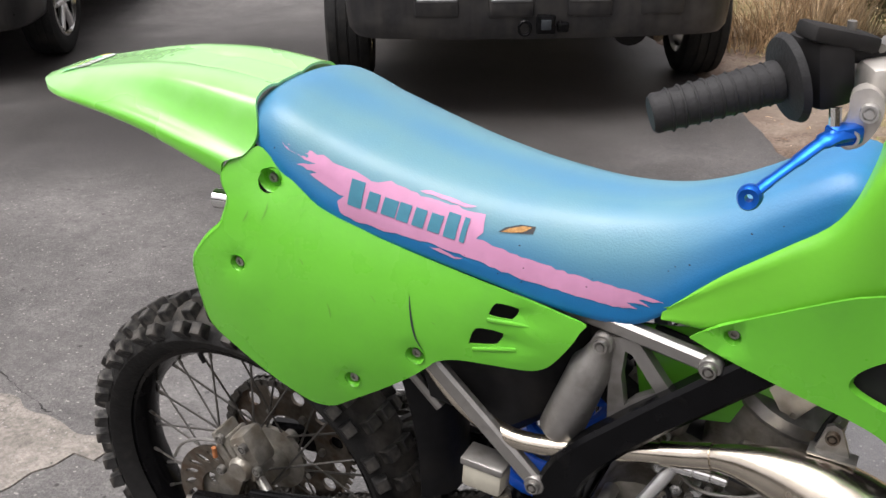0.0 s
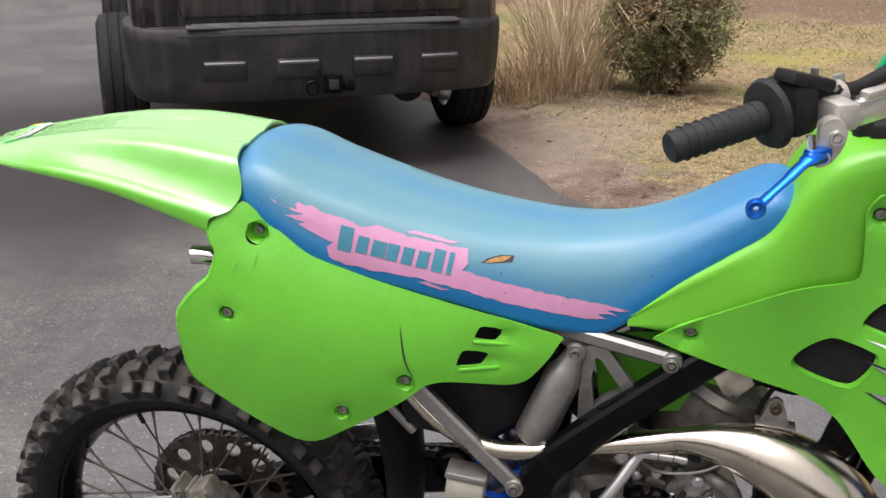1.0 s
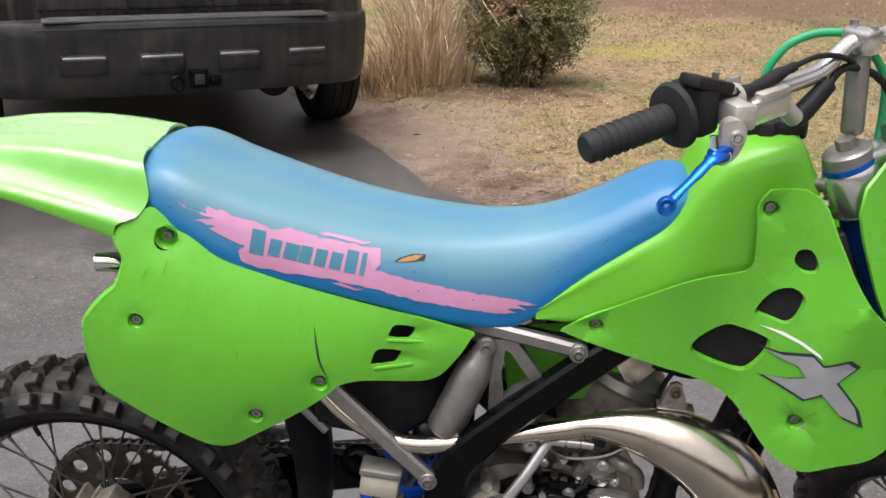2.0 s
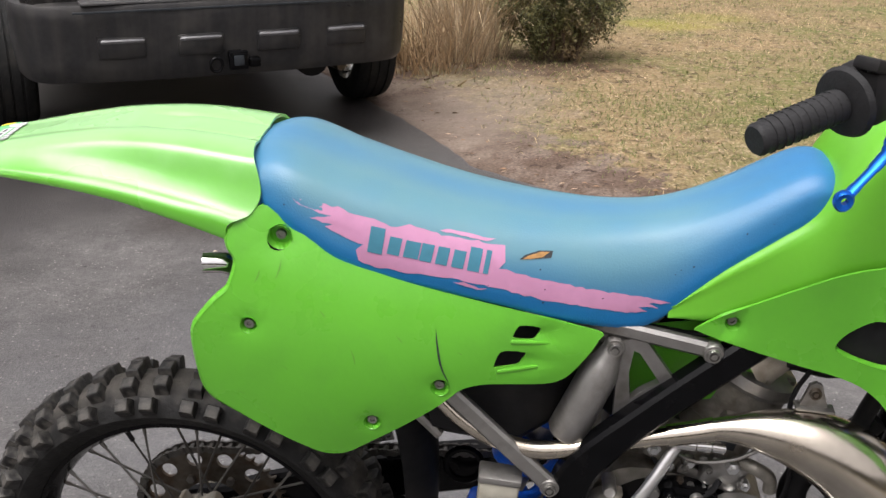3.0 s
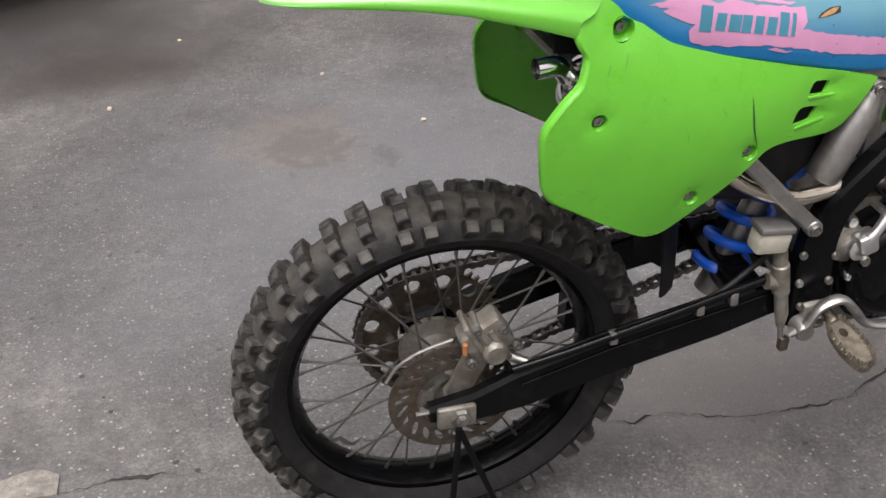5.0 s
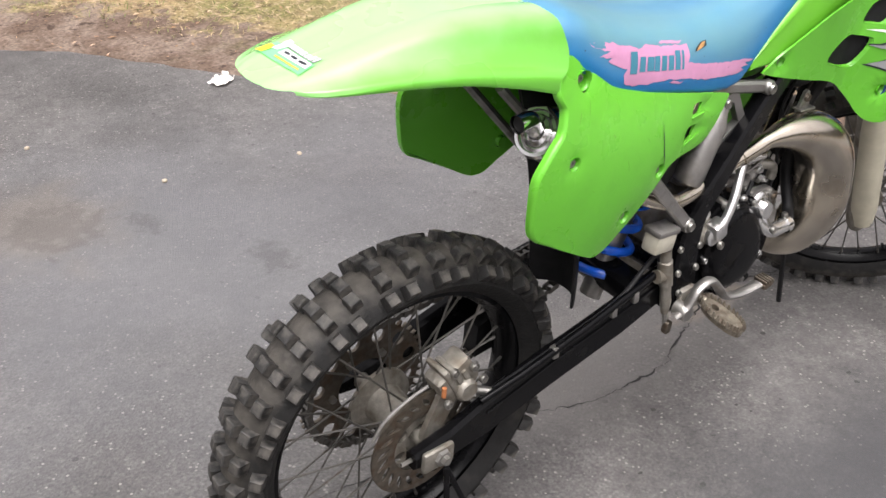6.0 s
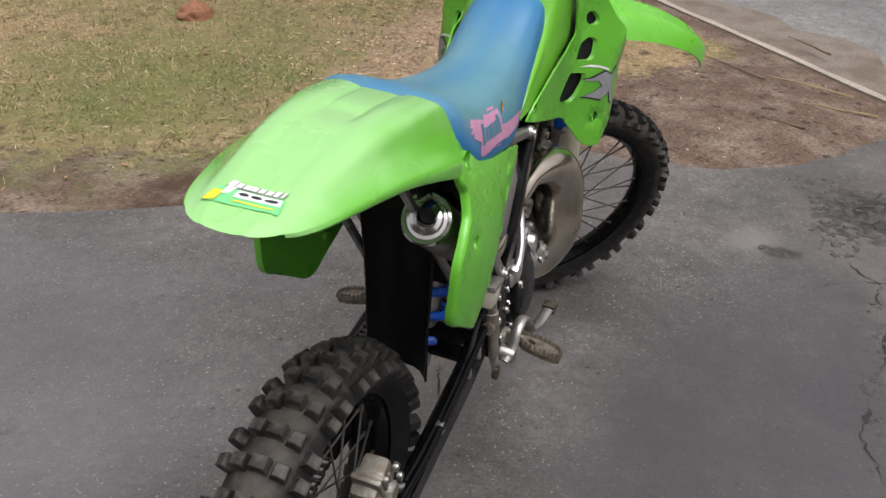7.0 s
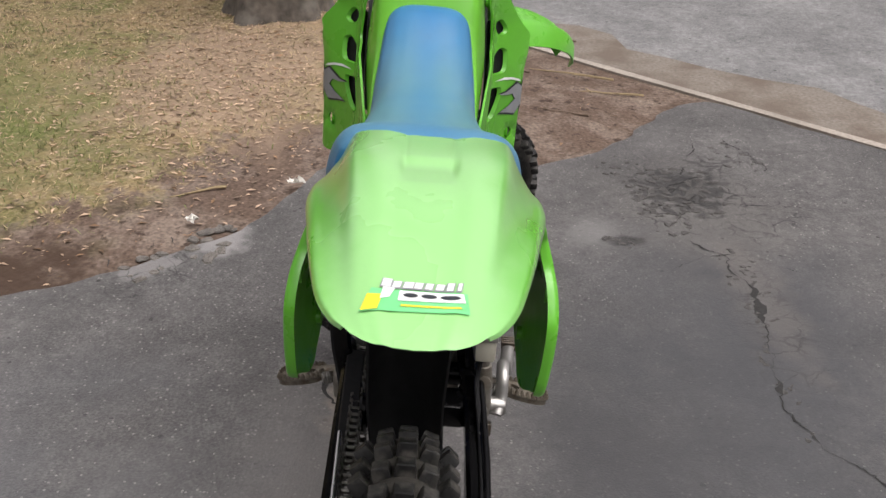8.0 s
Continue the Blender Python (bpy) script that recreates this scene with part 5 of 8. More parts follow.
def both(name, make, mat_, label="", parent=None):
    """A part on the right and its twin on the left."""
    bm = make()
    twin = mirrored(bm)
    return part(name, bm, mat_, parent or bike, label), part(name, twin, mat_, parent or bike, label)


BEAM = [(1.04, -0.040, 0.955), (0.92, -0.070, 0.868), (0.805, -0.092, 0.784), (0.70, -0.108, 0.704), (0.625, -0.120, 0.640), (0.588, -0.119, 0.585), (0.577, -0.118, 0.50), (0.580, -0.112, 0.40)]
beam_r, beam_l = both("frame_beam", lambda: rectbar(spline(BEAM, 4), 0.034, [0.042] * 14 + [0.042 + 0.0022 * k for k in range(15)], bevel=0.16), BLACK, "glossy black frame beam")
for bx, bz in ((0.548, 0.482), (0.600, 0.478), (0.605, 0.520), (0.548, 0.53), (0.60, 0.435), (0.555, 0.44)):
    part("frame_bolt", bolt((bx, -0.134, bz), 0.0065), STEEL, beam_r)
both("lower_tube", lambda: tube(spline([(0.585, -0.10, 0.42), (0.60, -0.080, 0.385), (0.68, -0.060, 0.368), (0.82, -0.050, 0.372), (0.95, -0.040, 0.41), (1.02, -0.025, 0.52), (1.08, -0.012, 0.80)], 5), 0.014, 10), BLACK)
part("steering_head", rod((1.055, 0, 0.97), (1.125, 0, 0.83), 0.03, 16), BLACK, bike)
part("cross_tube", rod((0.577, -0.11, 0.455), (0.577, 0.11, 0.455), 0.02, 14), BLACK, bike)
both("subframe_strut", lambda: rectbar([(0.405, -0.122, 0.727), (0.424, -0.124, 0.708), (0.556, -0.128, 0.577)], 0.016, 0.024), ALU, "silver alloy subframe strut")
both("subframe_rail", lambda: rectbar([(0.30, -0.070, 0.870), (0.50, -0.080, 0.825), (0.63, -0.092, 0.806), (0.756, -0.098, 0.781)], 0.018, 0.022), ALU, "silver alloy subframe rail")
for at in ((0.556, -0.137, 0.577), (0.757, -0.111, 0.781), (0.630, -0.106, 0.781)):
    part("subframe_bolt", bolt(at, 0.0095, h=0.007), STEEL, bike)
    part("bolt_collar", revolve([(0.0085, 0), (0.0125, 0), (0.014, 0.003), (0.014, 0.014), (0.0, 0.014)], 16, (at[0], at[1] - 0.001, at[2])), ALU, bike)
both("shock_bracket", lambda: plate([(0.637, 0.790), (0.668, 0.795), (0.716, 0.728), (0.706, 0.718), (0.662, 0.690), (0.648, 0.655), (0.636, 0.668)], -0.100, -0.086, holes=[[(0.656, 0.775), (0.664, 0.772), (0.694, 0.728), (0.668, 0.712), (0.657, 0.700), (0.652, 0.74)]]), ALU, "cast alloy triangular bracket")

# shock absorber
SH_T, SH_B = Vector((0.612, 0, 0.745)), Vector((0.462, 0, 0.395))


def coil(turns, r, wire, a, b, seg=8):
    d = (b - a)
    t = d.normalized()
    u = t.cross(Vector((0, 1, 0))).normalized()
    v = t.cross(u)
    pts = [a + d * (k / (turns * 16)) + r * (math.cos(2 * math.pi * k / 16) * u + math.sin(2 * math.pi * k / 16) * v) for k in range(turns * 16 + 1)]
    return tube(pts, wire, seg)


shock = part("shock_absorber", rod(SH_T, SH_B, 0.021, 16), STEEL, bike, "shock body with bright blue coil spring")
part("coil_spring", coil(6, 0.041, 0.0085, SH_T.lerp(SH_B, 0.22), SH_T.lerp(SH_B, 0.93)), BLUEPAINT, shock, "bright blue coil spring")
part("spring_collar", rod(SH_T.lerp(SH_B, 0.18), SH_T.lerp(SH_B, 0.22), 0.046, 20), BLUEPAINT, shock)
part("shock_reservoir", tube([(0.633, -0.098, 0.786), (0.630, -0.098, 0.779), (0.626, -0.098, 0.770), (0.621, -0.098, 0.757), (0.615, -0.098, 0.744), (0.585, -0.098, 0.668), (0.576, -0.098, 0.646), (0.574, -0.098, 0.641)], [0.010, 0.014, 0.016, 0.020, 0.026, 0.0275, 0.0275, 0.024], 20), ALU, shock, "brushed alloy shock reservoir")

# swingarm
ARM = [(-0.045, -0.112, 0.336), (0.03, -0.112, 0.338), (0.10, -0.112, 0.356), (0.24, -0.112, 0.394), (0.42, -0.110, 0.429), (0.53, -0.106, 0.452), (0.575, -0.10, 0.458)]
arm_r, arm_l = both("swingarm_beam", lambda: rectbar(ARM, 0.026, [0.032, 0.056, 0.076, 0.078, 0.072, 0.064, 0.05]), BLACK, "glossy black swingarm beam")
part("swingarm_bridge", box((0.055, 0.20, 0.05), (0.485, 0, 0.446), 0.012, (0, -10, 0)), BLACK, bike)
part("torque_rod", tube([(0.085, -0.122, 0.402), (0.17, -0.128, 0.424), (0.33, -0.128, 0.459), (0.50, -0.124, 0.492)], 0.007, 10), BLACK, arm_r)
for bx, bz in ((0.243, 0.436), (0.384, 0.462), (0.44, 0.470)):
    part("hose_clip", box((0.014, 0.014, 0.022), (bx, -0.126, bz), 0.003), STEEL, arm_r)
part("arm_seam", rectbar([(0.10, -0.1262, 0.372), (0.24, -0.1262, 0.412), (0.42, -0.1242, 0.446), (0.53, -0.1202, 0.464)], 0.003, 0.005), BLACK, arm_r)
for s, arm in ((-1, arm_r), (1, arm_l)):
    part("axle_block", box((0.062, 0.012, 0.040), (-0.005, s * 0.130, 0.336), 0.005), DIRTYALU, arm, "dull alloy axle block")
    part("axle_nut", revolve([(0.0, 0.014 * s), (0.008, 0.014 * s), (0.009, 0.006 * s), (0.014, 0.006 * s), (0.016, 0.0)], 6, (0.0, s * 0.136, 0.338)), STEEL, arm)
    part("axle_spacer", rod((0.0, s * 0.055, 0.338), (0.0, s * 0.13, 0.338), 0.015, 14), DIRTYALU, arm)
    part("adjuster_bolt", rod((-0.065, s * 0.112, 0.336), (-0.03, s * 0.112, 0.337), 0.004, 6), STEEL, arm)

# rear brake caliper and its carrier
cal = part("rear_caliper", box((0.074, 0.046, 0.062), (0.050, -0.085, 0.448), 0.010, (0, -30, 0)), DIRTYALU, bike, "dirty cast alloy brake caliper")
part("piston_cover", revolve([(0, -0.012), (0.016, -0.012), (0.020, -0.008), (0.021, 0)], 18, (0.060, -0.108, 0.432)), DIRTYALU, cal)
part("carrier", plate([(-0.012, 0.325), (0.015, 0.325), (0.050, 0.40), (0.085, 0.41), (0.080, 0.44), (0.02, 0.43), (-0.012, 0.36)], -0.098, -0.088), DIRTYALU, cal)
for k, (bx, bz) in enumerate(((0.030, 0.480), (0.072, 0.474), (0.094, 0.440), (0.022, 0.420))):
    part("caliper_bolt", bolt((bx, -0.110, bz), 0.008, h=0.008), STEEL, cal)
for k in range(3):
    part("caliper_rib", box((0.010, 0.050, 0.066), (0.030 + 0.019 * k, -0.087, 0.456 - 0.006 * k), 0.003, (0, -30, 0)), DIRTYALU, cal)
part("banjo_bolt", rod((0.086, -0.10, 0.412), (0.112, -0.115, 0.405), 0.008, 10), STEEL, cal)
part("disc_guard", tube(spline([(-0.105, -0.086, 0.385), (-0.085, -0.086, 0.415), (-0.05, -0.086, 0.436), (0.0, -0.086, 0.449)], 5), 0.0026, 6), ALU, cal)
part("pad_pin", rod((0.012, -0.112, 0.440), (0.012, -0.112, 0.458), 0.0040, 8), RUSTY, cal)

# chain
def chain_mesh():
    """Alternate inner and outer links round both sprockets."""
    R1, R2, c1, c2 = 0.120, 0.032, Vector((0.0, 0, 0.338)), Vector((0.575, 0, 0.455))
    d = c2 - c1
    base = math.atan2(d.z, d.x)
    off = math.acos((R1 - R2) / d.length)
    path = []
    for k in range(41):
        w = base + off + (2 * math.pi - 2 * off) * k / 40
        path.append(c1 + R1 * Vector((math.cos(w), 0, math.sin(w))))
    for k in range(21):
        w = base - off + 2 * off * k / 20
        path.append(c2 + R2 * Vector((math.cos(w), 0, math.sin(w))))
    path.append(path[0])
    ls = [0.0]
    for a, b in zip(path, path[1:]):
        ls.append(ls[-1] + (b - a).length)
    n = 2 * round(ls[-1] / 0.0159 / 2)
    pts, j = [], 0
    for k in range(n):
        t = ls[-1] * k / n
        while ls[j + 1] < t:
            j += 1
        f = (t - ls[j]) / (ls[j + 1] - ls[j])
        pts.append(path[j].lerp(path[j + 1], f))
    bm = bmesh.new()
    for k in range(n):
        a, b = pts[k], pts[(k + 1) % n]
        t = (b - a).normalized()
        up = Vector((-t.z, 0, t.x))
        for y in ((-0.0075, -0.0055) if k % 2 else (-0.0100, -0.0080)), ((0.0055, 0.0075) if k % 2 else (0.0080, 0.0100)):
            prof = [(-0.005, 0.0), (-0.003, 0.0062), (0.004, 0.0062), (0.008, 0.0045), (0.012, 0.0062), (0.019, 0.0062), (0.021, 0), (0.019, -0.0062), (0.012, -0.0062), (0.008, -0.0045), (0.004, -0.0062), (-0.003, -0.0062)]
            loft([[a + t * u + up * v + Vector((0, 0.086 + yy, 0)) for u, v in prof] for yy in y], bm)
        rod(a + Vector((0, 0.086 - 0.011, 0)), a + Vector((0, 0.086 + 0.011, 0)), 0.0045, 7, bm)
    return bm


tagged(part("drive_chain", chain_mesh(), SPOKE, bike, "dry rusty drive chain"), kind="stuff")
part("chain_guide", plate([(0.24, 0.30), (0.32, 0.31), (0.33, 0.37), (0.29, 0.385), (0.24, 0.37)], 0.068, 0.104), BLACKPLASTIC, bike)
part("chain_slider", rectbar([(0.30, 0.095, 0.462), (0.45, 0.095, 0.482), (0.56, 0.095, 0.492)], 0.03, 0.010), BLACKPLASTIC, bike)
part("arm_hole_ring", revolve([(0.024, -0.004), (0.030, -0.005), (0.034, 0.0), (0.030, 0.005), (0.024, 0.004)], 24, (0.425, 0.075, 0.462), closed=True), BLACK, bike)
part("arm_bracket", box((0.20, 0.006, 0.030), (0.21, 0.10, 0.475), 0.002, (0, -13, 0)), BRIGHTALU, bike)

# airbox and mud flap
def airbox_mesh():
    rings = []
    for x, z0, z1, w in ((0.365, 0.70, 0.86, 0.080), (0.39, 0.62, 0.87, 0.094), (0.50, 0.60, 0.85, 0.092), (0.56, 0.64, 0.83, 0.082), (0.60, 0.70, 0.81, 0.06)):
        c = 0.02
        rings.append([(x, -w, z0 + c), (x, -w + c, z0), (x, w - c, z0), (x, w, z0 + c), (x, w, z1 - c), (x, w - c, z1), (x, -w + c, z1), (x, -w, z1 - c)])
    return loft(rings)


part("airbox", airbox_mesh(), BLACKPLASTIC, bike, "matt black airbox")


def flap_mesh():
    rings = []
    for k in range(15):
        t = k / 14
        x = 0.322 + 0.055 * math.sin(t * 1.9) + 0.012 * t
        z = 0.86 - 0.42 * t
        w = 0.070 - 0.014 * t
        rings.append([(x - 0.058 * (1 - 0.35 * t) * (abs(u) ** 2.6), u * w, z) for u in (-1, -0.9, -0.6, -0.3, 0, 0.3, 0.6, 0.9, 1)])
    bm = loft(rings, closed=False, cap=False)
    return thicken(bm, 0.005)


part("mud_flap", flap_mesh(), BLACKPLASTIC, bike, "black rubber mud flap in front of the tyre")


def inner_fender():
    rings = []
    for k in range(9):
        t = k / 8
        x = 0.13 + 0.21 * t
        z = 0.968 - 0.02 * t - 0.07 * t * t
        rings.append([(x, u * 0.090, z - 0.075 * abs(u) ** 3) for u in (-1, -0.85, -0.6, -0.3, 0, 0.3, 0.6, 0.85, 1)])
    return thicken(loft(rings, closed=False, cap=False), 0.004)


part("inner_fender", inner_fender(), BLACKPLASTIC, bike)
both("fender_stay", lambda: rod((0.10, -0.07, 0.925), (0.40, -0.085, 0.62), 0.008, 8), ALU)

# exhaust: expansion chamber, stinger, silencer
PIPE = [((0.385, -0.088, 0.700), 0.0125), ((0.44, -0.106, 0.656), 0.0125), ((0.505, -0.120, 0.632), 0.0125), ((0.565, -0.118, 0.628), 0.013), ((0.65, -0.112, 0.642), 0.013), ((0.745, -0.115, 0.664), 0.0135), ((0.785, -0.118, 0.674), 0.017), ((0.835, -0.123, 0.676), 0.029),
        ((0.885, -0.128, 0.668), 0.041), ((0.935, -0.132, 0.646), 0.050), ((0.978, -0.134, 0.608), 0.056), ((1.003, -0.134, 0.558), 0.059), ((1.010, -0.132, 0.50), 0.060), ((1.003, -0.122, 0.445), 0.057), ((0.990, -0.098, 0.400), 0.050),
        ((0.985, -0.060, 0.378), 0.043), ((0.992, -0.020, 0.385), 0.036), ((1.005, 0.0, 0.43), 0.030), ((1.0, 0.003, 0.50), 0.025), ((0.965, 0.0, 0.555), 0.022), ((0.90, 0, 0.575), 0.021)]
pp = spline([(*p, r) for p, r in PIPE], 5)
pipe = part("exhaust_pipe", tube([p[:3] for p in pp], [p[3] for p in pp], 24), NICKEL, bike, "nickel expansion chamber exhaust with heat stains")
part("pipe_tab", plate([(0.872, 0.700), (0.916, 0.700), (0.908, 0.725), (0.902, 0.742), (0.894, 0.746), (0.886, 0.742), (0.881, 0.725)], -0.112, -0.106), STEEL, pipe)
part("tab_bolt", bolt((0.894, -0.112, 0.731), 0.008, h=0.006), CHAIN, pipe)
part("tab_foot", box((0.052, 0.02, 0.004), (0.896, -0.112, 0.709), 0.001, (0, 6, 0)), STEEL, pipe)
i = min(range(len(pp)), key=lambda k: (Vector(pp[k][:3]) - Vector((0.745, -0.115, 0.664))).length)
part("slip_joint", tube([p[:3] for p in pp[i - 2:i + 4]], [p[3] + 0.0022 for p in pp[i - 2:i + 4]], 24), NICKEL, pipe, "sleeve joint on the tail of the pipe")
S_A, S_B = Vector((0.168, -0.094, 0.848)), Vector((0.385, -0.080, 0.712))
silencer = part("silencer", tube([S_A, S_A.lerp(S_B, 0.02), S_A.lerp(S_B, 0.9), S_B, S_B.lerp(S_A, -0.06)], [0.036, 0.039, 0.039, 0.030, 0.014], 28), ALU, bike, "alloy silencer tucked behind the side panel")
sd = (S_A - S_B).normalized()
su = sd.cross(Vector((0, 1, 0))).normalized()
sv = sd.cross(su)


def cap_ring(prof):
    """A profile of (radius, along) spun round the silencer's axis."""
    bm = bmesh.new()
    rings = [[S_A + sd * h + r * (math.cos(w) * su + math.sin(w) * sv) for w in (2 * math.pi * k / 28 for k in range(28))] for r, h in prof]
    return loft(rings, bm, cap=False)


part("end_cap", cap_ring([(0.039, -0.004), (0.041, 0.002), (0.038, 0.008), (0.033, 0.008), (0.031, 0.004), (0.026, 0.005), (0.024, 0.012), (0.018, 0.014), (0.014, 0.010)]), CHROME, silencer, "polished ringed end cap")
part("tail_pipe", tube(spline([S_A + sd * 0.005, S_A + sd * 0.025 + Vector((0, -0.006, 0.004)), Vector((0.128, -0.110, 0.885)), Vector((0.098, -0.114, 0.887))], 5), 0.0135, 16, cap=False), CHROME, silencer)
part("tail_bore", rod((0.118, -0.112, 0.886), (0.104, -0.1138, 0.8868), 0.0122, 14), BLACKPLASTIC, silencer)

# engine
cases = [(0.60, 0.40), (0.63, 0.36), (0.72, 0.345), (0.82, 0.36), (0.875, 0.40), (0.885, 0.45), (0.86, 0.51), (0.81, 0.545), (0.72, 0.575), (0.65, 0.575), (0.61, 0.53), (0.595, 0.46)]
engine = part("engine", plate(spline(cases, 3, True), -0.085, 0.085), DIRTYALU, bike, "dusty cast alloy two-stroke engine")
part("side_case", plate(spline([(0.635, 0.50), (0.66, 0.55), (0.73, 0.57), (0.80, 0.55), (0.85, 0.50), (0.86, 0.44), (0.82, 0.385), (0.73, 0.365), (0.66, 0.39), (0.635, 0.44)], 3, True), -0.112, -0.085), BLACK, engine, "black painted right engine cover")
part("clutch_cover", revolve([(0.0, -0.026), (0.060, -0.026), (0.070, -0.024), (0.077, -0.019), (0.080, -0.014), (0.088, -0.012), (0.091, -0.008), (0.091, 0.0)], 56, (0.733, -0.112, 0.466)), BLACK, engine, "round glossy black clutch cover")
for k in range(9):
    w = 2 * math.pi / 9 * k + 0.3
    part("bolt_lug", revolve([(0.0, -0.012), (0.008, -0.012), (0.0105, -0.008), (0.0105, 0.0)], 14, (0.733 + 0.092 * math.cos(w), -0.112, 0.466 + 0.092 * math.sin(w))), BLACK, engine)
    part("case_bolt", bolt((0.733 + 0.092 * math.cos(w), -0.124, 0.466 + 0.092 * math.sin(w)), 0.0058), (BRIGHTALU, STEEL)[k % 2], engine)
part("water_pump", revolve([(0.0, -0.030), (0.016, -0.030), (0.019, -0.025), (0.021, -0.016), (0.030, -0.012), (0.034, -0.006), (0.034, 0.01)], 24, (0.818, -0.108, 0.522)), BRIGHTALU, engine)
part("pump_spout", tube(spline([(0.822, -0.112, 0.500), (0.836, -0.124, 0.476), (0.862, -0.126, 0.466), (0.918, -0.124, 0.462)], 4), [0.016] * 4 + [0.0150] * 5 + [0.0135] * 4, 14), BRIGHTALU, engine)
part("spout_clamp", rod((0.897, -0.125, 0.4635), (0.908, -0.1245, 0.463), 0.0165, 16), CHROME, engine)
part("clamp_screw", box((0.012, 0.010, 0.010), (0.902, -0.124, 0.482), 0.002), STEEL, engine)
part("spout_bolt", bolt((0.838, -0.139, 0.478), 0.0075, h=0.006), STEEL, engine)
for k, (bx, bz) in enumerate(((0.788, 0.538), (0.846, 0.546), (0.852, 0.508), (0.806, 0.488), (0.862, 0.530))):
    part("pump_bolt", bolt((bx, -0.116, bz), 0.0065, h=0.007), (CHAIN, STEEL)[k % 2], engine)
part("pump_flange", plate(spline([(0.778, 0.540), (0.800, 0.560), (0.845, 0.556), (0.868, 0.535), (0.862, 0.500), (0.835, 0.482), (0.800, 0.484), (0.782, 0.510)], 2, True), -0.116, -0.105), ALU, engine)
part("heat_shield", box((0.020, 0.008, 0.034), (0.868, -0.112, 0.520), 0.003, (0, 24, 0)), CHAIN, engine)
part("drain_bolt", bolt((0.80, -0.112, 0.375), 0.010, h=0.008), BLACK, engine)
part("coolant_hose", tube(spline([(0.915, -0.122, 0.462), (0.95, -0.10, 0.475), (0.965, -0.075, 0.56), (0.975, -0.07, 0.66), (1.0, -0.09, 0.76)], 5), 0.013, 12), BLACKPLASTIC, engine)
part("shift_housing", box((0.06, 0.05, 0.05), (0.845, -0.10, 0.492), 0.012, (0, 20, 0)), ALU, engine)
CYL_A, CYL_B = Vector((0.765, 0, 0.55)), Vector((0.835, 0, 0.71))
part("cylinder", tube([CYL_A, CYL_A.lerp(CYL_B, 0.5), CYL_A.lerp(CYL_B, 0.52), CYL_A.lerp(CYL_B, 0.9)], [0.066, 0.064, 0.070, 0.068], 20), DIRTYALU, engine)
part("cylinder_head", tube([CYL_A.lerp(CYL_B, 0.88), CYL_A.lerp(CYL_B, 0.92), CYL_B, CYL_B + (CYL_B - CYL_A).normalized() * 0.016], [0.070, 0.074, 0.070, 0.030], 20), ALU, engine)
part("spark_plug", rod(CYL_B, CYL_B + Vector((0.02, -0.005, 0.06)), 0.011, 10), CREAM, engine)
for k in range(6):
    w = math.pi / 3 * k + 0.4
    d = (CYL_B - CYL_A).normalized()
    u = d.cross(Vector((0, 1, 0)))
    c = CYL_B + 0.056 * (math.cos(w) * u + math.sin(w) * Vector((0, 1, 0)))
    part("head_nut", rod(c - d * 0.012, c + d * 0.009, 0.008, 6), STEEL, engine)
part("valve_cover", box((0.05, 0.06, 0.075), (0.800, -0.055, 0.628), 0.010, (0, 24, 0)), DIRTYALU, engine)
part("rubber_boot", tube(spline([(0.60, -0.02, 0.70), (0.645, -0.025, 0.665), (0.70, -0.02, 0.62), (0.75, 0, 0.60)], 4), [0.030] * 13, 16), BLACKPLASTIC, engine)
part("carburettor", box((0.07, 0.085, 0.10), (0.675, -0.01, 0.625), 0.014, (0, 20, 0)), DIRTYALU, engine)
part("float_bowl", rod((0.690, -0.012, 0.585), (0.705, -0.012, 0.545), 0.032, 16), ALU, engine)
part("carburettor_cap", rod((0.660, -0.012, 0.675), (0.645, -0.012, 0.705), 0.024, 16), STEEL, engine)
for k in range(3):
    part("float_bolt", bolt((0.66 + 0.02 * k, -0.056, 0.60 + 0.02 * k), 0.005), BRIGHTALU, engine)
part("vent_hose", tube(spline([(0.69, -0.06, 0.60), (0.72, -0.095, 0.56), (0.70, -0.10, 0.50), (0.64, -0.10, 0.47), (0.63, -0.09, 0.36)], 5), 0.0035, 7), BLACKPLASTIC, engine)
part("throttle_cable", tube(spline([(0.645, -0.012, 0.705), (0.66, -0.04, 0.78), (0.78, -0.08, 0.80), (0.95, -0.07, 0.93)], 5), 0.004, 7), BLACKPLASTIC, engine)
part("data_plate", box((0.024, 0.002, 0.044), (0.800, -0.0865, 0.640), 0.0005, (0, 12, 0)), DARKPRINT, engine)
part("gear_case", plate(spline([(0.60, 0.42), (0.61, 0.50), (0.66, 0.54), (0.74, 0.50), (0.78, 0.42), (0.70, 0.36), (0.63, 0.37)], 3, True), 0.085, 0.112), ALU, engine)
part("inner_panel", box((0.17, 0.004, 0.125), (0.740, -0.050, 0.735), 0.002, (0, -8, 0)), GREEN, bike, "green plastic inner fender piece")

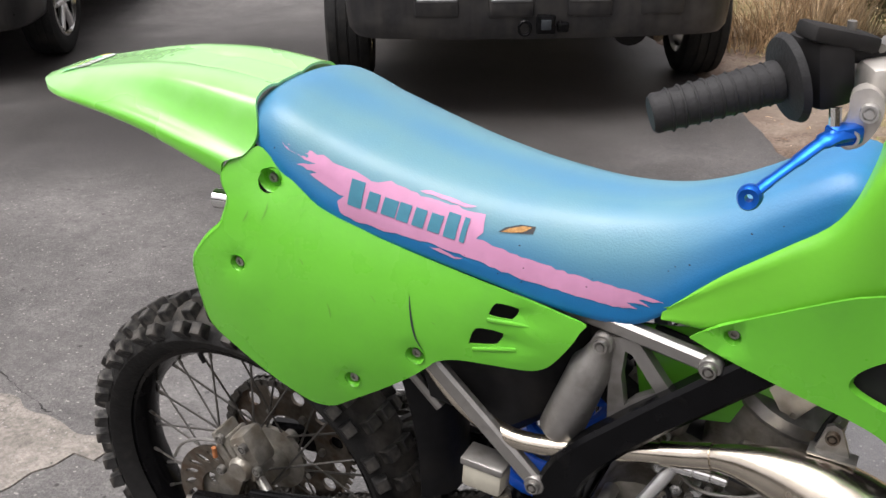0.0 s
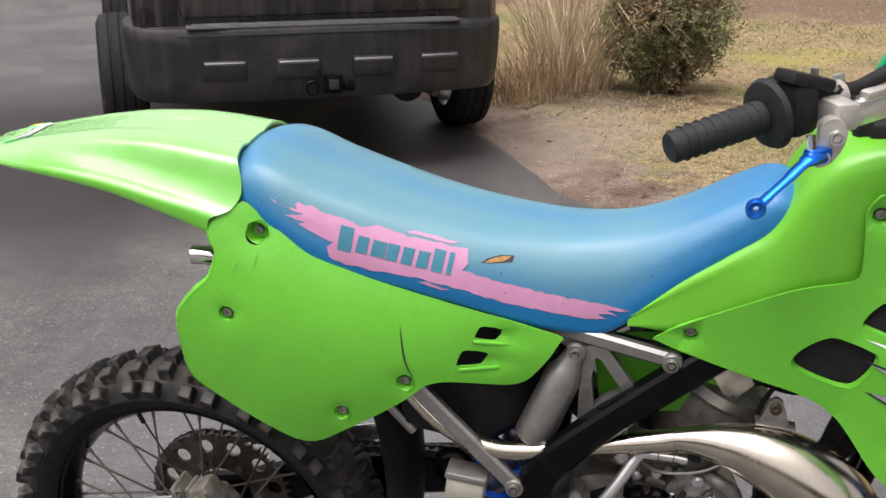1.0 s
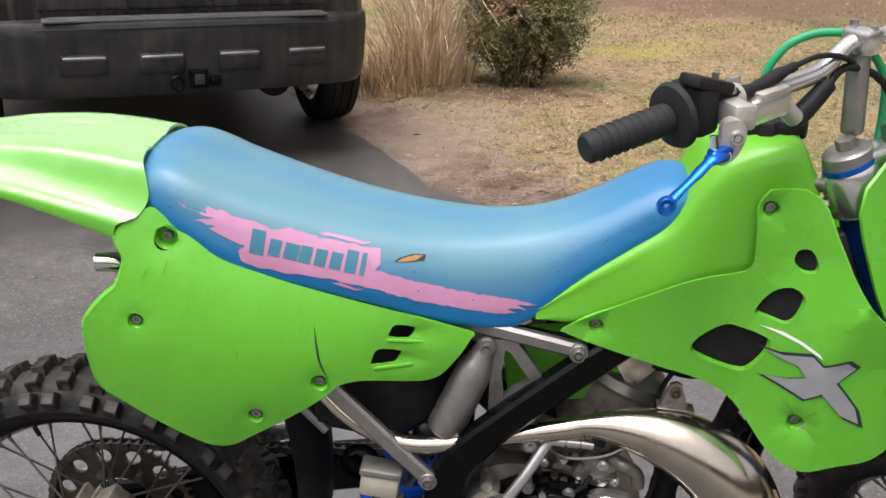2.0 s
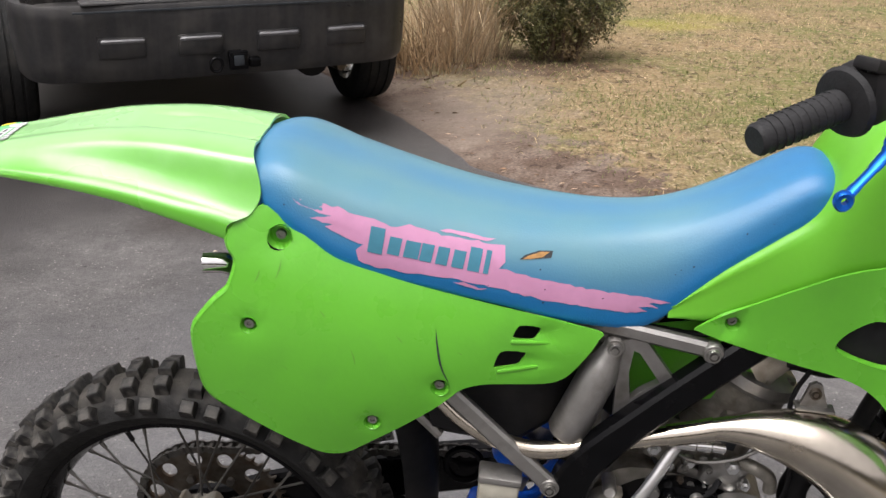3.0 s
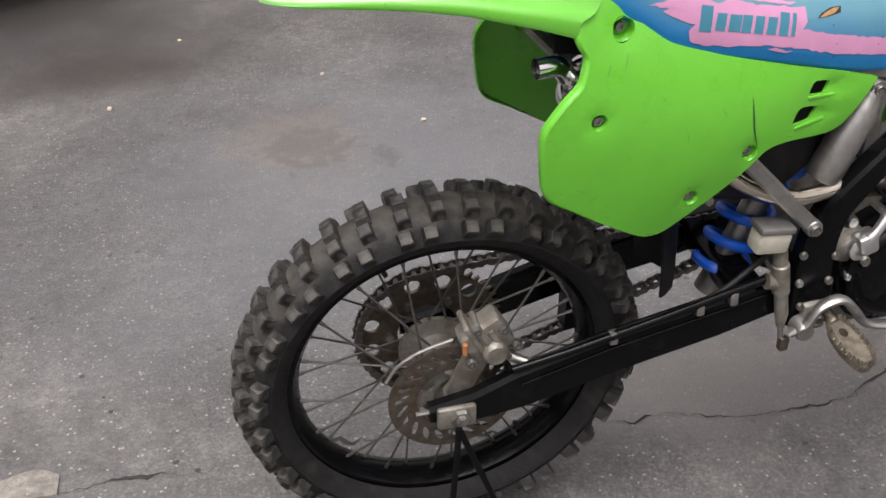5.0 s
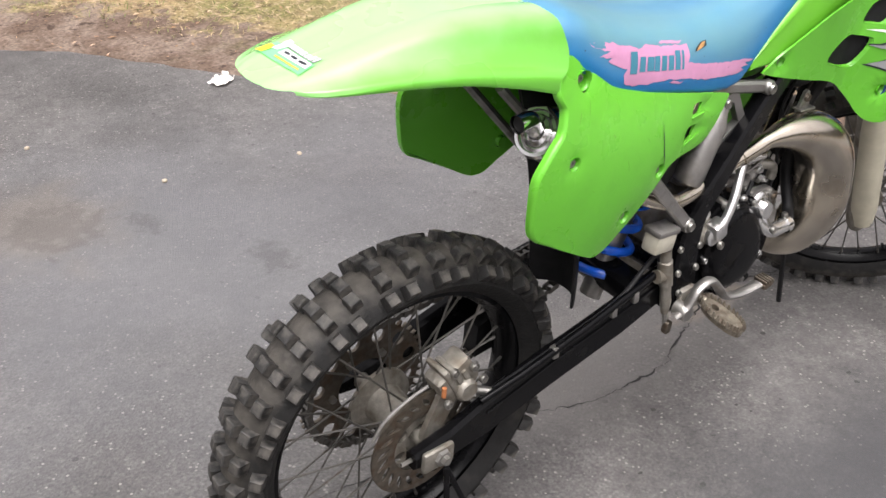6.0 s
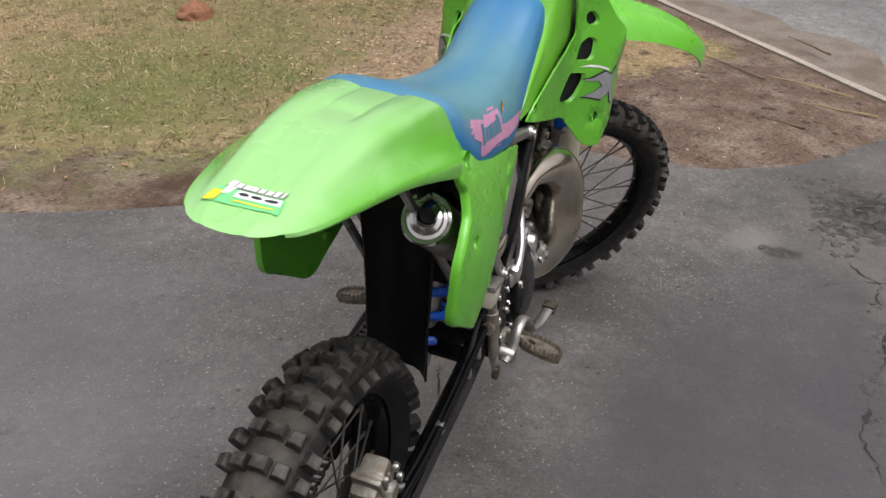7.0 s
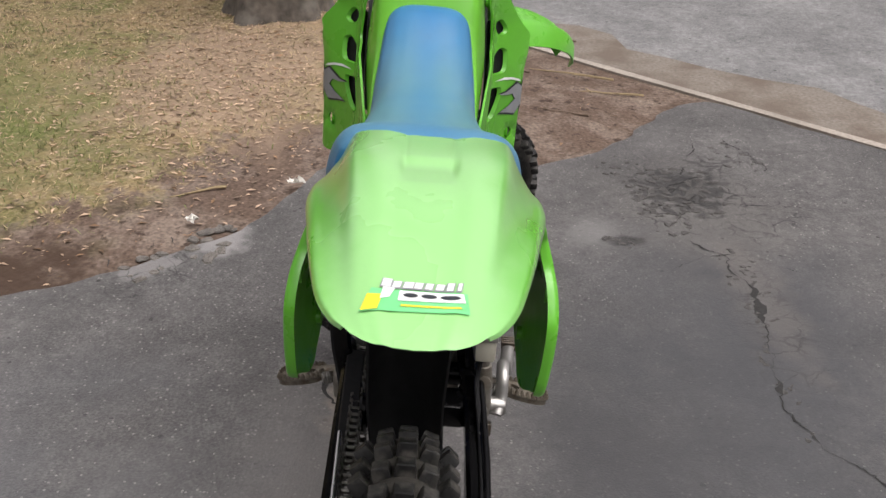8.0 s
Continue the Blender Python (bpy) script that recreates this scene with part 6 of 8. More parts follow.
# kick starter
kick = part("kick_lever", tube(spline([(0.655, -0.135, 0.535), (0.666, -0.140, 0.551), (0.692, -0.133, 0.590), (0.717, -0.118, 0.629), (0.728, -0.115, 0.645)], 4), [0.011] * 4 + [0.0085] * 9 + [0.0075] * 4, 12), BRIGHTALU, bike, "polished folding kick-start lever")
part("kick_boss", revolve([(0, -0.022), (0.012, -0.022), (0.018, -0.018), (0.018, 0.0)], 16, (0.650, -0.116, 0.520)), BRIGHTALU, kick)
part("kick_pedal", tube([(0.723, -0.115, 0.645), (0.748, -0.115, 0.643), (0.748, -0.115, 0.643), (0.750, -0.115, 0.643), (0.751, -0.115, 0.643), (0.768, -0.115, 0.642), (0.769, -0.115, 0.642), (0.771, -0.115, 0.642), (0.771, -0.115, 0.642), (0.788, -0.115, 0.640), (0.790, -0.115, 0.640)], [0.0085, 0.0085, 0.0085, 0.0060, 0.0082, 0.0082, 0.0082, 0.0060, 0.0078, 0.0078, 0.004], 10), CHROME, kick)
part("kick_block", box((0.034, 0.030, 0.034), (0.658, -0.132, 0.533), 0.006, (0, -15, 0)), BRIGHTALU, kick)
part("kick_bolt", bolt((0.650, -0.148, 0.512), 0.008, h=0.006), STEEL, kick)
part("kick_housing", revolve([(0, -0.030), (0.014, -0.030), (0.020, -0.024), (0.030, -0.020), (0.034, -0.012), (0.034, 0.004)], 28, (0.643, -0.095, 0.520)), DIRTYALU, engine)
part("reed_block", box((0.070, 0.10, 0.055), (0.725, -0.025, 0.603), 0.008, (0, 28, 0)), DIRTYALU, engine)
part("exhaust_valve_cover", box((0.060, 0.030, 0.050), (0.797, -0.082, 0.580), 0.008, (0, 22, 0)), ALU, engine)
for bx, bz in ((0.775, 0.592), (0.782, 0.562), (0.812, 0.600), (0.820, 0.570), (0.752, 0.566), (0.742, 0.594), (0.765, 0.612)):
    part("cover_bolt", bolt((bx, -0.099, bz), 0.0055, h=0.005), STEEL, engine)
part("radiator_hose", tube(spline([(1.0, -0.055, 0.66), (0.945, -0.055, 0.600), (0.905, -0.060, 0.545), (0.912, -0.066, 0.480), (0.940, -0.060, 0.430)], 5), 0.021, 14), BLACKPLASTIC, engine, "thick black coolant hose")
for p, q in (((0.925, -0.058, 0.574), (0.918, -0.058, 0.566)), ((0.914, -0.066, 0.490), (0.916, -0.066, 0.480))):
    part("hose_clamp", rod(p, q, 0.0225, 16), STEEL, engine)
part("head_hose", tube(spline([(0.845, -0.03, 0.72), (0.875, -0.05, 0.745), (0.93, -0.075, 0.75), (1.0, -0.09, 0.80)], 5), 0.016, 12), BLACKPLASTIC, engine)
part("engine_mount", plate([(0.838, 0.700), (0.870, 0.735), (0.862, 0.800), (0.835, 0.800), (0.815, 0.740)], -0.062, -0.054), STEEL, engine)
part("ignition_lead", tube(spline([(0.855, -0.005, 0.765), (0.87, -0.04, 0.80), (0.92, -0.05, 0.82), (1.0, -0.04, 0.86)], 5), 0.0042, 8), BLACKPLASTIC, engine)
part("clutch_cable", tube(spline([(0.862, -0.10, 0.51), (0.885, -0.095, 0.58), (0.875, -0.08, 0.70), (0.93, -0.08, 0.80), (1.02, -0.07, 0.95)], 5), 0.0036, 8), BLACKPLASTIC, engine)
part("drip_hose", tube(spline([(0.70, -0.055, 0.62), (0.745, -0.098, 0.607), (0.80, -0.102, 0.612), (0.835, -0.100, 0.628)], 5), 0.0030, 7), STEEL, engine)
for k, (bx, by, bz, r) in enumerate(((0.700, -0.072, 0.606, 0.010), (0.722, -0.080, 0.585, 0.008), (0.748, -0.088, 0.598, 0.009), (0.690, -0.066, 0.640, 0.011), (0.770, -0.094, 0.556, 0.008), (0.738, -0.092, 0.566, 0.007), (0.806, -0.100, 0.600, 0.009), (0.825, -0.104, 0.575, 0.007))):
    part("brass_fitting" if k in (3, 5) else "union_nut", revolve([(0.0, -0.012), (r * 0.55, -0.012), (r * 0.6, -0.007), (r, -0.007), (r, 0.004)], 6, (bx, by, bz)), CHAIN if k in (3, 5) else BRIGHTALU, engine)
part("barrel_flange", box((0.085, 0.014, 0.016), (0.775, -0.078, 0.566), 0.003, (0, 22, 0)), ALU, engine)
part("water_elbow", tube(spline([(0.812, -0.085, 0.600), (0.835, -0.105, 0.603), (0.856, -0.105, 0.588), (0.860, -0.103, 0.566)], 4), [0.0095] * 13, 12), DIRTYALU, engine)
part("reed_hose", tube(spline([(0.705, -0.075, 0.575), (0.728, -0.104, 0.552), (0.77, -0.110, 0.556), (0.79, -0.106, 0.580)], 4), 0.0045, 8), BLACKPLASTIC, engine)
for bx, bz in ((0.700, 0.560), (0.760, 0.553), (0.640, 0.560)):
    part("case_lug", revolve([(0, -0.034), (0.008, -0.034), (0.010, -0.030), (0.010, 0)], 12, (bx, -0.085, bz)), ALU, engine)

# foot pegs, brake pedal, master cylinder
def peg_mesh():
    """An oval plate with a turned-up toothed rim, a hole near its root and a hinge."""
    a, b = Vector((0.600, -0.160, 0.424)), Vector((0.618, -0.236, 0.398))
    d = b - a
    f = Vector((1, 0.2, 0)).normalized()
    up = Vector((0, 0, 1))
    rim = []
    for k in range(28):
        w = 2 * math.pi * k / 28
        rim.append(a + d * (0.5 + 0.5 * math.cos(w)) + f * 0.0225 * math.copysign(abs(math.sin(w)) ** 0.7, math.sin(w)))
    bm = tube(rim, 0.0032, 6, closed=True)
    for k in range(0, 28):
        c = rim[k]
        tube([c, c + up * 0.004, c + up * 0.0115], [0.0046, 0.0042, 0.0014], 5, bm)
    mid = a + d * 0.30
    hole = [mid + (p - (a + d * 0.5)).normalized() * 0.0075 for p in rim]
    for h, flip in ((0.003, 1), (-0.012, -1)):
        top, inn = [bm.verts.new(p + up * h) for p in rim], [bm.verts.new(p + up * h) for p in hole]
        for i in range(28):
            q = (top[i], top[(i + 1) % 28], inn[(i + 1) % 28], inn[i])
            bm.faces.new(q[::flip])
    loft([[p + up * h for p in rim] for h in (0.003, -0.012)], bm, cap=False)
    loft([[p + up * h for p in hole] for h in (-0.012, 0.003)], bm, cap=False)
    tube([a - d * 0.40, a + d * 0.06], 0.0105, 10, bm)
    return bm


both("foot_peg", peg_mesh, PEGSTEEL, "worn toothed steel foot peg")
both("peg_bracket", lambda: box((0.045, 0.035, 0.05), (0.582, -0.125, 0.418), 0.008), DIRTYALU)
both("peg_spring", lambda: coil(4, 0.009, 0.002, Vector((0.575, -0.145, 0.43)), Vector((0.575, -0.160, 0.425)), 5), STEEL)
pedal = part("brake_pedal", tube(spline([(0.535, -0.150, 0.405), (0.556, -0.158, 0.425), (0.574, -0.162, 0.455), (0.607, -0.165, 0.464), (0.632, -0.166, 0.442), (0.655, -0.168, 0.416), (0.700, -0.172, 0.408), (0.748, -0.176, 0.413)], 5), [0.0112] * 36, 12, squash=0.62), ALU, bike, "polished alloy rear brake pedal")
part("pedal_tip", box((0.028, 0.026, 0.011), (0.762, -0.178, 0.413), 0.003, (0, -8, 0)), CHAIN, pedal)
for k in range(4):
    part("tip_tooth", box((0.004, 0.026, 0.008), (0.752 + 0.0075 * k, -0.178, 0.420), 0.001, (0, -8, 0)), CHAIN, pedal)
part("pedal_pivot", revolve([(0, -0.016), (0.014, -0.016), (0.016, -0.012), (0.016, 0.012)], 16, (0.553, -0.150, 0.412)), STEEL, pedal)
master = part("master_cylinder", tube([(0.508, -0.130, 0.545), (0.512, -0.130, 0.520), (0.513, -0.130, 0.518), (0.520, -0.130, 0.470), (0.521, -0.130, 0.468), (0.527, -0.130, 0.43), (0.529, -0.130, 0.405)], [0.012, 0.012, 0.0145, 0.0145, 0.011, 0.011, 0.007], 14), DIRTYALU, bike, "cast alloy rear brake master cylinder")
part("cylinder_boss", rod((0.492, -0.130, 0.492), (0.508, -0.130, 0.488), 0.012, 12), DIRTYALU, master)
part("push_rod", rod((0.529, -0.130, 0.41), (0.534, -0.135, 0.372), 0.005, 8), STEEL, master)
part("clevis", box((0.016, 0.014, 0.026), (0.536, -0.138, 0.374), 0.004), CHAIN, master)
part("reservoir", box((0.056, 0.034, 0.038), (0.486, -0.128, 0.568), 0.006, (0, 7, 0)), TRANSLUCENT, bike, "milky plastic brake fluid reservoir")
part("reservoir_cap", box((0.060, 0.038, 0.011), (0.488, -0.128, 0.590), 0.003, (0, 7, 0)), ALU, bike)
part("reservoir_hose", tube(spline([(0.49, -0.125, 0.547), (0.50, -0.122, 0.53), (0.508, -0.128, 0.512)], 4), 0.006, 8), BLACKPLASTIC, bike)
part("brake_hose", tube(spline([(0.50, -0.13, 0.55), (0.47, -0.118, 0.51), (0.40, -0.120, 0.472), (0.25, -0.122, 0.442), (0.12, -0.116, 0.408)], 5), 0.0045, 8), BLACKPLASTIC, bike)

# ---- fork, front fender, bars ----
FORK_TOP = Vector((1.070, -0.086, 1.078))
FORK_SIDE = STEERED.to_3x3() @ Vector((0, 0.196, 0))


def leg(k):
    """Places along the right (0) or the left (1) fork leg, in metres from the axle."""
    base = STEERED @ Vector((WHEELBASE - 0.022, -0.098, FRONT_R - 0.015))
    return lambda t: base.lerp(FORK_TOP, t / 0.86) + FORK_SIDE * k


for k in (0, 1):
    at = leg(k)
    out = FORK_SIDE.normalized() * (0.006 if k else -0.006)
    ahead = STEERED.to_3x3() @ Vector((0.012, 0, 0))
    lower = part("fork_leg", tube([at(-0.04), at(-0.02), at(0.0), at(0.36), at(0.37)], [0.018, 0.024, 0.026, 0.028, 0.030], 18), DIRTYALU, bike, "alloy fork leg with cream guard")
    part("fork_tube", tube([at(0.36), at(0.80), at(0.81), at(0.845)], [0.0235, 0.0235, 0.026, 0.026], 18), BLUEMETAL, lower, "dark blue upper fork tube")
    part("fork_guard", tube([at(-0.01) + ahead + out, at(0.05) + ahead + out, at(0.36) + ahead + out * 0.7, at(0.38) + ahead], [0.026, 0.033, 0.034, 0.030], 14), CREAM, lower, "dirty cream fork guard")
    part("fork_clamp", tube([at(0.49), at(0.545)], 0.034, 18), ALU, lower)
    part("top_clamp", tube([at(0.785), at(0.79), at(0.835), at(0.84)], [0.032, 0.035, 0.035, 0.032], 22), BRIGHTALU, lower, "bright top clamp with pinch bolts")
    part("blue_ring", tube([at(0.840), at(0.846)], 0.0325, 24), BLUEMETAL, lower)
    part("fork_cap", tube([at(0.845), at(0.858), at(0.861), at(0.861)], [0.031, 0.031, 0.027, 0.004], 24), ALU, lower)
    part("cap_nut", tube([at(0.860), at(0.874), at(0.875)], [0.013, 0.013, 0.009], 6), STEEL, lower)
    for t in (0.800, 0.825):
        c = at(t) - FORK_SIDE.normalized() * 0.030 + STEERED.to_3x3() @ Vector((-0.022, 0, 0))
        part("pinch_bolt", rod(c - STEERED.to_3x3() @ Vector((0.018, 0.010, 0)), c + STEERED.to_3x3() @ Vector((0.018, 0.010, 0)), 0.0075, 8), STEEL, lower)
part("triple_clamp", box((0.06, 0.22, 0.030), tuple(leg(0.5)(0.52)), 0.01, (0, -12, STEER)), ALU, bike)
part("top_yoke", box((0.06, 0.20, 0.026), tuple(leg(0.5)(0.81)), 0.01, (0, -12, STEER)), BRIGHTALU, bike, "polished top yoke")
part("front_axle", steered(rod((WHEELBASE, -0.125, FRONT_R - 0.015), (WHEELBASE, 0.125, FRONT_R - 0.015), 0.011, 12)), STEEL, bike)


def front_fender():
    spine = [(1.06, 0.760), (1.13, 0.865), (1.22, 0.935), (1.33, 0.966), (1.44, 0.965), (1.53, 0.944), (1.59, 0.920), (1.635, 0.890), (1.655, 0.872)]
    wide = [(1.06, 0.060), (1.16, 0.070), (1.30, 0.080), (1.44, 0.080), (1.55, 0.066), (1.625, 0.046), (1.655, 0.024)]
    rings = []
    for x, z in spline(spine, 5):
        w = smooth_curve(wide, x)
        rings.append([(x, u * w, z - 0.038 * abs(u) ** 2.6 + 0.008 * math.exp(-((abs(u) - 0.45) / 0.15) ** 2)) for u in (-1, -0.92, -0.75, -0.55, -0.35, -0.15, 0, 0.15, 0.35, 0.55, 0.75, 0.92, 1)])
    bm = loft(rings, closed=False, cap=False)
    bmesh.ops.recalc_face_normals(bm, faces=bm.faces[:])
    bm.normal_update()
    if sum(f.normal.z * f.calc_area() for f in bm.faces) < 0:
        bmesh.ops.reverse_faces(bm, faces=bm.faces[:])
    return thicken(bm, 0.004)


part("front_fender", steered(front_fender()), GREEN, bike, "lime green front mudguard turned to the right", 50)
plate_bm = sheet(spline([(-0.09, 0.88), (-0.095, 1.0), (-0.07, 1.09), (0.07, 1.09), (0.095, 1.0), (0.09, 0.88), (0.04, 0.83), (-0.04, 0.83)], 3, True), (), 0.03, lambda x, z: 0.0, 0.004)
for v in plate_bm.verts:
    v.co = Vector((1.24 - 0.45 * (v.co.z - 0.95) - 1.2 * v.co.x ** 2 + v.co.y, v.co.x, v.co.z))
part("number_plate", steered(plate_bm), GREEN, bike)

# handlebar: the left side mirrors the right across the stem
BAR_C, BAR_U = Vector((1.115, -0.022, 0)), Vector((0.766, 0.643, 0))
BAR_R = [Vector(p) for p in ((0.716, -0.297, 1.131), (0.817, -0.237, 1.154), (0.880, -0.198, 1.163), (0.935, -0.158, 1.164), (0.980, -0.120, 1.166), (1.019, -0.090, 1.174), (1.050, -0.064, 1.197), (1.074, -0.052, 1.206))]


def across(p):
    p = Vector(p)
    return p - 2 * (p - BAR_C).dot(BAR_U) * BAR_U


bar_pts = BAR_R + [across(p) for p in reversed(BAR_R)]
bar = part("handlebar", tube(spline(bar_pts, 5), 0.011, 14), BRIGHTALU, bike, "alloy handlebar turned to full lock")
for f in (lambda p: Vector(p), across):
    c = f((1.072, -0.053, 1.205))
    clamp = part("bar_clamp", box((0.046, 0.034, 0.034), tuple(c), 0.009, (0, 0, STEER)), BRIGHTALU, bar, "polished bar clamp on a cast riser")
    part("riser", box((0.028, 0.022, 0.105), tuple(f((1.076, -0.058, 1.140))), 0.008, (0, -6, STEER)), ALU, clamp)
    for dx in (-0.014, 0.014):
        b = c + STEERED.to_3x3() @ Vector((dx, 0, 0))
        part("clamp_screw", rod(b + Vector((0, 0, 0.012)), b + Vector((0, 0, 0.021)), 0.0055, 8), STEEL, clamp)
for f in (lambda p: Vector(p), across):
    a, b = f(BAR_R[0]), f(BAR_R[1])
    d = (b - a).normalized()
    pts, rad = [], []
    for k in range(34):
        t = k / 33
        pts.append(a.lerp(b, t * 0.93) - d * 0.004)
        rad.append(0.0165 + (0.0006 if k % 3 else 0.0) + 0.0010 * t)
    rad[0] = 0.0145
    grip = part("grip", tube(pts, rad, 18), GRIPRUBBER, bar, "ribbed black rubber grip")
    part("grip_flange", tube([b - d * 0.010, b - d * 0.006, b, b + d * 0.002], [0.020, 0.035, 0.038, 0.033], 28), GRIPRUBBER, grip)
    q = d.cross(Vector((0, 0, 1))).normalized()
    e = d.cross(q)
    for k in range(9):
        c = a.lerp(b, 0.10 + 0.088 * k)
        ring = []
        for j in range(36):
            w = 2 * math.pi * j / 36
            ring.append(c + (0.0172 + (0.0005 if j % 2 else -0.0003)) * (math.cos(w) * q + math.sin(w) * e))
        part("grip_rib", tube(ring, 0.0013, 5, closed=True), GRIPRUBBER, grip)
tb, td = BAR_R[1], (BAR_R[2] - BAR_R[1]).normalized()
throttle = part("throttle_housing", box((0.038, 0.050, 0.060), tuple(tb + td * 0.026 + Vector((0, 0, 0.004))), 0.009, (0, -8, 38)), BLACKPLASTIC, bar, "black plastic throttle housing")
part("housing_lid", box((0.066, 0.030, 0.014), tuple(tb + td * 0.034 + Vector((0.004, -0.010, 0.031))), 0.004, (0, 14, 38)), BLACKPLASTIC, throttle)
for k in range(2):
    part("housing_screw", rod(tb + td * (0.02 + 0.03 * k) + Vector((0.0, -0.014, 0.030)), tb + td * (0.02 + 0.03 * k) + Vector((0.0, -0.014, 0.041)), 0.0040, 8), STEEL, throttle)
part("cable_boot", tube(spline([tb + td * 0.045 + Vector((0, -0.01, 0.018)), (0.905, -0.185, 1.168), (0.955, -0.150, 1.184), (0.975, -0.135, 1.190)], 4), [0.010] * 5 + [0.008] * 4 + [0.006] * 4, 12), BLACKPLASTIC, throttle)
part("throttle_cable", tube(spline([(0.975, -0.135, 1.190), (1.01, -0.11, 1.197), (1.05, -0.08, 1.188), (1.09, -0.03, 1.15), (1.10, 0.02, 1.05)], 5), 0.0035, 8), BLACKPLASTIC, throttle)
brake = part("front_master_cylinder", box((0.072, 0.030, 0.030), (0.935, -0.168, 1.150), 0.006, (0, -4, 38)), BRIGHTALU, bar, "bright alloy front brake master cylinder")
part("perch", plate(spline([(0.866, 1.152), (0.880, 1.158), (0.891, 1.148), (0.890, 1.130), (0.880, 1.112), (0.866, 1.106), (0.859, 1.116), (0.865, 1.134)], 3, True), -0.262, -0.244), CASTALU, brake)
part("perch_arm", box((0.030, 0.055, 0.030), (0.884, -0.222, 1.156), 0.006, (0, 0, 20)), CASTALU, brake)
part("perch_bolt", bolt((0.881, -0.262, 1.139), 0.008, h=0.006), BRIGHTALU, brake)
part("pivot_bolt", bolt((0.869, -0.266, 1.119), 0.008, h=0.007), BRIGHTALU, brake)
part("banjo", rod((0.962, -0.150, 1.148), (0.985, -0.135, 1.128), 0.011, 12), CASTALU, brake)
part("reservoir_lid", box((0.052, 0.034, 0.008), (0.935, -0.166, 1.168), 0.002, (0, -4, 38)), CASTALU, brake)
for k, (dx, dy) in enumerate(((-0.018, -0.002), (0.018, 0.002))):
    part("lid_screw", rod((0.935 + dx * 0.8 + dy, -0.166 + dx * 0.6, 1.170), (0.935 + dx * 0.8 + dy, -0.166 + dx * 0.6, 1.175), 0.004, 8), STEEL, brake)
part("clamp_band", rod((0.876, -0.200, 1.162), (0.896, -0.187, 1.165), 0.0165, 16), CASTALU, brake)
for k in range(2):
    part("clamp_bolt", rod((0.884, -0.214, 1.178 - 0.034 * k), (0.888, -0.190, 1.179 - 0.034 * k), 0.004, 8), STEEL, brake)
part("bleed_nipple", rod((0.905, -0.170, 1.160), (0.898, -0.167, 1.182), 0.006, 8), BRIGHTALU, brake)
part("hose_boot", tube([(0.985, -0.132, 1.124), (1.0, -0.12, 1.134), (1.03, -0.095, 1.160)], [0.012, 0.013, 0.011], 12), BLACKPLASTIC, brake)
part("brake_hose", tube(spline([(1.03, -0.095, 1.160), (1.06, -0.07, 1.176), (1.12, -0.05, 1.14), (1.17, -0.06, 1.0), (1.20, -0.10, 0.85)], 5), 0.005, 8), BLACKPLASTIC, brake)
lever = part("brake_lever", tube(spline([(0.868, -0.262, 1.119), (0.857, -0.280, 1.122), (0.846, -0.290, 1.116), (0.832, -0.301, 1.104), (0.818, -0.310, 1.092), (0.807, -0.317, 1.082)], 5), [0.0105] * 5 + [0.0095] * 4 + [0.007] * 6 + [0.0058] * 6 + [0.0065] * 5, 12, squash=0.55), BLUEMETAL, bar, "bright blue anodised brake lever")
part("lever_ball", revolve([(0.0035, -0.004), (0.0085, -0.0055), (0.0105, -0.002), (0.0105, 0.002), (0.0085, 0.0055), (0.0035, 0.004), (0.0035, -0.004)], 18, (0.804, -0.319, 1.079)), BLUEMETAL, lever)
part("lever_root", box((0.028, 0.018, 0.016), (0.864, -0.268, 1.121), 0.004, (0, 0, 40)), BLUEMETAL, lever)
part("adjuster", rod((0.857, -0.272, 1.124), (0.855, -0.268, 1.142), 0.0050, 8), CHROME, lever)
left_lever = [across(p) for p in ((0.884, -0.236, 1.112), (0.855, -0.272, 1.110), (0.822, -0.306, 1.088), (0.804, -0.319, 1.079))]
part("clutch_lever", tube(spline(left_lever, 5), 0.006, 8), BLUEMETAL, bar)


def scalloped_cap():
    """A round screw cap with finger scallops."""
    rings = []
    for z, r, deep in ((1.060, 0.036, 0.0), (1.074, 0.037, 0.0), (1.076, 0.043, 0.12), (1.094, 0.043, 0.14), (1.099, 0.039, 0.12), (1.101, 0.020, 0.0), (1.100, 0.004, 0.0)):
        rings.append([(0.990 + r * (1 - deep * max(0, math.cos(8 * w))) * math.cos(w), -0.020 + r * (1 - deep * max(0, math.cos(8 * w))) * math.sin(w), z) for w in (2 * math.pi * k / 64 for k in range(64))])
    return loft(rings)


part("tank_cap", scalloped_cap(), BLACKPLASTIC, bike, "black scalloped fuel cap")
part("breather_hose", tube(spline([(0.972, -0.02, 1.10), (0.966, -0.03, 1.150), (0.983, -0.03, 1.185), (1.007, -0.03, 1.202), (1.038, -0.03, 1.209), (1.075, -0.03, 1.202), (1.12, -0.02, 1.15), (1.13, -0.01, 1.06)], 5), 0.0055, 10), GREENHOSE, bike, "bright green breather hose")
part("yoke_nut", tube([leg(0.5)(0.82), leg(0.5)(0.845)], 0.018, 6), STEEL, bike)

# ---- prints and marks ----
def seat_flank(x, z, lift=0.0008):
    """y of the seat's right flank at a height."""
    half = seat_section(x)
    for (y0, z0), (y1, z1) in zip(half, half[1:]):
        if z0 <= z <= z1 and z1 > z0:
            return -(y0 + (y1 - y0) * (z - z0) / (z1 - z0)) - lift
    return -half[0][0] - lift


def flat_print(name, outline, shape, mat_, parent, step=0.01, label=""):
    return part(name, sheet(outline, (), step, shape, 0), mat_, parent, label, 60)


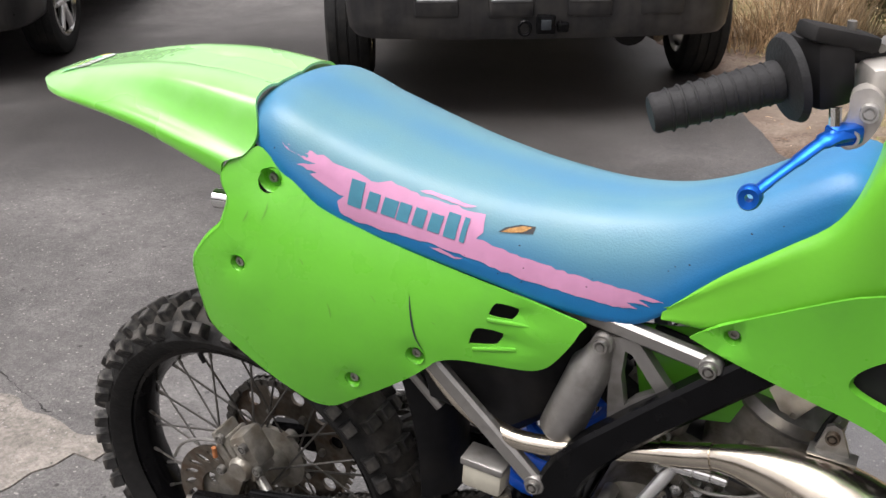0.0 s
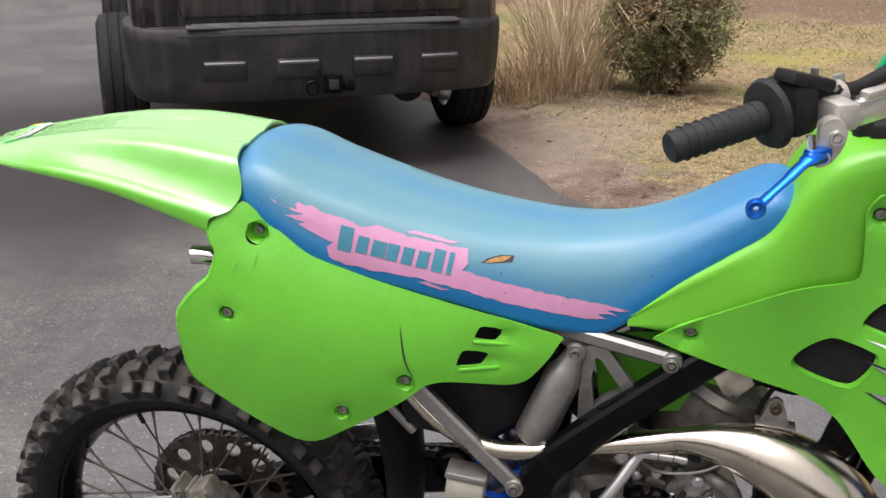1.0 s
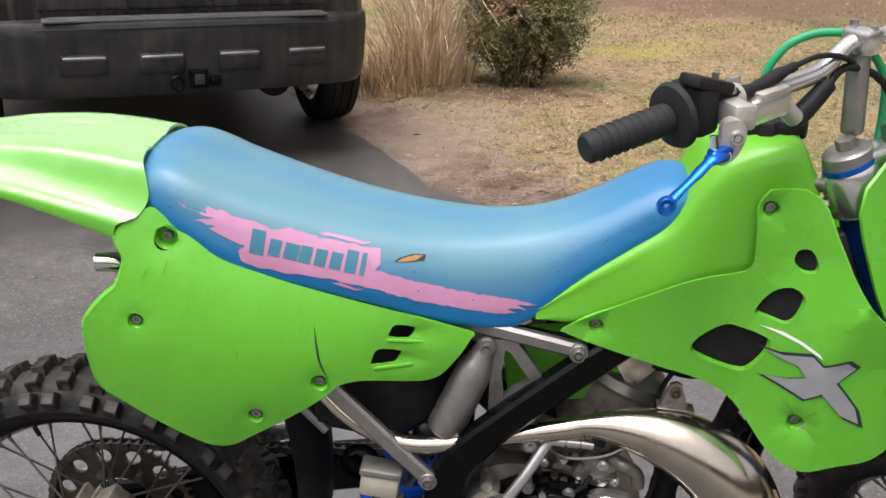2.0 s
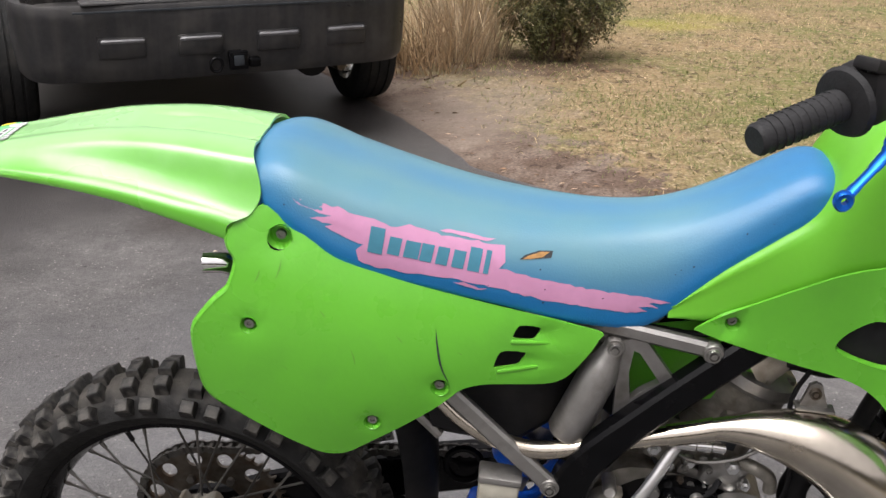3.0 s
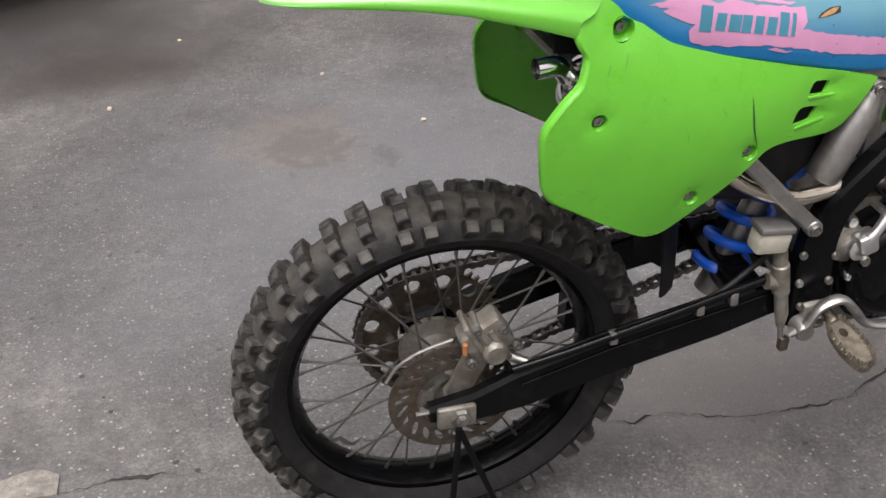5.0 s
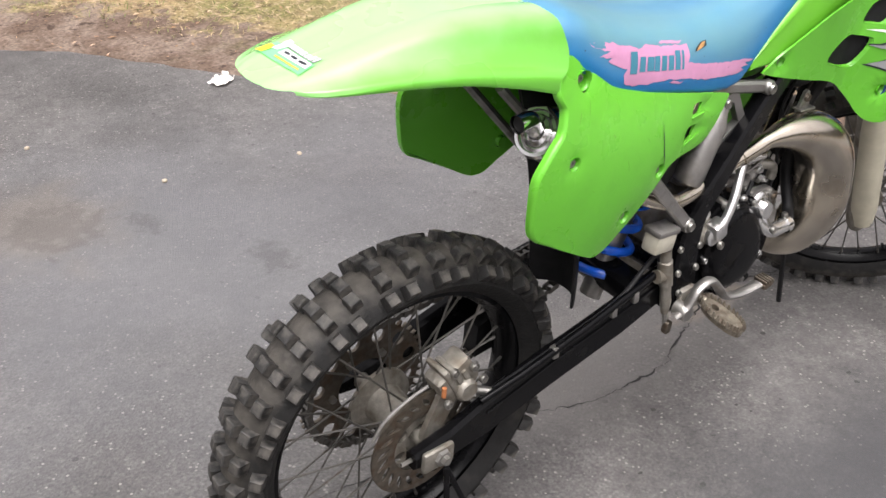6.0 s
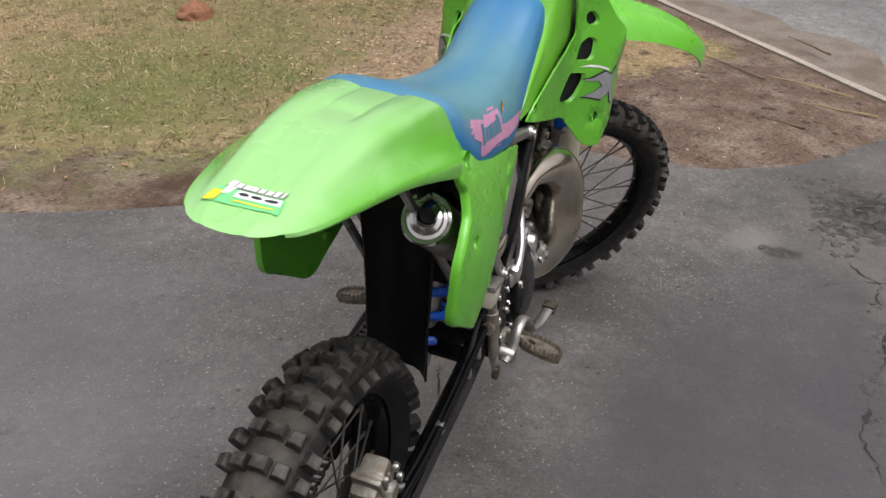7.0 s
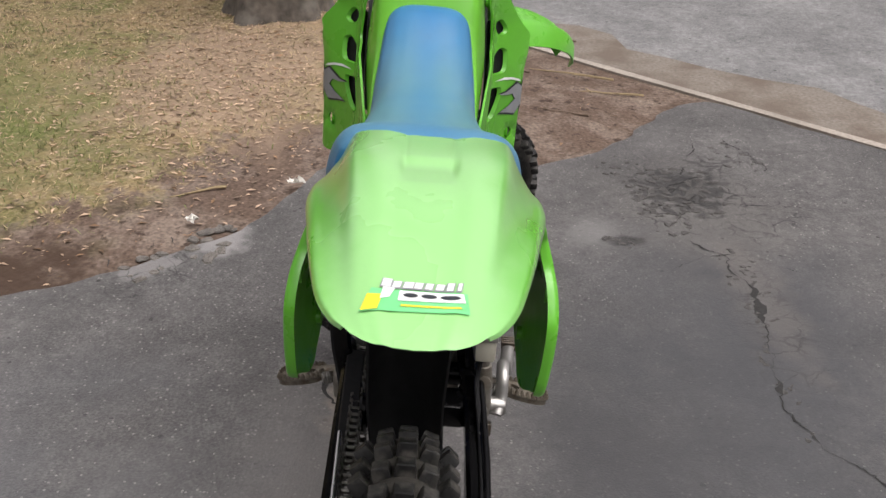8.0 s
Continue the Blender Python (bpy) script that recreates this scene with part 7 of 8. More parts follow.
PINK_BODY = [(0.2179, 0.9849), (0.2355, 0.9799), (0.2395, 0.9812), (0.2735, 0.9715), (0.3117, 0.9599), (0.347, 0.9466), (0.3636, 0.951), (0.3963, 0.9389), (0.4328, 0.9318), (0.4832, 0.9227), (0.4848, 0.9051), (0.4767, 0.8972), (0.5042, 0.8885), (0.5528, 0.8767), (0.595, 0.8664), (0.6376, 0.8591), (0.6879, 0.8505), (0.6973, 0.8475), (0.6671, 0.8455), (0.6833, 0.8392), (0.6567, 0.8405), (0.6681, 0.8331), (0.6396, 0.8327), (0.5751, 0.8454), (0.5398, 0.852), (0.4872, 0.8679), (0.4494, 0.8773), (0.4085, 0.8867), (0.3612, 0.8925), (0.3214, 0.9), (0.3004, 0.9081), (0.2973, 0.9215), (0.3063, 0.9276), (0.2936, 0.9337), (0.284, 0.9381), (0.2588, 0.9503), (0.2687, 0.9517), (0.2413, 0.96), (0.2663, 0.9617), (0.2284, 0.9747), (0.2223, 0.9768)]
rng = random.Random(11)


def ragged(pts, step=0.007, amount=0.0014):
    out = []
    for (ax, az), (bx, bz) in zip(pts, pts[1:] + pts[:1]):
        m = max(1, int(math.hypot(bx - ax, bz - az) / step))
        for k in range(m):
            out.append((ax + (bx - ax) * k / m + rng.uniform(-amount, amount), az + (bz - az) * k / m + rng.uniform(-amount, amount)))
    return out


flat_print("brush_print", ragged(PINK_BODY), seat_flank, PINK, seat, label="pink brush-stroke print")
STROKES = [((0.218, 0.9885), (0.240, 0.9830), 0.0016), ((0.262, 0.9560), (0.290, 0.9505), 0.0014), ((0.640, 0.8560), (0.697, 0.8470), 0.0016), ((0.400, 0.9415), (0.470, 0.9300), 0.0016), ((0.420, 0.8790), (0.462, 0.8705), 0.0016), ((0.640, 0.8375), (0.668, 0.8350), 0.0014)]
for (ax, az), (bx, bz), w in STROKES:
    flat_print("brush_stroke", ragged([(ax, az + w * 0.4), (ax + 0.012, az + w), (bx - 0.01, bz + w), (bx, bz + w * 0.2), (bx - 0.012, bz - w), (ax + 0.008, az - w)], 0.006, 0.0006), lambda x, z: seat_flank(x, z, 0.0012), PINK, seat)
# the maker's word stands as eight plain slanted blocks
x0, z0, dx, dz = 0.314, 0.9345, 0.0200, -0.00425
for k, (w, h) in enumerate(((0.0180, 0.031), (0.0150, 0.021), (0.0185, 0.020), (0.0150, 0.021), (0.0145, 0.021), (0.0150, 0.021), (0.0150, 0.028), (0.0065, 0.028))):
    xa = x0 + dx * k + (0.004 if k else 0)
    za = z0 + dz * (k + 0.5) - (0 if h < 0.025 else -0.003)
    sl = 0.0022
    flat_print("word_block", [(xa - sl, za - h / 2), (xa + w - sl, za - h / 2 + dz * w / dx), (xa + w + sl, za + h / 2 + dz * w / dx), (xa + sl, za + h / 2)], lambda x, z: seat_flank(x, z, 0.0016), TEALPRINT, seat)
flat_print("seat_tear", [(0.501, 0.9070), (0.508, 0.9120), (0.525, 0.9160), (0.543, 0.9150), (0.541, 0.9075), (0.520, 0.9070)], lambda x, z: seat_flank(x, z, 0.0010), DARKPRINT, seat, 0.01, "torn slit in the vinyl")
flat_print("foam", [(0.505, 0.9076), (0.512, 0.9113), (0.528, 0.9150), (0.539, 0.9142), (0.530, 0.9090), (0.515, 0.9074)], lambda x, z: seat_flank(x, z, 0.0018), FOAM, seat, 0.01, "orange foam showing through the tear")
for k in range(16):
    x, v = rng.uniform(0.2, 0.85), rng.uniform(0.2, 0.7)
    z = smooth_curve(SEAT_HEM, x) + v * (smooth_curve(SEAT_TOP, x) - smooth_curve(SEAT_HEM, x)) * 0.8
    s = rng.uniform(0.0006, 0.0013)
    flat_print("speck", [(x - s, z), (x, z - s), (x + s * 1.6, z), (x, z + s)], lambda a, b: seat_flank(a, b, 0.0008), DARKPRINT, seat)


def on_panel(x, z):
    return panel_shape(x, z) - 0.0008


def streak(name, pts, w, shape, mat_, parent):
    """A thin mark that tapers at both ends."""
    pts = spline(pts, 4)
    m = len(pts)
    top = [(x - w * math.sin(math.pi * k / (m - 1)) - 0.0002, z) for k, (x, z) in enumerate(pts)]
    low = [(x + w * math.sin(math.pi * k / (m - 1)) + 0.0002, z) for k, (x, z) in reversed(list(enumerate(pts)))]
    return flat_print(name, top + low, shape, mat_, parent)


streak("deep_scratch", [(0.403, 0.821), (0.406, 0.796), (0.411, 0.770), (0.421, 0.744)], 0.0011, on_panel, DARKPRINT, right_panel)
SCUFF = material("panel_scuff", (0.10, 0.30, 0.03), 0.6, scale=40, var=0.2)
for pts in ([(0.215, 0.911), (0.209, 0.889)], [(0.190, 0.900), (0.184, 0.886)], [(0.262, 0.85), (0.268, 0.842)], [(0.300, 0.80), (0.305, 0.78)], [(0.215, 0.78), (0.222, 0.774)], [(0.355, 0.815), (0.362, 0.806)], [(0.150, 0.74), (0.165, 0.735)], [(0.43, 0.79), (0.436, 0.786)]):
    streak("scuff", [pts[0], ((pts[0][0] + pts[1][0]) / 2 + 0.001, (pts[0][1] + pts[1][1]) / 2), pts[1]], 0.0007, on_panel, SCUFF, right_panel)

# shroud graphics: torn grey cross with a dark rim and a white sweep
CROSS = [(1.001, 0.827), (1.02, 0.827), (1.046, 0.837), (1.056, 0.829), (1.079, 0.838), (1.089, 0.831), (1.072, 0.811), (1.096, 0.783), (1.103, 0.764), (1.083, 0.772), (1.059, 0.797), (1.045, 0.784), (1.022, 0.791), (1.005, 0.795), (1.028, 0.801), (1.043, 0.809), (1.035, 0.82), (1.018, 0.822)]


def grown(pts, d):
    cx, cz = sum(p[0] for p in pts) / len(pts), sum(p[1] for p in pts) / len(pts)
    return [(cx + (x - cx) * (1 + d), cz + (z - cz) * (1 + d)) for x, z in pts]


for ob in [o for o in bike.children if o.name.startswith("radiator_shroud")]:
    s = -1 if ob.data.vertices[0].co.y < 0 else 1
    flat_print("graphic_rim", grown(CROSS, 0.34), lambda x, z: s * -(shroud_shape(x, z) - 0.0012), DARKPRINT, ob)
    flat_print("graphic", grown(CROSS, 0.20), lambda x, z: s * -(shroud_shape(x, z) - 0.0020), GREYPRINT, ob)
    flat_print("sweep", [(0.983, 0.861), (1.011, 0.863), (1.033, 0.858), (1.051, 0.85), (1.056, 0.844), (1.047, 0.847), (1.03, 0.854), (1.01, 0.858)], lambda x, z: s * -(shroud_shape(x, z) - 0.0016), WHITEPRINT, ob)


def fender_top(x, y):
    """Height of the rear fender at a place."""
    s = (x + 0.244) / 0.412
    half = fender_section(max(0.005, min(1, s)))
    for (x0_, y0_, z0_), (x1_, y1_, z1_) in zip(half, half[1:]):
        if y0_ <= abs(y) <= y1_ and y1_ > y0_:
            return z0_ + (z1_ - z0_) * (abs(y) - y0_) / (y1_ - y0_)
    return half[-1][2]


def fender_print(name, outline, mat_, lift):
    bm = sheet(outline, (), 0.012, lambda x, z: 0.0, 0)
    for v in bm.verts:
        x, y = v.co.x + 0.013, v.co.z - 0.006
        v.co = Vector((x, y, fender_top(x, y) + lift))
    return part(name, bm, mat_, rear_fender, "", 60)


fender_print("sticker", [(-0.190, 0.046), (-0.189, -0.035), (-0.214, -0.038), (-0.219, 0.054)], GREENPRINT, 0.0012)
fender_print("sticker_corner", [(-0.198, 0.049), (-0.198, 0.036), (-0.217, 0.039), (-0.2185, 0.053)], YELLOWPRINT, 0.0018)
fender_print("white_flash", [(-0.188, 0.036), (-0.188, 0.026), (-0.200, 0.030), (-0.204, 0.038)], WHITEPRINT, 0.0018)
for k, (wide, tall) in enumerate(((9.0, 13), (8.0, 10), (9.5, 10), (8.0, 10), (7.5, 10), (8.0, 10), (7.0, 13), (4.5, 13))):
    y = 0.038 - 0.0092 * k
    w, h = wide / 1000, 0.8 * tall / 1000
    fender_print("word_block_rim", [(-0.1865 + h, y - 0.0006), (-0.1865 + h, y - w - 0.0010), (-0.1885, y - w + 0.0006), (-0.1885, y + 0.0012)], GREYPRINT, 0.0014)
    fender_print("word_block", [(-0.1875 + h, y - 0.0016), (-0.1875 + h, y - w), (-0.1872, y - w + 0.0014), (-0.1872, y)], WHITEPRINT, 0.0020)
fender_print("white_bar", [(-0.191, 0.022), (-0.191, -0.032), (-0.202, -0.034), (-0.204, 0.023)], WHITEPRINT, 0.0018)
fender_print("yellow_bar", [(-0.2085, 0.020), (-0.2075, -0.030), (-0.2095, -0.031), (-0.2110, 0.020)], YELLOWPRINT, 0.0018)
for ya, yb in ((0.019, 0.006), (0.004, -0.010), (-0.012, -0.030)):
    m = (ya + yb) / 2
    fender_print("dark_oval", [(-0.197 + 0.0026 * math.sin(w), m + (ya - yb) / 2.1 * math.cos(w)) for w in (2 * math.pi * k / 14 for k in range(14))], DARKPRINT, 0.0024)

part("drip_tube", tube(spline([(1.00, -0.075, 0.44), (1.05, -0.08, 0.33), (1.075, -0.08, 0.26), (1.110, -0.08, 0.15)], 5), 0.006, 8), BLACKPLASTIC, bike, "dark overflow hose hanging under the engine")

# triangular stand under the rear axle
stand = thing("bike_stand", Matrix.Identity(4), "thin black triangular prop stand with a red band under the axle", "stand")
lean_m = pose(0, 0, 0, LEAN, 0, 0)
top_pt = lean_m @ Vector((0.004, -0.150, 0.335))
for fx, fy in ((-0.05, -0.26), (0.12, -0.24)):
    foot = Vector((fx, fy, 0.004))
    part("stand_leg", rod(top_pt, foot, 0.005, 10), BLACK, stand)
    part("red_band", rod(top_pt.lerp(foot, 0.50), top_pt.lerp(foot, 0.60), 0.0056, 10), RED, stand)
part("stand_foot", rod((-0.05, -0.26, 0.005), (0.12, -0.24, 0.005), 0.005, 10), BLACK, stand)


# ---- parked vehicles ----
def vehicle(name, m, dims, label, suv):
    """A parked car seen from behind; local x to its right, y ahead, origin under the middle of its rear bumper."""
    half, length, roof, r_w, axle_y, track = dims
    car = thing(name, m, label, "car", "parked cars")

    def ring(y, w_low, w_mid, w_top, z_low, z_belt, z_top):
        pts = [(-w_low, z_low), (-w_mid, z_low + 0.16), (-w_mid, z_belt - 0.1), (-w_mid + 0.03, z_belt), (-w_top, z_top - 0.06), (-w_top + 0.1, z_top)]
        return [(x, y, z) for x, z in pts] + [(-x, y, z) for x, z in reversed(pts)]

    belt = 1.02 if suv else 0.86
    h = half - 0.05
    if suv:
        stations = [ring(0.13, h - 0.04, h - 0.06, h - 0.16, 0.60, belt, roof - 0.06), ring(0.20, h - 0.02, h - 0.01, h - 0.12, 0.50, belt, roof), ring(0.6, h, h, h - 0.10, 0.45, belt, roof + 0.02), ring(2.6, h, h, h - 0.10, 0.45, belt, roof + 0.02), ring(3.2, h, h, h - 0.22, 0.45, belt, belt + 0.35), ring(3.7, h, h, h - 0.16, 0.45, belt - 0.02, belt + 0.02), ring(length - 0.1, h - 0.06, h - 0.05, h - 0.2, 0.45, 0.9, 0.95)]
    else:
        stations = [ring(0.08, h - 0.06, h - 0.06, h - 0.2, 0.50, belt, belt + 0.1), ring(0.25, h, h, h - 0.1, 0.40, belt, belt + 0.14), ring(0.7, h, h, h - 0.12, 0.35, belt, belt + 0.18), ring(1.3, h, h, h - 0.22, 0.32, belt, roof), ring(2.4, h, h, h - 0.22, 0.32, belt, roof), ring(3.1, h, h, h - 0.14, 0.32, belt - 0.02, belt + 0.1), ring(length - 0.1, h - 0.06, h - 0.06, h - 0.2, 0.4, 0.7, 0.78)]
    part("body", loft(stations), CARPAINT, car, "dark painted body, wet and dusty", 35)

    def bumper():
        plan = [(-half + 0.01, 0.62), (-half, 0.40), (-half + 0.015, 0.26), (-half + 0.07, 0.14), (-half + 0.18, 0.07), (-half + 0.40, 0.035), (-0.35, 0.01), (0.35, 0.01), (half - 0.40, 0.035), (half - 0.18, 0.07), (half - 0.07, 0.14), (half - 0.015, 0.26), (half, 0.40), (half - 0.01, 0.62)]
        plan = spline(plan, 3)
        z0 = 0.43 if suv else 0.30
        tall = (0.38 if suv else 0.34)
        prof = [(0.10, 0.0), (0.045, 0.0), (0.022, 0.03), (0.012, 0.10), (0.004, 0.20), (0.0, 0.30), (0.002, 0.355), (0.012, 0.372), (0.03, 0.38), (0.12, 0.385)]
        rings = []
        for i, (x, y) in enumerate(plan):
            a, b = Vector(plan[max(i - 1, 0)]), Vector(plan[min(i + 1, len(plan) - 1)])
            t = (b - a).normalized()
            n = Vector((-t.y, t.x))
            rings.append([(x + n.x * o, y + n.y * o, z0 + zz * tall / 0.38) for o, zz in prof])
        return loft(rings)

    bump = part("rear_bumper", bumper(), CARPLASTIC, car, "dusty dark grey plastic bumper", 35)
    if suv:
        for k, x in enumerate((-0.535, -0.165, 0.225, 0.590)):
            y = 0.006 + 0.03 * (abs(x) / 0.6) ** 3
            tilt = math.degrees(math.atan(0.09 * (abs(x) / 0.6) ** 2)) * (1 if x > 0 else -1)
            pad = part("bumper_pad", box((0.225, 0.060, 0.105), (x, y + 0.020, 0.600), 0.016, (6, 0, tilt)), CARPLASTIC, bump, "raised moulded bumper pad")
            # pale strip painted as the sky glint along the pad's top
            part("pad_glint", box((0.205, 0.030, 0.022), (x, y - 0.004, 0.634), 0.009, (30, 0, tilt)), PADGLINT, pad)
        part("step_pad", box((1.42, 0.16, 0.014), (0, 0.105, 0.812), 0.004), STEPPAD, bump, "ribbed grey step pad")
        for k in range(9):
            part("pad_rib", box((1.36, 0.007, 0.006), (0, 0.040 + 0.017 * k, 0.820), 0.002), STEPPAD, bump)
        part("seam", box((1.5, 0.008, 0.010), (0, 0.008, 0.775), 0.002), DARKPRINT, bump)
        part("tailgate", box((1.46, 0.05, 0.50), (0, 0.128, 1.10), 0.02), CARPAINT, car, "dark tailgate")
        part("rear_window", box((1.30, 0.02, 0.40), (0, 0.125, 1.52), 0.02), GLASS, car)
        for s in (-1, 1):
            part("tail_light", box((0.16, 0.06, 0.50), (s * (half - 0.16), 0.14, 1.30), 0.02), RED, car)
        hitch = part("tow_hitch", box((0.075, 0.20, 0.075), (0, 0.03, 0.522), 0.008), BLACK, car, "black tow hitch receiver")
        part("hitch_bore", box((0.050, 0.02, 0.050), (0, -0.066, 0.522), 0.003), DARKPRINT, hitch)
        part("hitch_collar", box((0.095, 0.020, 0.095), (0, -0.058, 0.522), 0.008), BLACK, hitch)
        part("chain_loop", tube([(-0.10 + 0.03 * math.cos(w), -0.01, 0.495 + 0.035 * math.sin(w)) for w in (2 * math.pi * k / 12 for k in range(12))], 0.008, 8, closed=True), BLACK, hitch)
        part("wire_plug", box((0.06, 0.05, 0.05), (0.09, -0.01, 0.50), 0.012), BLACK, hitch)
        part("muffler", rod((0.50, 0.35, 0.42), (0.50, 1.1, 0.42), 0.10, 16), BLACKPLASTIC, car)
        part("exhaust_tip", rod((0.62, 0.20, 0.40), (0.55, 0.5, 0.41), 0.028, 14), CHAIN, car)
    part("underbody", box((2 * half - 0.5, length - 0.7, 0.16), (0, length / 2, 0.46 if suv else 0.34), 0.03), BLACKPLASTIC, car)
    part("rear_axle", rod((-track, axle_y, r_w), (track, axle_y, r_w), 0.05, 12), BLACKPLASTIC, car)
    for y in (axle_y, axle_y + (2.75 if suv else 2.6)):
        for s in (-1, 1):
            w = 0.125 if suv else 0.10
            bm = revolve([(r_w * 0.62, -w * 0.8), (r_w * 0.70, -w * 0.98), (r_w * 0.86, -w * 1.04), (r_w * 0.96, -w * 0.9), (r_w * 0.985, -w * 0.72), (r_w, -w * 0.55), (r_w, -w * 0.52), (r_w * 0.98, -w * 0.50), (r_w * 0.98, -w * 0.40), (r_w, -w * 0.38), (r_w, -w * 0.05), (r_w * 0.98, -w * 0.03), (r_w * 0.98, w * 0.03), (r_w, w * 0.05), (r_w, w * 0.38), (r_w * 0.98, w * 0.40), (r_w * 0.98, w * 0.50), (r_w, w * 0.52), (r_w, w * 0.55), (r_w * 0.985, w * 0.72), (r_w * 0.96, w * 0.9), (r_w * 0.86, w * 1.04), (r_w * 0.70, w * 0.98), (r_w * 0.62, w * 0.8)], 40, axis="x")
            tyre = part("wheel", bm, ROADTYRE, car, "black road tyre with bright alloy rim")
            tyre.matrix_local = pose(s * track, y, r_w)
            rim_r = r_w * 0.66
            rb = revolve([(rim_r, s * w * 0.95), (rim_r - 0.012, s * w * 1.0), (rim_r - 0.03, s * w * 0.9), (rim_r - 0.04, s * w * 0.3), (rim_r - 0.03, -s * w * 0.8), (rim_r, -s * w * 0.9)], 40, axis="x")
            part("rim", rb, CHROME, tyre)
            for k in range(6):
                a = 2 * math.pi * k / 6
                part("rim_spoke", rectbar([(s * w * 0.78, 0.04 * math.cos(a), 0.04 * math.sin(a)), (s * w * 0.86, (rim_r - 0.03) * math.cos(a), (rim_r - 0.03) * math.sin(a))], 0.05, 0.03), BRIGHTALU, tyre)
            part("hub_cap", revolve([(0, s * w * 0.92), (0.045, s * w * 0.9), (0.06, s * w * 0.75)], 16, axis="x"), BRIGHTALU, tyre)
    return car


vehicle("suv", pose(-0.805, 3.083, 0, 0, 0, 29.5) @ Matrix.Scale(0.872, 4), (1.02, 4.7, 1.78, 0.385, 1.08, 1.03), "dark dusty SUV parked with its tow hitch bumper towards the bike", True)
vehicle("parked_car", pose(-4.15, 2.05, 0, 0, 0, 30) @ Matrix.Scale(0.93, 4), (0.92, 4.5, 1.42, 0.33, 0.95, 0.80), "black car parked beside the SUV on the driveway", False)


# ---- lawn cover, plants, litter ----
def in_lawn(x, y, margin=0.0):
    return edge_distance(x, y) > margin and street_distance(x, y) > 0.05 and not (x > 2.2 and street_distance(x, y) < 0.12)


def blades(name, mat_, boxes, want, seed, length, wide, flat, label, category):
    """Grass blades as bent slivers; want(x, y, r) tells where one grows."""
    r = random.Random(seed)
    verts, faces = [], []
    for x0, x1, y0, y1, per in boxes:
        for _ in range(int((x1 - x0) * (y1 - y0) * per)):
            x, y = r.uniform(x0, x1), r.uniform(y0, y1)
            if not in_lawn(x, y, 0.03) or not want(x, y, r):
                continue
            z = lawn_height(x, y)
            far = 1 + 0.10 * max(0, math.hypot(x, y) - 4)
            ln, w = length * r.uniform(0.5, 1.3) * far ** 0.6, wide * far
            a = r.uniform(0, 2 * math.pi)
            rise = r.uniform(*flat)
            dx, dy = math.cos(a), math.sin(a)
            mx, my, mz = x + dx * ln * 0.5, y + dy * ln * 0.5, z + rise * ln * 0.65
            tx, ty, tz = x + dx * ln, y + dy * ln, z + max(0.004, rise * ln * r.uniform(0.6, 1.1))
            px_, py_ = -dy * w / 2, dx * w / 2
            i = len(verts)
            verts += [(x - px_, y - py_, z - 0.003), (x + px_, y + py_, z - 0.003), (mx + px_, my + py_, mz), (mx - px_, my - py_, mz), (tx, ty, tz)]
            faces += [(i, i + 1, i + 2, i + 3), (i + 3, i + 2, i + 4)]
    return tagged(raw(name, verts, faces, mat_), label, category, kind="stuff")


def greenness(x, y):
    return 0.45 + 1.3 * noise.noise(Vector((x * 0.55, y * 0.55, 3.3))) + 0.5 * noise.noise(Vector((x * 1.6, y * 1.6, 8.1)))


def cover(x, y):
    d = edge_distance(x, y)
    c = min(1.0, max(0.0, (d - 0.22) / 0.75))
    # thin under the tree and by the street
    c *= min(1.0, max(0.10, (street_distance(x, y) - 0.15) / 0.6))
    if x > 2.2:
        c *= clip(0.25 + corner_side(x, y) / 0.35, 0.06, 1)
    return c * (0.75 + 0.5 * noise.noise(Vector((x * 1.3, y * 1.3, 1.0))))


NEAR = [(0.2, 7.0, 0.3, 4.5, 4200), (-0.8, 6.5, 4.5, 9.0, 1900), (-1.5, 9.0, 9.0, 15.0, 420), (-3, 13, 15, 25, 130), (7.0, 12, 0.5, 9, 200)]
blades("straw_grass", STRAW, NEAR, lambda x, y, r: r.random() < cover(x, y) * 0.7 * (1.0 - 0.75 * max(0, min(1, greenness(x, y)))), 5, 0.040, 0.0032, (0.03, 0.45), "flattened pale straw grass on the lawn", "grass")
blades("green_grass", GRASS, [(a, b, c, d, e * 0.8) for a, b, c, d, e in NEAR], lambda x, y, r: r.random() < cover(x, y) * max(0.08, min(1, greenness(x, y) + 0.1)) * min(1.0, max(0.05, math.hypot((x - 4.25) / 1.5, (y - 0.95) / 0.9) - 0.3)), 6, 0.030, 0.0026, (0.15, 0.9), "short dull green grass on the lawn", "grass")


def leaf_litter(name, seed, spots, label, mat_, size=0.014):
    """Curled dead leaves, each two bent faces."""
    r = random.Random(seed)
    verts, faces = [], []
    for cx, cy, rx, ry, n in spots:
        for _ in range(n):
            x, y = cx + r.gauss(0, rx), cy + r.gauss(0, ry)
            if not in_lawn(x, y, 0.02):
                continue
            z = (lawn_height(x, y) if edge_distance(x, y) > 0 else 0.0) + r.uniform(0.002, 0.008)
            a, s = r.uniform(0, 6.28), size * r.choice((0.35, 0.5, 0.7, 1.0, 1.5))
            c, d = math.cos(a) * s, math.sin(a) * s
            up = r.uniform(0.02, 0.35) * s
            i = len(verts)
            verts += [(x - c, y - d, z), (x + d * 0.32, y - c * 0.32, z + up), (x + c, y + d, z + 0.3 * up), (x - d * 0.28, y + c * 0.28, z + up * 0.6)]
            faces += [(i, i + 1, i + 2), (i, i + 2, i + 3)]
    return tagged(raw(name, verts, faces, mat_), label, "leaves", kind="stuff")


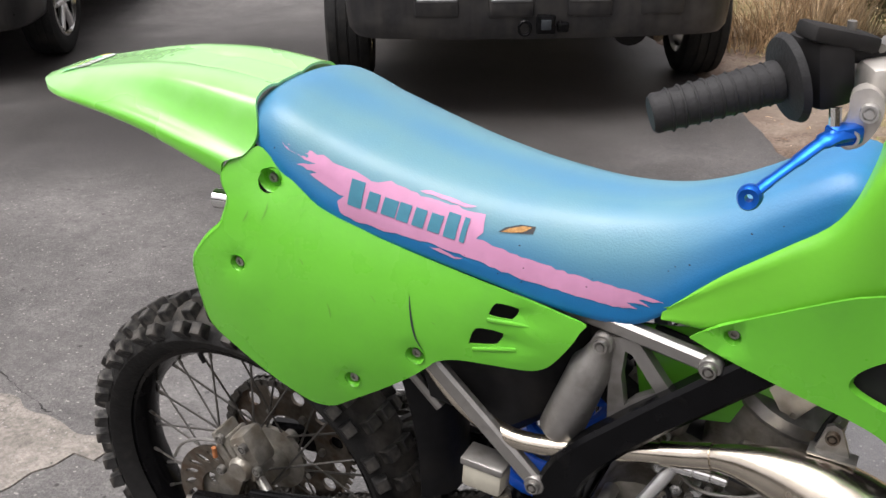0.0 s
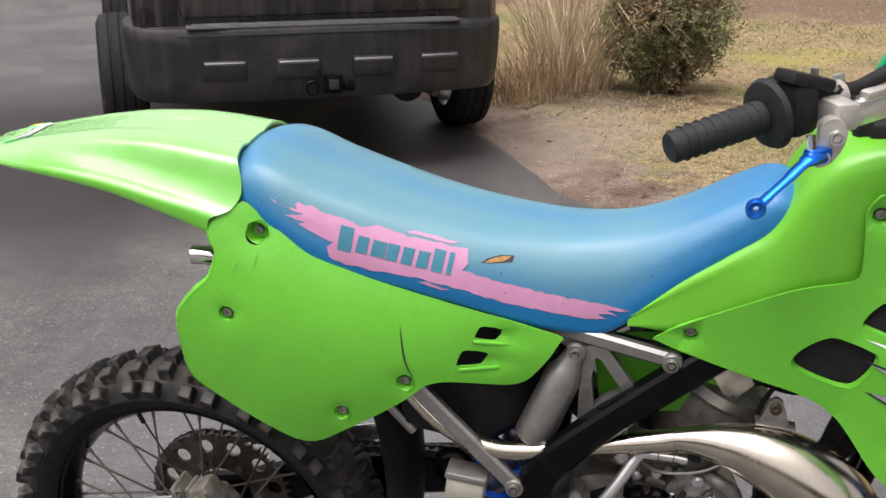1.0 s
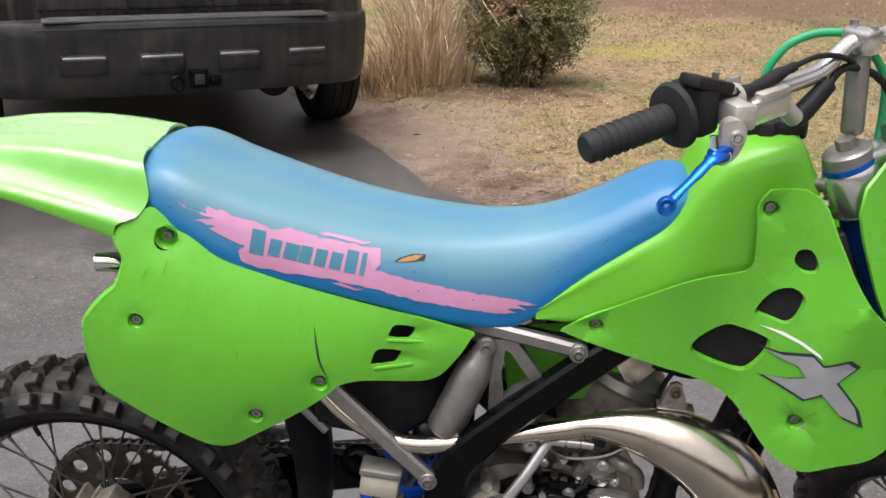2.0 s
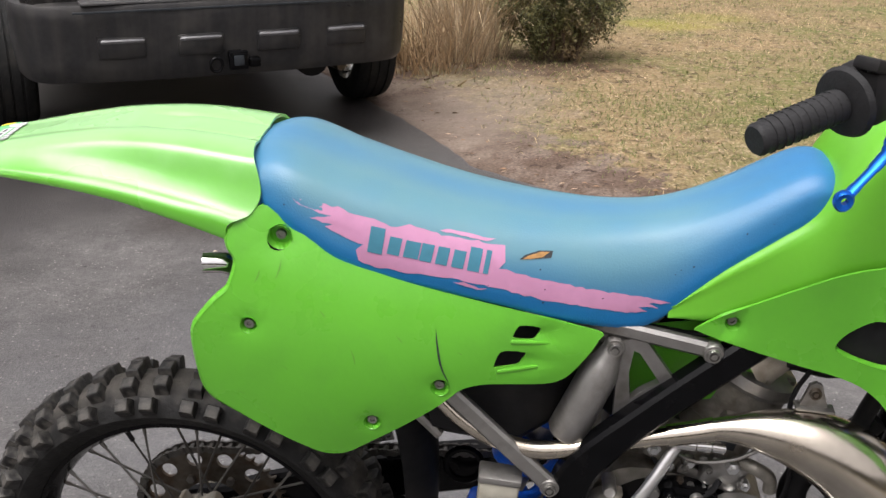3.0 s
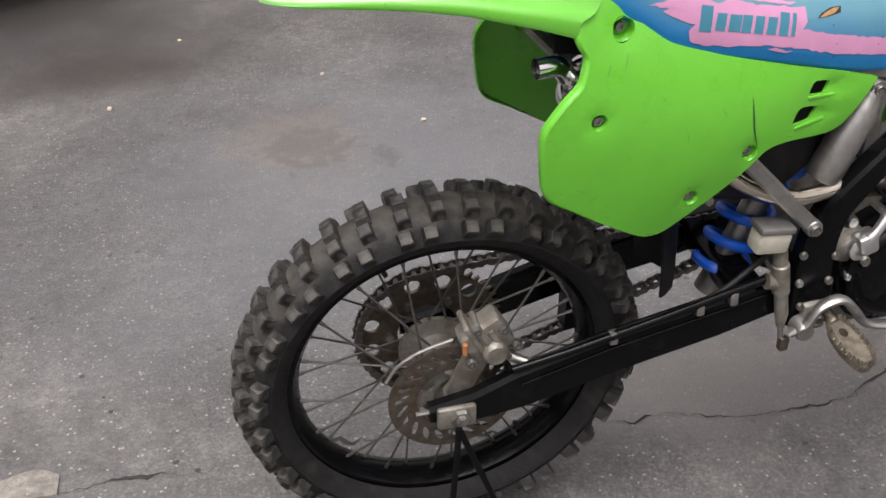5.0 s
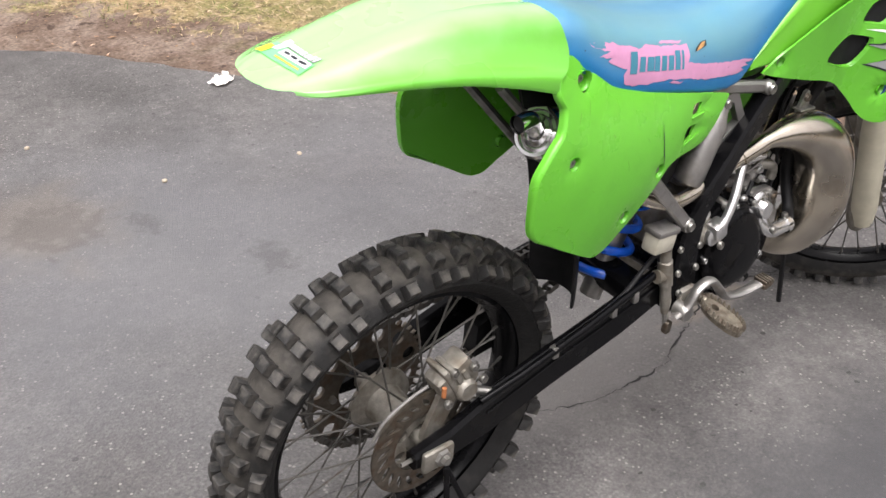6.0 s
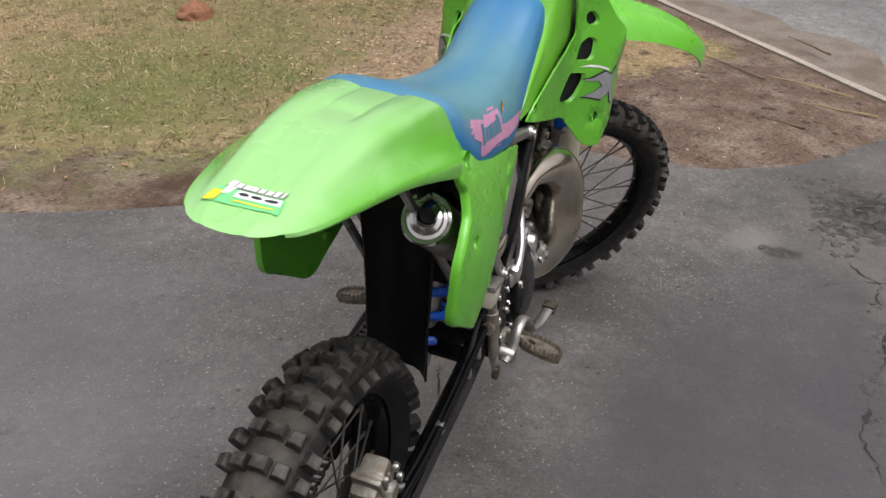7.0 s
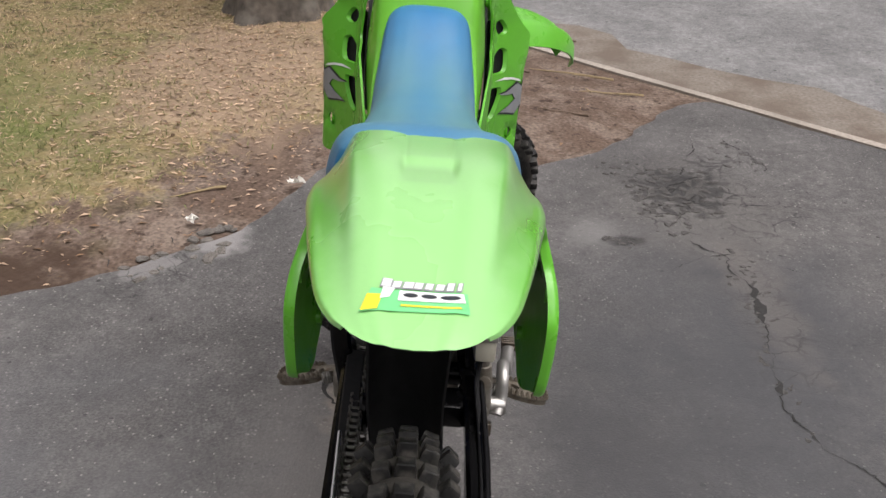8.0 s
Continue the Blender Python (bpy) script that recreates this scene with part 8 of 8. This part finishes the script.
edge_spots = []
for (ax, ay), (bx, by) in zip(LAWN_EDGE[3:], LAWN_EDGE[4:]):
    for k in range(5):
        t = k / 5
        edge_spots.append((ax + (bx - ax) * t + 0.15, ay + (by - ay) * t + 0.15, 0.16, 0.16, 5))
leaf_litter("dead_leaves", 8, edge_spots + [(4.035, 1.009, 0.8, 0.45, 900), (0.168, 4.897, 0.5, 0.35, 260), (0.638, 5.393, 0.5, 0.4, 260), (3.048, 2.059, 0.10, 0.09, 60), (3.344, -0.492, 0.4, 0.25, 25), (2.718, 11.109, 3.5, 1.2, 900), (2.443, 4.036, 2.5, 2.0, 260), (2.195, 2.224, 0.9, 0.8, 160)], "brown curled dead leaves on the lawn's edge", DRYLEAF)
leaf_litter("pale_litter", 9, [(3.946, 1.007, 0.75, 0.42, 4500), (3.228, 0.99, 0.5, 0.3, 700), (3.023, 1.163, 0.8, 0.5, 160), (1.328, 3.491, 1.0, 1.0, 300), (2.457, 0.563, 0.4, 0.2, 16), (3.263, -0.593, 0.35, 0.2, 14), (1.193, 2.754, 0.7, 0.8, 120)], "pale tan leaf litter under the tree", TANLEAF, 0.013)


def bush(name, at, rx, ry, h, n, seed, label):
    """Twigs with many small leaves, uneven in outline."""
    r = random.Random(seed)
    b = thing(name, pose(*at), label, "shrub")
    bm = bmesh.new()
    for k in range(40):
        a = r.uniform(0, 6.28)
        e = r.uniform(0.3, 0.95)
        top = Vector((rx * e * math.cos(a), ry * e * math.sin(a), h * r.uniform(0.5, 0.95)))
        base = Vector((0.12 * math.cos(a), 0.12 * math.sin(a), -0.02))
        mid = base.lerp(top, 0.5) + Vector((r.uniform(-0.06, 0.06), r.uniform(-0.06, 0.06), 0.08))
        tube(spline([base, mid, top], 3), [0.012 - 0.0015 * j for j in range(7)], 5, bm)
    part("branch_set", bm, TWIG, b)
    verts, faces = [], []
    for _ in range(n):
        u = r.random() ** 0.4
        a, p = r.uniform(0, 6.28), math.acos(r.uniform(-0.95, 1))
        d = Vector((math.sin(p) * math.cos(a), math.sin(p) * math.sin(a), math.cos(p)))
        lump = 1 + 0.30 * noise.noise(d * 2.6 + Vector((seed, 0, 0))) + 0.10 * noise.noise(d * 7)
        if noise.noise(d * 4.5 + Vector((0, seed, 1))) < -0.16 and u > 0.62:
            continue
        c = Vector((rx * d.x, ry * d.y, h * 0.52 + h * 0.5 * d.z)) * u * lump + Vector((0, 0, h * 0.52 * (1 - u * lump)))
        if c.z < 0.01:
            continue
        s = r.uniform(0.006, 0.015)
        t = Vector((r.gauss(0, 1), r.gauss(0, 1), r.gauss(0.4, 1))).normalized()
        q = t.orthogonal().normalized()
        i = len(verts)
        verts += [tuple(c - t * s), tuple(c + q * s * 0.45), tuple(c + t * s), tuple(c - q * s * 0.45)]
        faces.append((i, i + 1, i + 2, i + 3))
    raw("foliage", verts, faces, BUSHLEAF, b)
    return b


bush("bush", (0.605, 5.406, 0.0), 0.41, 0.37, 0.96, 60000, 3, "dense olive green evergreen bush going brown")


def reeds(name, at, spread, h, n, seed, label, mat_=REED):
    """A clump of dry ornamental grass: thin arching stalks."""
    r = random.Random(seed)
    verts, faces = [], []
    for _ in range(n):
        a = r.uniform(0, 6.28)
        e = r.random() ** 0.6 * spread
        b = Vector((at[0] + 0.75 * e * math.cos(a), at[1] + 0.75 * e * math.sin(a), -0.01))
        hh = h * r.uniform(0.30, 1.05)
        out = Vector((math.cos(a + r.gauss(0, 1.6)), math.sin(a + r.gauss(0, 1.6)), 0)) * r.random() ** 0.9 * 0.85 * hh
        w = r.uniform(0.0018, 0.0050)
        side = Vector((-math.sin(a + r.gauss(0, 1)), math.cos(a), 0)).normalized() * w
        droop = r.random() ** 2 * 0.80 * hh
        i = len(verts)
        for k in range(5):
            t = k / 4
            c = b + out * (0.5 * t + 0.5 * t * t) + Vector((0, 0, hh * t - droop * t ** 4))
            s = side * (1 - 0.8 * t)
            verts += [tuple(c - s), tuple(c + s)]
        for k in range(4):
            j = i + 2 * k
            faces.append((j, j + 1, j + 3, j + 2))
    ob = raw(name, verts, faces, mat_)
    return tagged(ob, label, "grass", kind="stuff")


reeds("dry_reed_clump", (0.026, 5.402), 0.36, 1.12, 680, 12, "tall dry straw-coloured ornamental grass clump")
reeds("dry_reed_tuft", (-0.207, 5.117), 0.46, 0.50, 560, 13, "low arching tuft of rusty brown dry grass", RUSTREED)


def tree(at, r_base, seed):
    """A trunk with flared roots, limbs and thin bare branches with clumped twigs; only its foot is near."""
    r = random.Random(seed)
    t = thing("tree", pose(*at), "old tree with rough grey-brown bark and flared roots", "tree")
    rings = []
    for k in range(24):
        z = -0.05 + 4.2 * (k / 23) ** 1.6
        rr = r_base * (1 - 0.10 * z / 2) + 0.20 * r_base * math.exp(-z / 0.10) + 0.10 * r_base * math.exp(-z / 0.4)
        ring = []
        for j in range(40):
            a = 2 * math.pi * j / 40
            f = 1 + 0.16 * math.exp(-max(0, z) / 0.25) * math.sin(5 * a + 1) + 0.05 * noise.noise(Vector((3 * math.cos(a), 3 * math.sin(a), z * 2))) + 0.03 * noise.noise(Vector((9 * math.cos(a), 9 * math.sin(a), z * 3)))
            ring.append((rr * f * math.cos(a), rr * f * math.sin(a), z))
        rings.append(ring)
    part("trunk", loft(rings), BARK, t, "", 60)
    crown = bmesh.new()
    for k in range(14):
        a, z = r.uniform(0, 6.28), r.uniform(2.6, 4.1)
        p = Vector((0, 0, z))
        d = Vector((math.cos(a), math.sin(a), 0.7))
        pts = [p]
        for j in range(5):
            p = p + d * r.uniform(0.35, 0.6)
            d = (d + Vector((r.gauss(0, 0.25), r.gauss(0, 0.25), r.gauss(0.1, 0.2)))).normalized()
            pts.append(p)
        tube(spline(pts, 2), [0.075 * (1 - 0.085 * j) for j in range(11)], 7, crown)
        for q in pts[2:]:
            for _ in range(4):
                e = Vector((r.gauss(0, 1), r.gauss(0, 1), r.gauss(0.6, 0.8))).normalized()
                tube([q, q + e * 0.35, q + e * 0.6 + Vector((r.gauss(0, 0.1), r.gauss(0, 0.1), 0.1))], [0.012, 0.007, 0.003], 4, crown)
    part("crown", crown, BARK, t, "bare winter crown")
    return t


tree((5.039, 0.945, 0.0), 0.245, 2)


def pebble(name, at, size, mat_, seed, label, category):
    bm = bmesh.new()
    bmesh.ops.create_icosphere(bm, subdivisions=3, radius=1)
    for v in bm.verts:
        f = 1 + 0.28 * noise.noise(v.co * 1.3 + Vector((seed, 0, 0))) + 0.12 * noise.noise(v.co * 3.5)
        v.co = Vector((v.co.x * size[0] * f, v.co.y * size[1] * f, v.co.z * size[2] * f))
    ob = part(name, bm, mat_, None, "", 35)
    ob.matrix_world = pose(at[0], at[1], at[2] + size[2] * 0.6, 0, 0, seed * 40)
    return tagged(ob, label, category)


pebble("rock", (-0.464, 5.305, -0.01), (0.060, 0.045, 0.04), STONE, 2, "pale tan stone at the lawn's edge", "stone")
for k, (x, y) in enumerate(((0.362, 1.589), (-0.344, 2.529), (0.116, 2.049), (-0.585, 1.959), (0.795, 1.519))):
    tagged(pebble("pebble", (x, y, 0), (0.009, 0.008, 0.006), STONE, k + 3, "small loose pebble on the driveway", "stone"), group="pebbles")


def mound(name, at, rx, ry, h, seed, mat_, label):
    """A low crumbly heap of clods."""
    bm = bmesh.new()
    bmesh.ops.create_icosphere(bm, subdivisions=4, radius=1.0)
    for v in bm.verts:
        d = v.co.normalized()
        f = 1 + 0.22 * noise.noise(d * 2.2 + Vector((seed, 0, 0))) + 0.10 * noise.noise(d * 7.0)
        v.co = Vector((rx * d.x * f, ry * d.y * f, h * max(-0.25, d.z) * f))
    ob = new(name, finish(name, bm, mat_, 60))
    ob.matrix_world = pose(at[0], at[1], lawn_height(*at))
    return tagged(ob, label, "soil")


mound("soil_mound", (3.66, 2.50), 0.11, 0.09, 0.075, 4.0, CLAY, "small heap of reddish brown clay on the lawn")


def crumpled(name, at, size, seed, label):
    r = random.Random(seed)
    n = 8
    verts = [((i / n - 0.5) * size[0] + r.gauss(0, 0.004), (j / n - 0.5) * size[1] + r.gauss(0, 0.004), 0.006 + 0.030 * abs(noise.noise(Vector((i * 0.7, j * 0.7, seed)))) + r.uniform(0, 0.006)) for j in range(n + 1) for i in range(n + 1)]
    bm = bmesh.new()
    vs = [bm.verts.new(v) for v in verts]
    for j in range(n):
        for i in range(n):
            q = j * (n + 1) + i
            bm.faces.new((vs[q], vs[q + 1], vs[q + n + 2], vs[q + n + 1]))
    thicken(bm, 0.001)
    ob = part(name, bm, PAPER, None, "", 15)
    ob.matrix_world = pose(*at, 0, 0, 25 * seed)
    return tagged(ob, label, "litter")


crumpled("crumpled_paper", (0.894, 2.201, 0.0), (0.085, 0.055), 1, "crumpled white paper on the driveway's edge")
crumpled("paper_scrap", (2.155, 0.765, 0.012), (0.035, 0.03), 2, "small white scrap on the dirt edge")
crumpled("paper_scrap", (2.487, 0.472, 0.012), (0.055, 0.022), 4, "pale curled husk on the dirt edge")


def twig(at, yaw, length, r0, seed, mat_, label):
    r = random.Random(seed)
    pts = [(length * t, 0.05 * length * noise.noise(Vector((t * 3, seed, 0))), r0 + 0.012 * abs(noise.noise(Vector((t * 2, 5, seed))))) for t in (0, 0.2, 0.4, 0.6, 0.8, 1)]
    bm = tube(spline(pts, 3), [r0 * (1 - 0.05 * k) for k in range(16)], 6)
    for k in range(2):
        t = r.uniform(0.3, 0.8)
        tube([(length * t, 0, r0), (length * (t + 0.1), r.choice((-1, 1)) * 0.08 * length, r0 + 0.01)], [r0 * 0.6, r0 * 0.3], 5, bm)
    ob = part("twig", bm, mat_, None)
    ob.matrix_world = pose(*at, 0, 0, yaw)
    return tagged(ob, label, "twig", "fallen twigs")


for k, (x, y, yaw, ln) in enumerate(((3.817, -0.815, 65, 0.45), (3.852, -0.425, 50, 0.42), (3.595, -0.923, 80, 0.30), (4.409, -0.693, 40, 0.35), (2.457, 0.718, 120, 0.20), (3.27, -0.641, 70, 0.25), (1.974, 1.616, 20, 0.25), (-0.162, 4.708, 60, 0.5), (0.05, 4.568, 75, 0.4), (-0.373, 5.141, 170, 0.45))):
    twig((x, y, (lawn_height(x, y) if edge_distance(x, y) > 0 else 0.0) + 0.002), yaw, ln, 0.006, k, TWIG if k % 2 else STRAW, "thin dry twig lying on the dirt")


# ---- cracks and patches in the asphalt ----
def crack(pts, width, seed, parent, mat_=CRACK, name="crack"):
    """A ragged dark strip lying in the surface."""
    r = random.Random(int(seed * 10))
    line = [(x + r.gauss(0, 0.0032), y + r.gauss(0, 0.0032)) for x, y in wiggle(wiggle(pts, 0.040, 0.05, seed), 0.020, 0.011, seed + 0.5)]
    verts, faces = [], []
    for i, (x, y) in enumerate(line):
        a, b = line[max(0, i - 1)], line[min(len(line) - 1, i + 1)]
        d = math.hypot(b[0] - a[0], b[1] - a[1]) or 1
        nx, ny = -(b[1] - a[1]) / d, (b[0] - a[0]) / d
        t = i / max(1, len(line) - 1)
        w = width * 0.48 * r.uniform(0.5, 1.4) * max(0.04, 0.42 + 0.9 * max(0.0, noise.noise(Vector((x * 11, y * 11, seed)))) * 1.9 - 0.30 + 0.5 * min(0.0, noise.noise(Vector((x * 4, y * 4, seed + 7))))) * min(1, 6 * t + 0.15, 6 * (1 - t) + 0.15)
        verts += [(x + nx * w, y + ny * w, 0.0016), (x - nx * w, y - ny * w, 0.0016)]
    for i in range(len(line) - 1):
        faces.append((2 * i, 2 * i + 1, 2 * i + 3, 2 * i + 2))
    return raw(name, verts, faces, mat_, parent)


crack([(-1.633, 0.497), (-1.073, 0.332), (-0.642, 0.216), (-0.519, 0.245), (-0.20, 0.215), (0.060, 0.180), (0.329, 0.143), (0.424, 0.103), (0.571, 0.084), (0.745, 0.069), (0.869, 0.071), (0.983, 0.124), (1.087, 0.173), (1.208, 0.180), (1.40, 0.150)], 0.011, 1.0, driveway)
crack([(1.048, 0.132), (1.105, 0.145), (1.180, 0.197), (1.231, 0.201), (1.50, 0.125)], 0.017, 2.0, driveway)
BROKEN = [
    [(2.09, -0.826), (1.962, -0.911), (1.758, -0.93), (1.6, -0.926), (1.382, -0.915), (1.242, -0.901), (1.093, -0.897), (0.988, -0.941), (0.893, -1.006), (0.627, -1.078)],
    [(1.849, -0.756), (1.947, -0.862), (1.975, -0.941), (1.965, -1.042), (1.865, -1.127)], [(2.632, -0.904), (2.925, -1.001), (3.094, -1.044)], [(2.758, -0.593), (2.715, -0.712), (2.634, -0.834), (2.593, -0.895)],
    [(3.071, -1.165), (2.931, -1.202), (2.74, -1.15), (2.665, -1.092)], [(2.929, -1.192), (2.76, -1.24), (2.691, -1.233)], [(2.594, -0.905), (2.416, -0.793), (2.221, -0.692)], [(2.544, -0.897), (2.339, -0.796), (2.233, -0.89)],
    [(2.477, -1.242), (2.551, -1.371)], [(2.09, -0.826), (2.288, -0.858), (2.492, -0.949)], [(2.397, -0.705), (2.506, -0.819), (2.626, -1.014)], [(2.348, -0.965), (2.453, -0.861), (2.635, -0.765)], [(2.035, -0.581), (2.099, -0.638), (2.076, -0.698)]]
for k, line in enumerate(BROKEN):
    crack(line, (0.027, 0.015, 0.012, 0.013, 0.010, 0.008, 0.013, 0.012, 0.006, 0.007, 0.012, 0.011, 0.016)[k], 3.0 + k, driveway)
rng = random.Random(21)


for k in range(9):
    x, y = 1.80 + 0.05 * k + rng.uniform(-0.02, 0.02), 1.10 - 0.055 * k + rng.uniform(-0.05, 0.03)
    crack([(x, y), (x + rng.uniform(-0.08, 0.08), y + rng.uniform(-0.08, 0.05))], 0.007, 130.0 + k, driveway)


def broken_pieces(spots, seed, mat_):
    """Loose plates of broken asphalt, five outlines shared among them."""
    r = random.Random(seed)
    shapes = []
    for k in range(5):
        bm = bmesh.new()
        n = 6
        top, low = [], []
        for j in range(n):
            a = 2 * math.pi * j / n + r.uniform(-0.25, 0.25)
            f = r.uniform(0.45, 1.15)
            top.append(bm.verts.new((0.86 * f * math.cos(a), 0.66 * f * math.sin(a), 0.16 + r.uniform(-0.03, 0.03))))
            low.append(bm.verts.new((f * math.cos(a), 0.8 * f * math.sin(a), -0.25)))
        bm.faces.new(top)
        for j in range(n):
            i = (j + 1) % n
            bm.faces.new((low[j], low[i], top[i], top[j]))
        shapes.append(finish("asphalt_piece", bm, mat_, 20))
    for cx, cy, rx, ry, n, size in spots:
        for _ in range(n):
            a, e = r.uniform(0, 6.28), r.random() ** 0.5
            ob = new("asphalt_piece", r.choice(shapes))
            ob.parent = driveway
            s = size * r.uniform(0.45, 1.25)
            ob.matrix_local = pose(cx + rx * e * math.cos(a), cy + ry * e * math.sin(a), 0.0005, r.gauss(0, 5), r.gauss(0, 5), r.uniform(0, 360)) @ Matrix.Diagonal((s, s, s * 0.55, 1))


broken_pieces([(2.494, -0.879, 0.27, 0.17, 90, 0.022), (2.328, -0.787, 0.22, 0.10, 30, 0.018), (2.856, -1.144, 0.20, 0.10, 16, 0.017), (1.81, -0.958, 0.30, 0.06, 36, 0.013), (1.263, -0.91, 0.30, 0.03, 18, 0.010), (2.068, -0.619, 0.05, 0.08, 9, 0.020), (2.706, -0.712, 0.14, 0.10, 14, 0.016)], 17, BROKENASPHALT)
broken_pieces([(2.035, 0.671, 0.14, 0.07, 16, 0.030), (1.869, 0.831, 0.10, 0.07, 10, 0.026)], 18, OLDASPHALT)
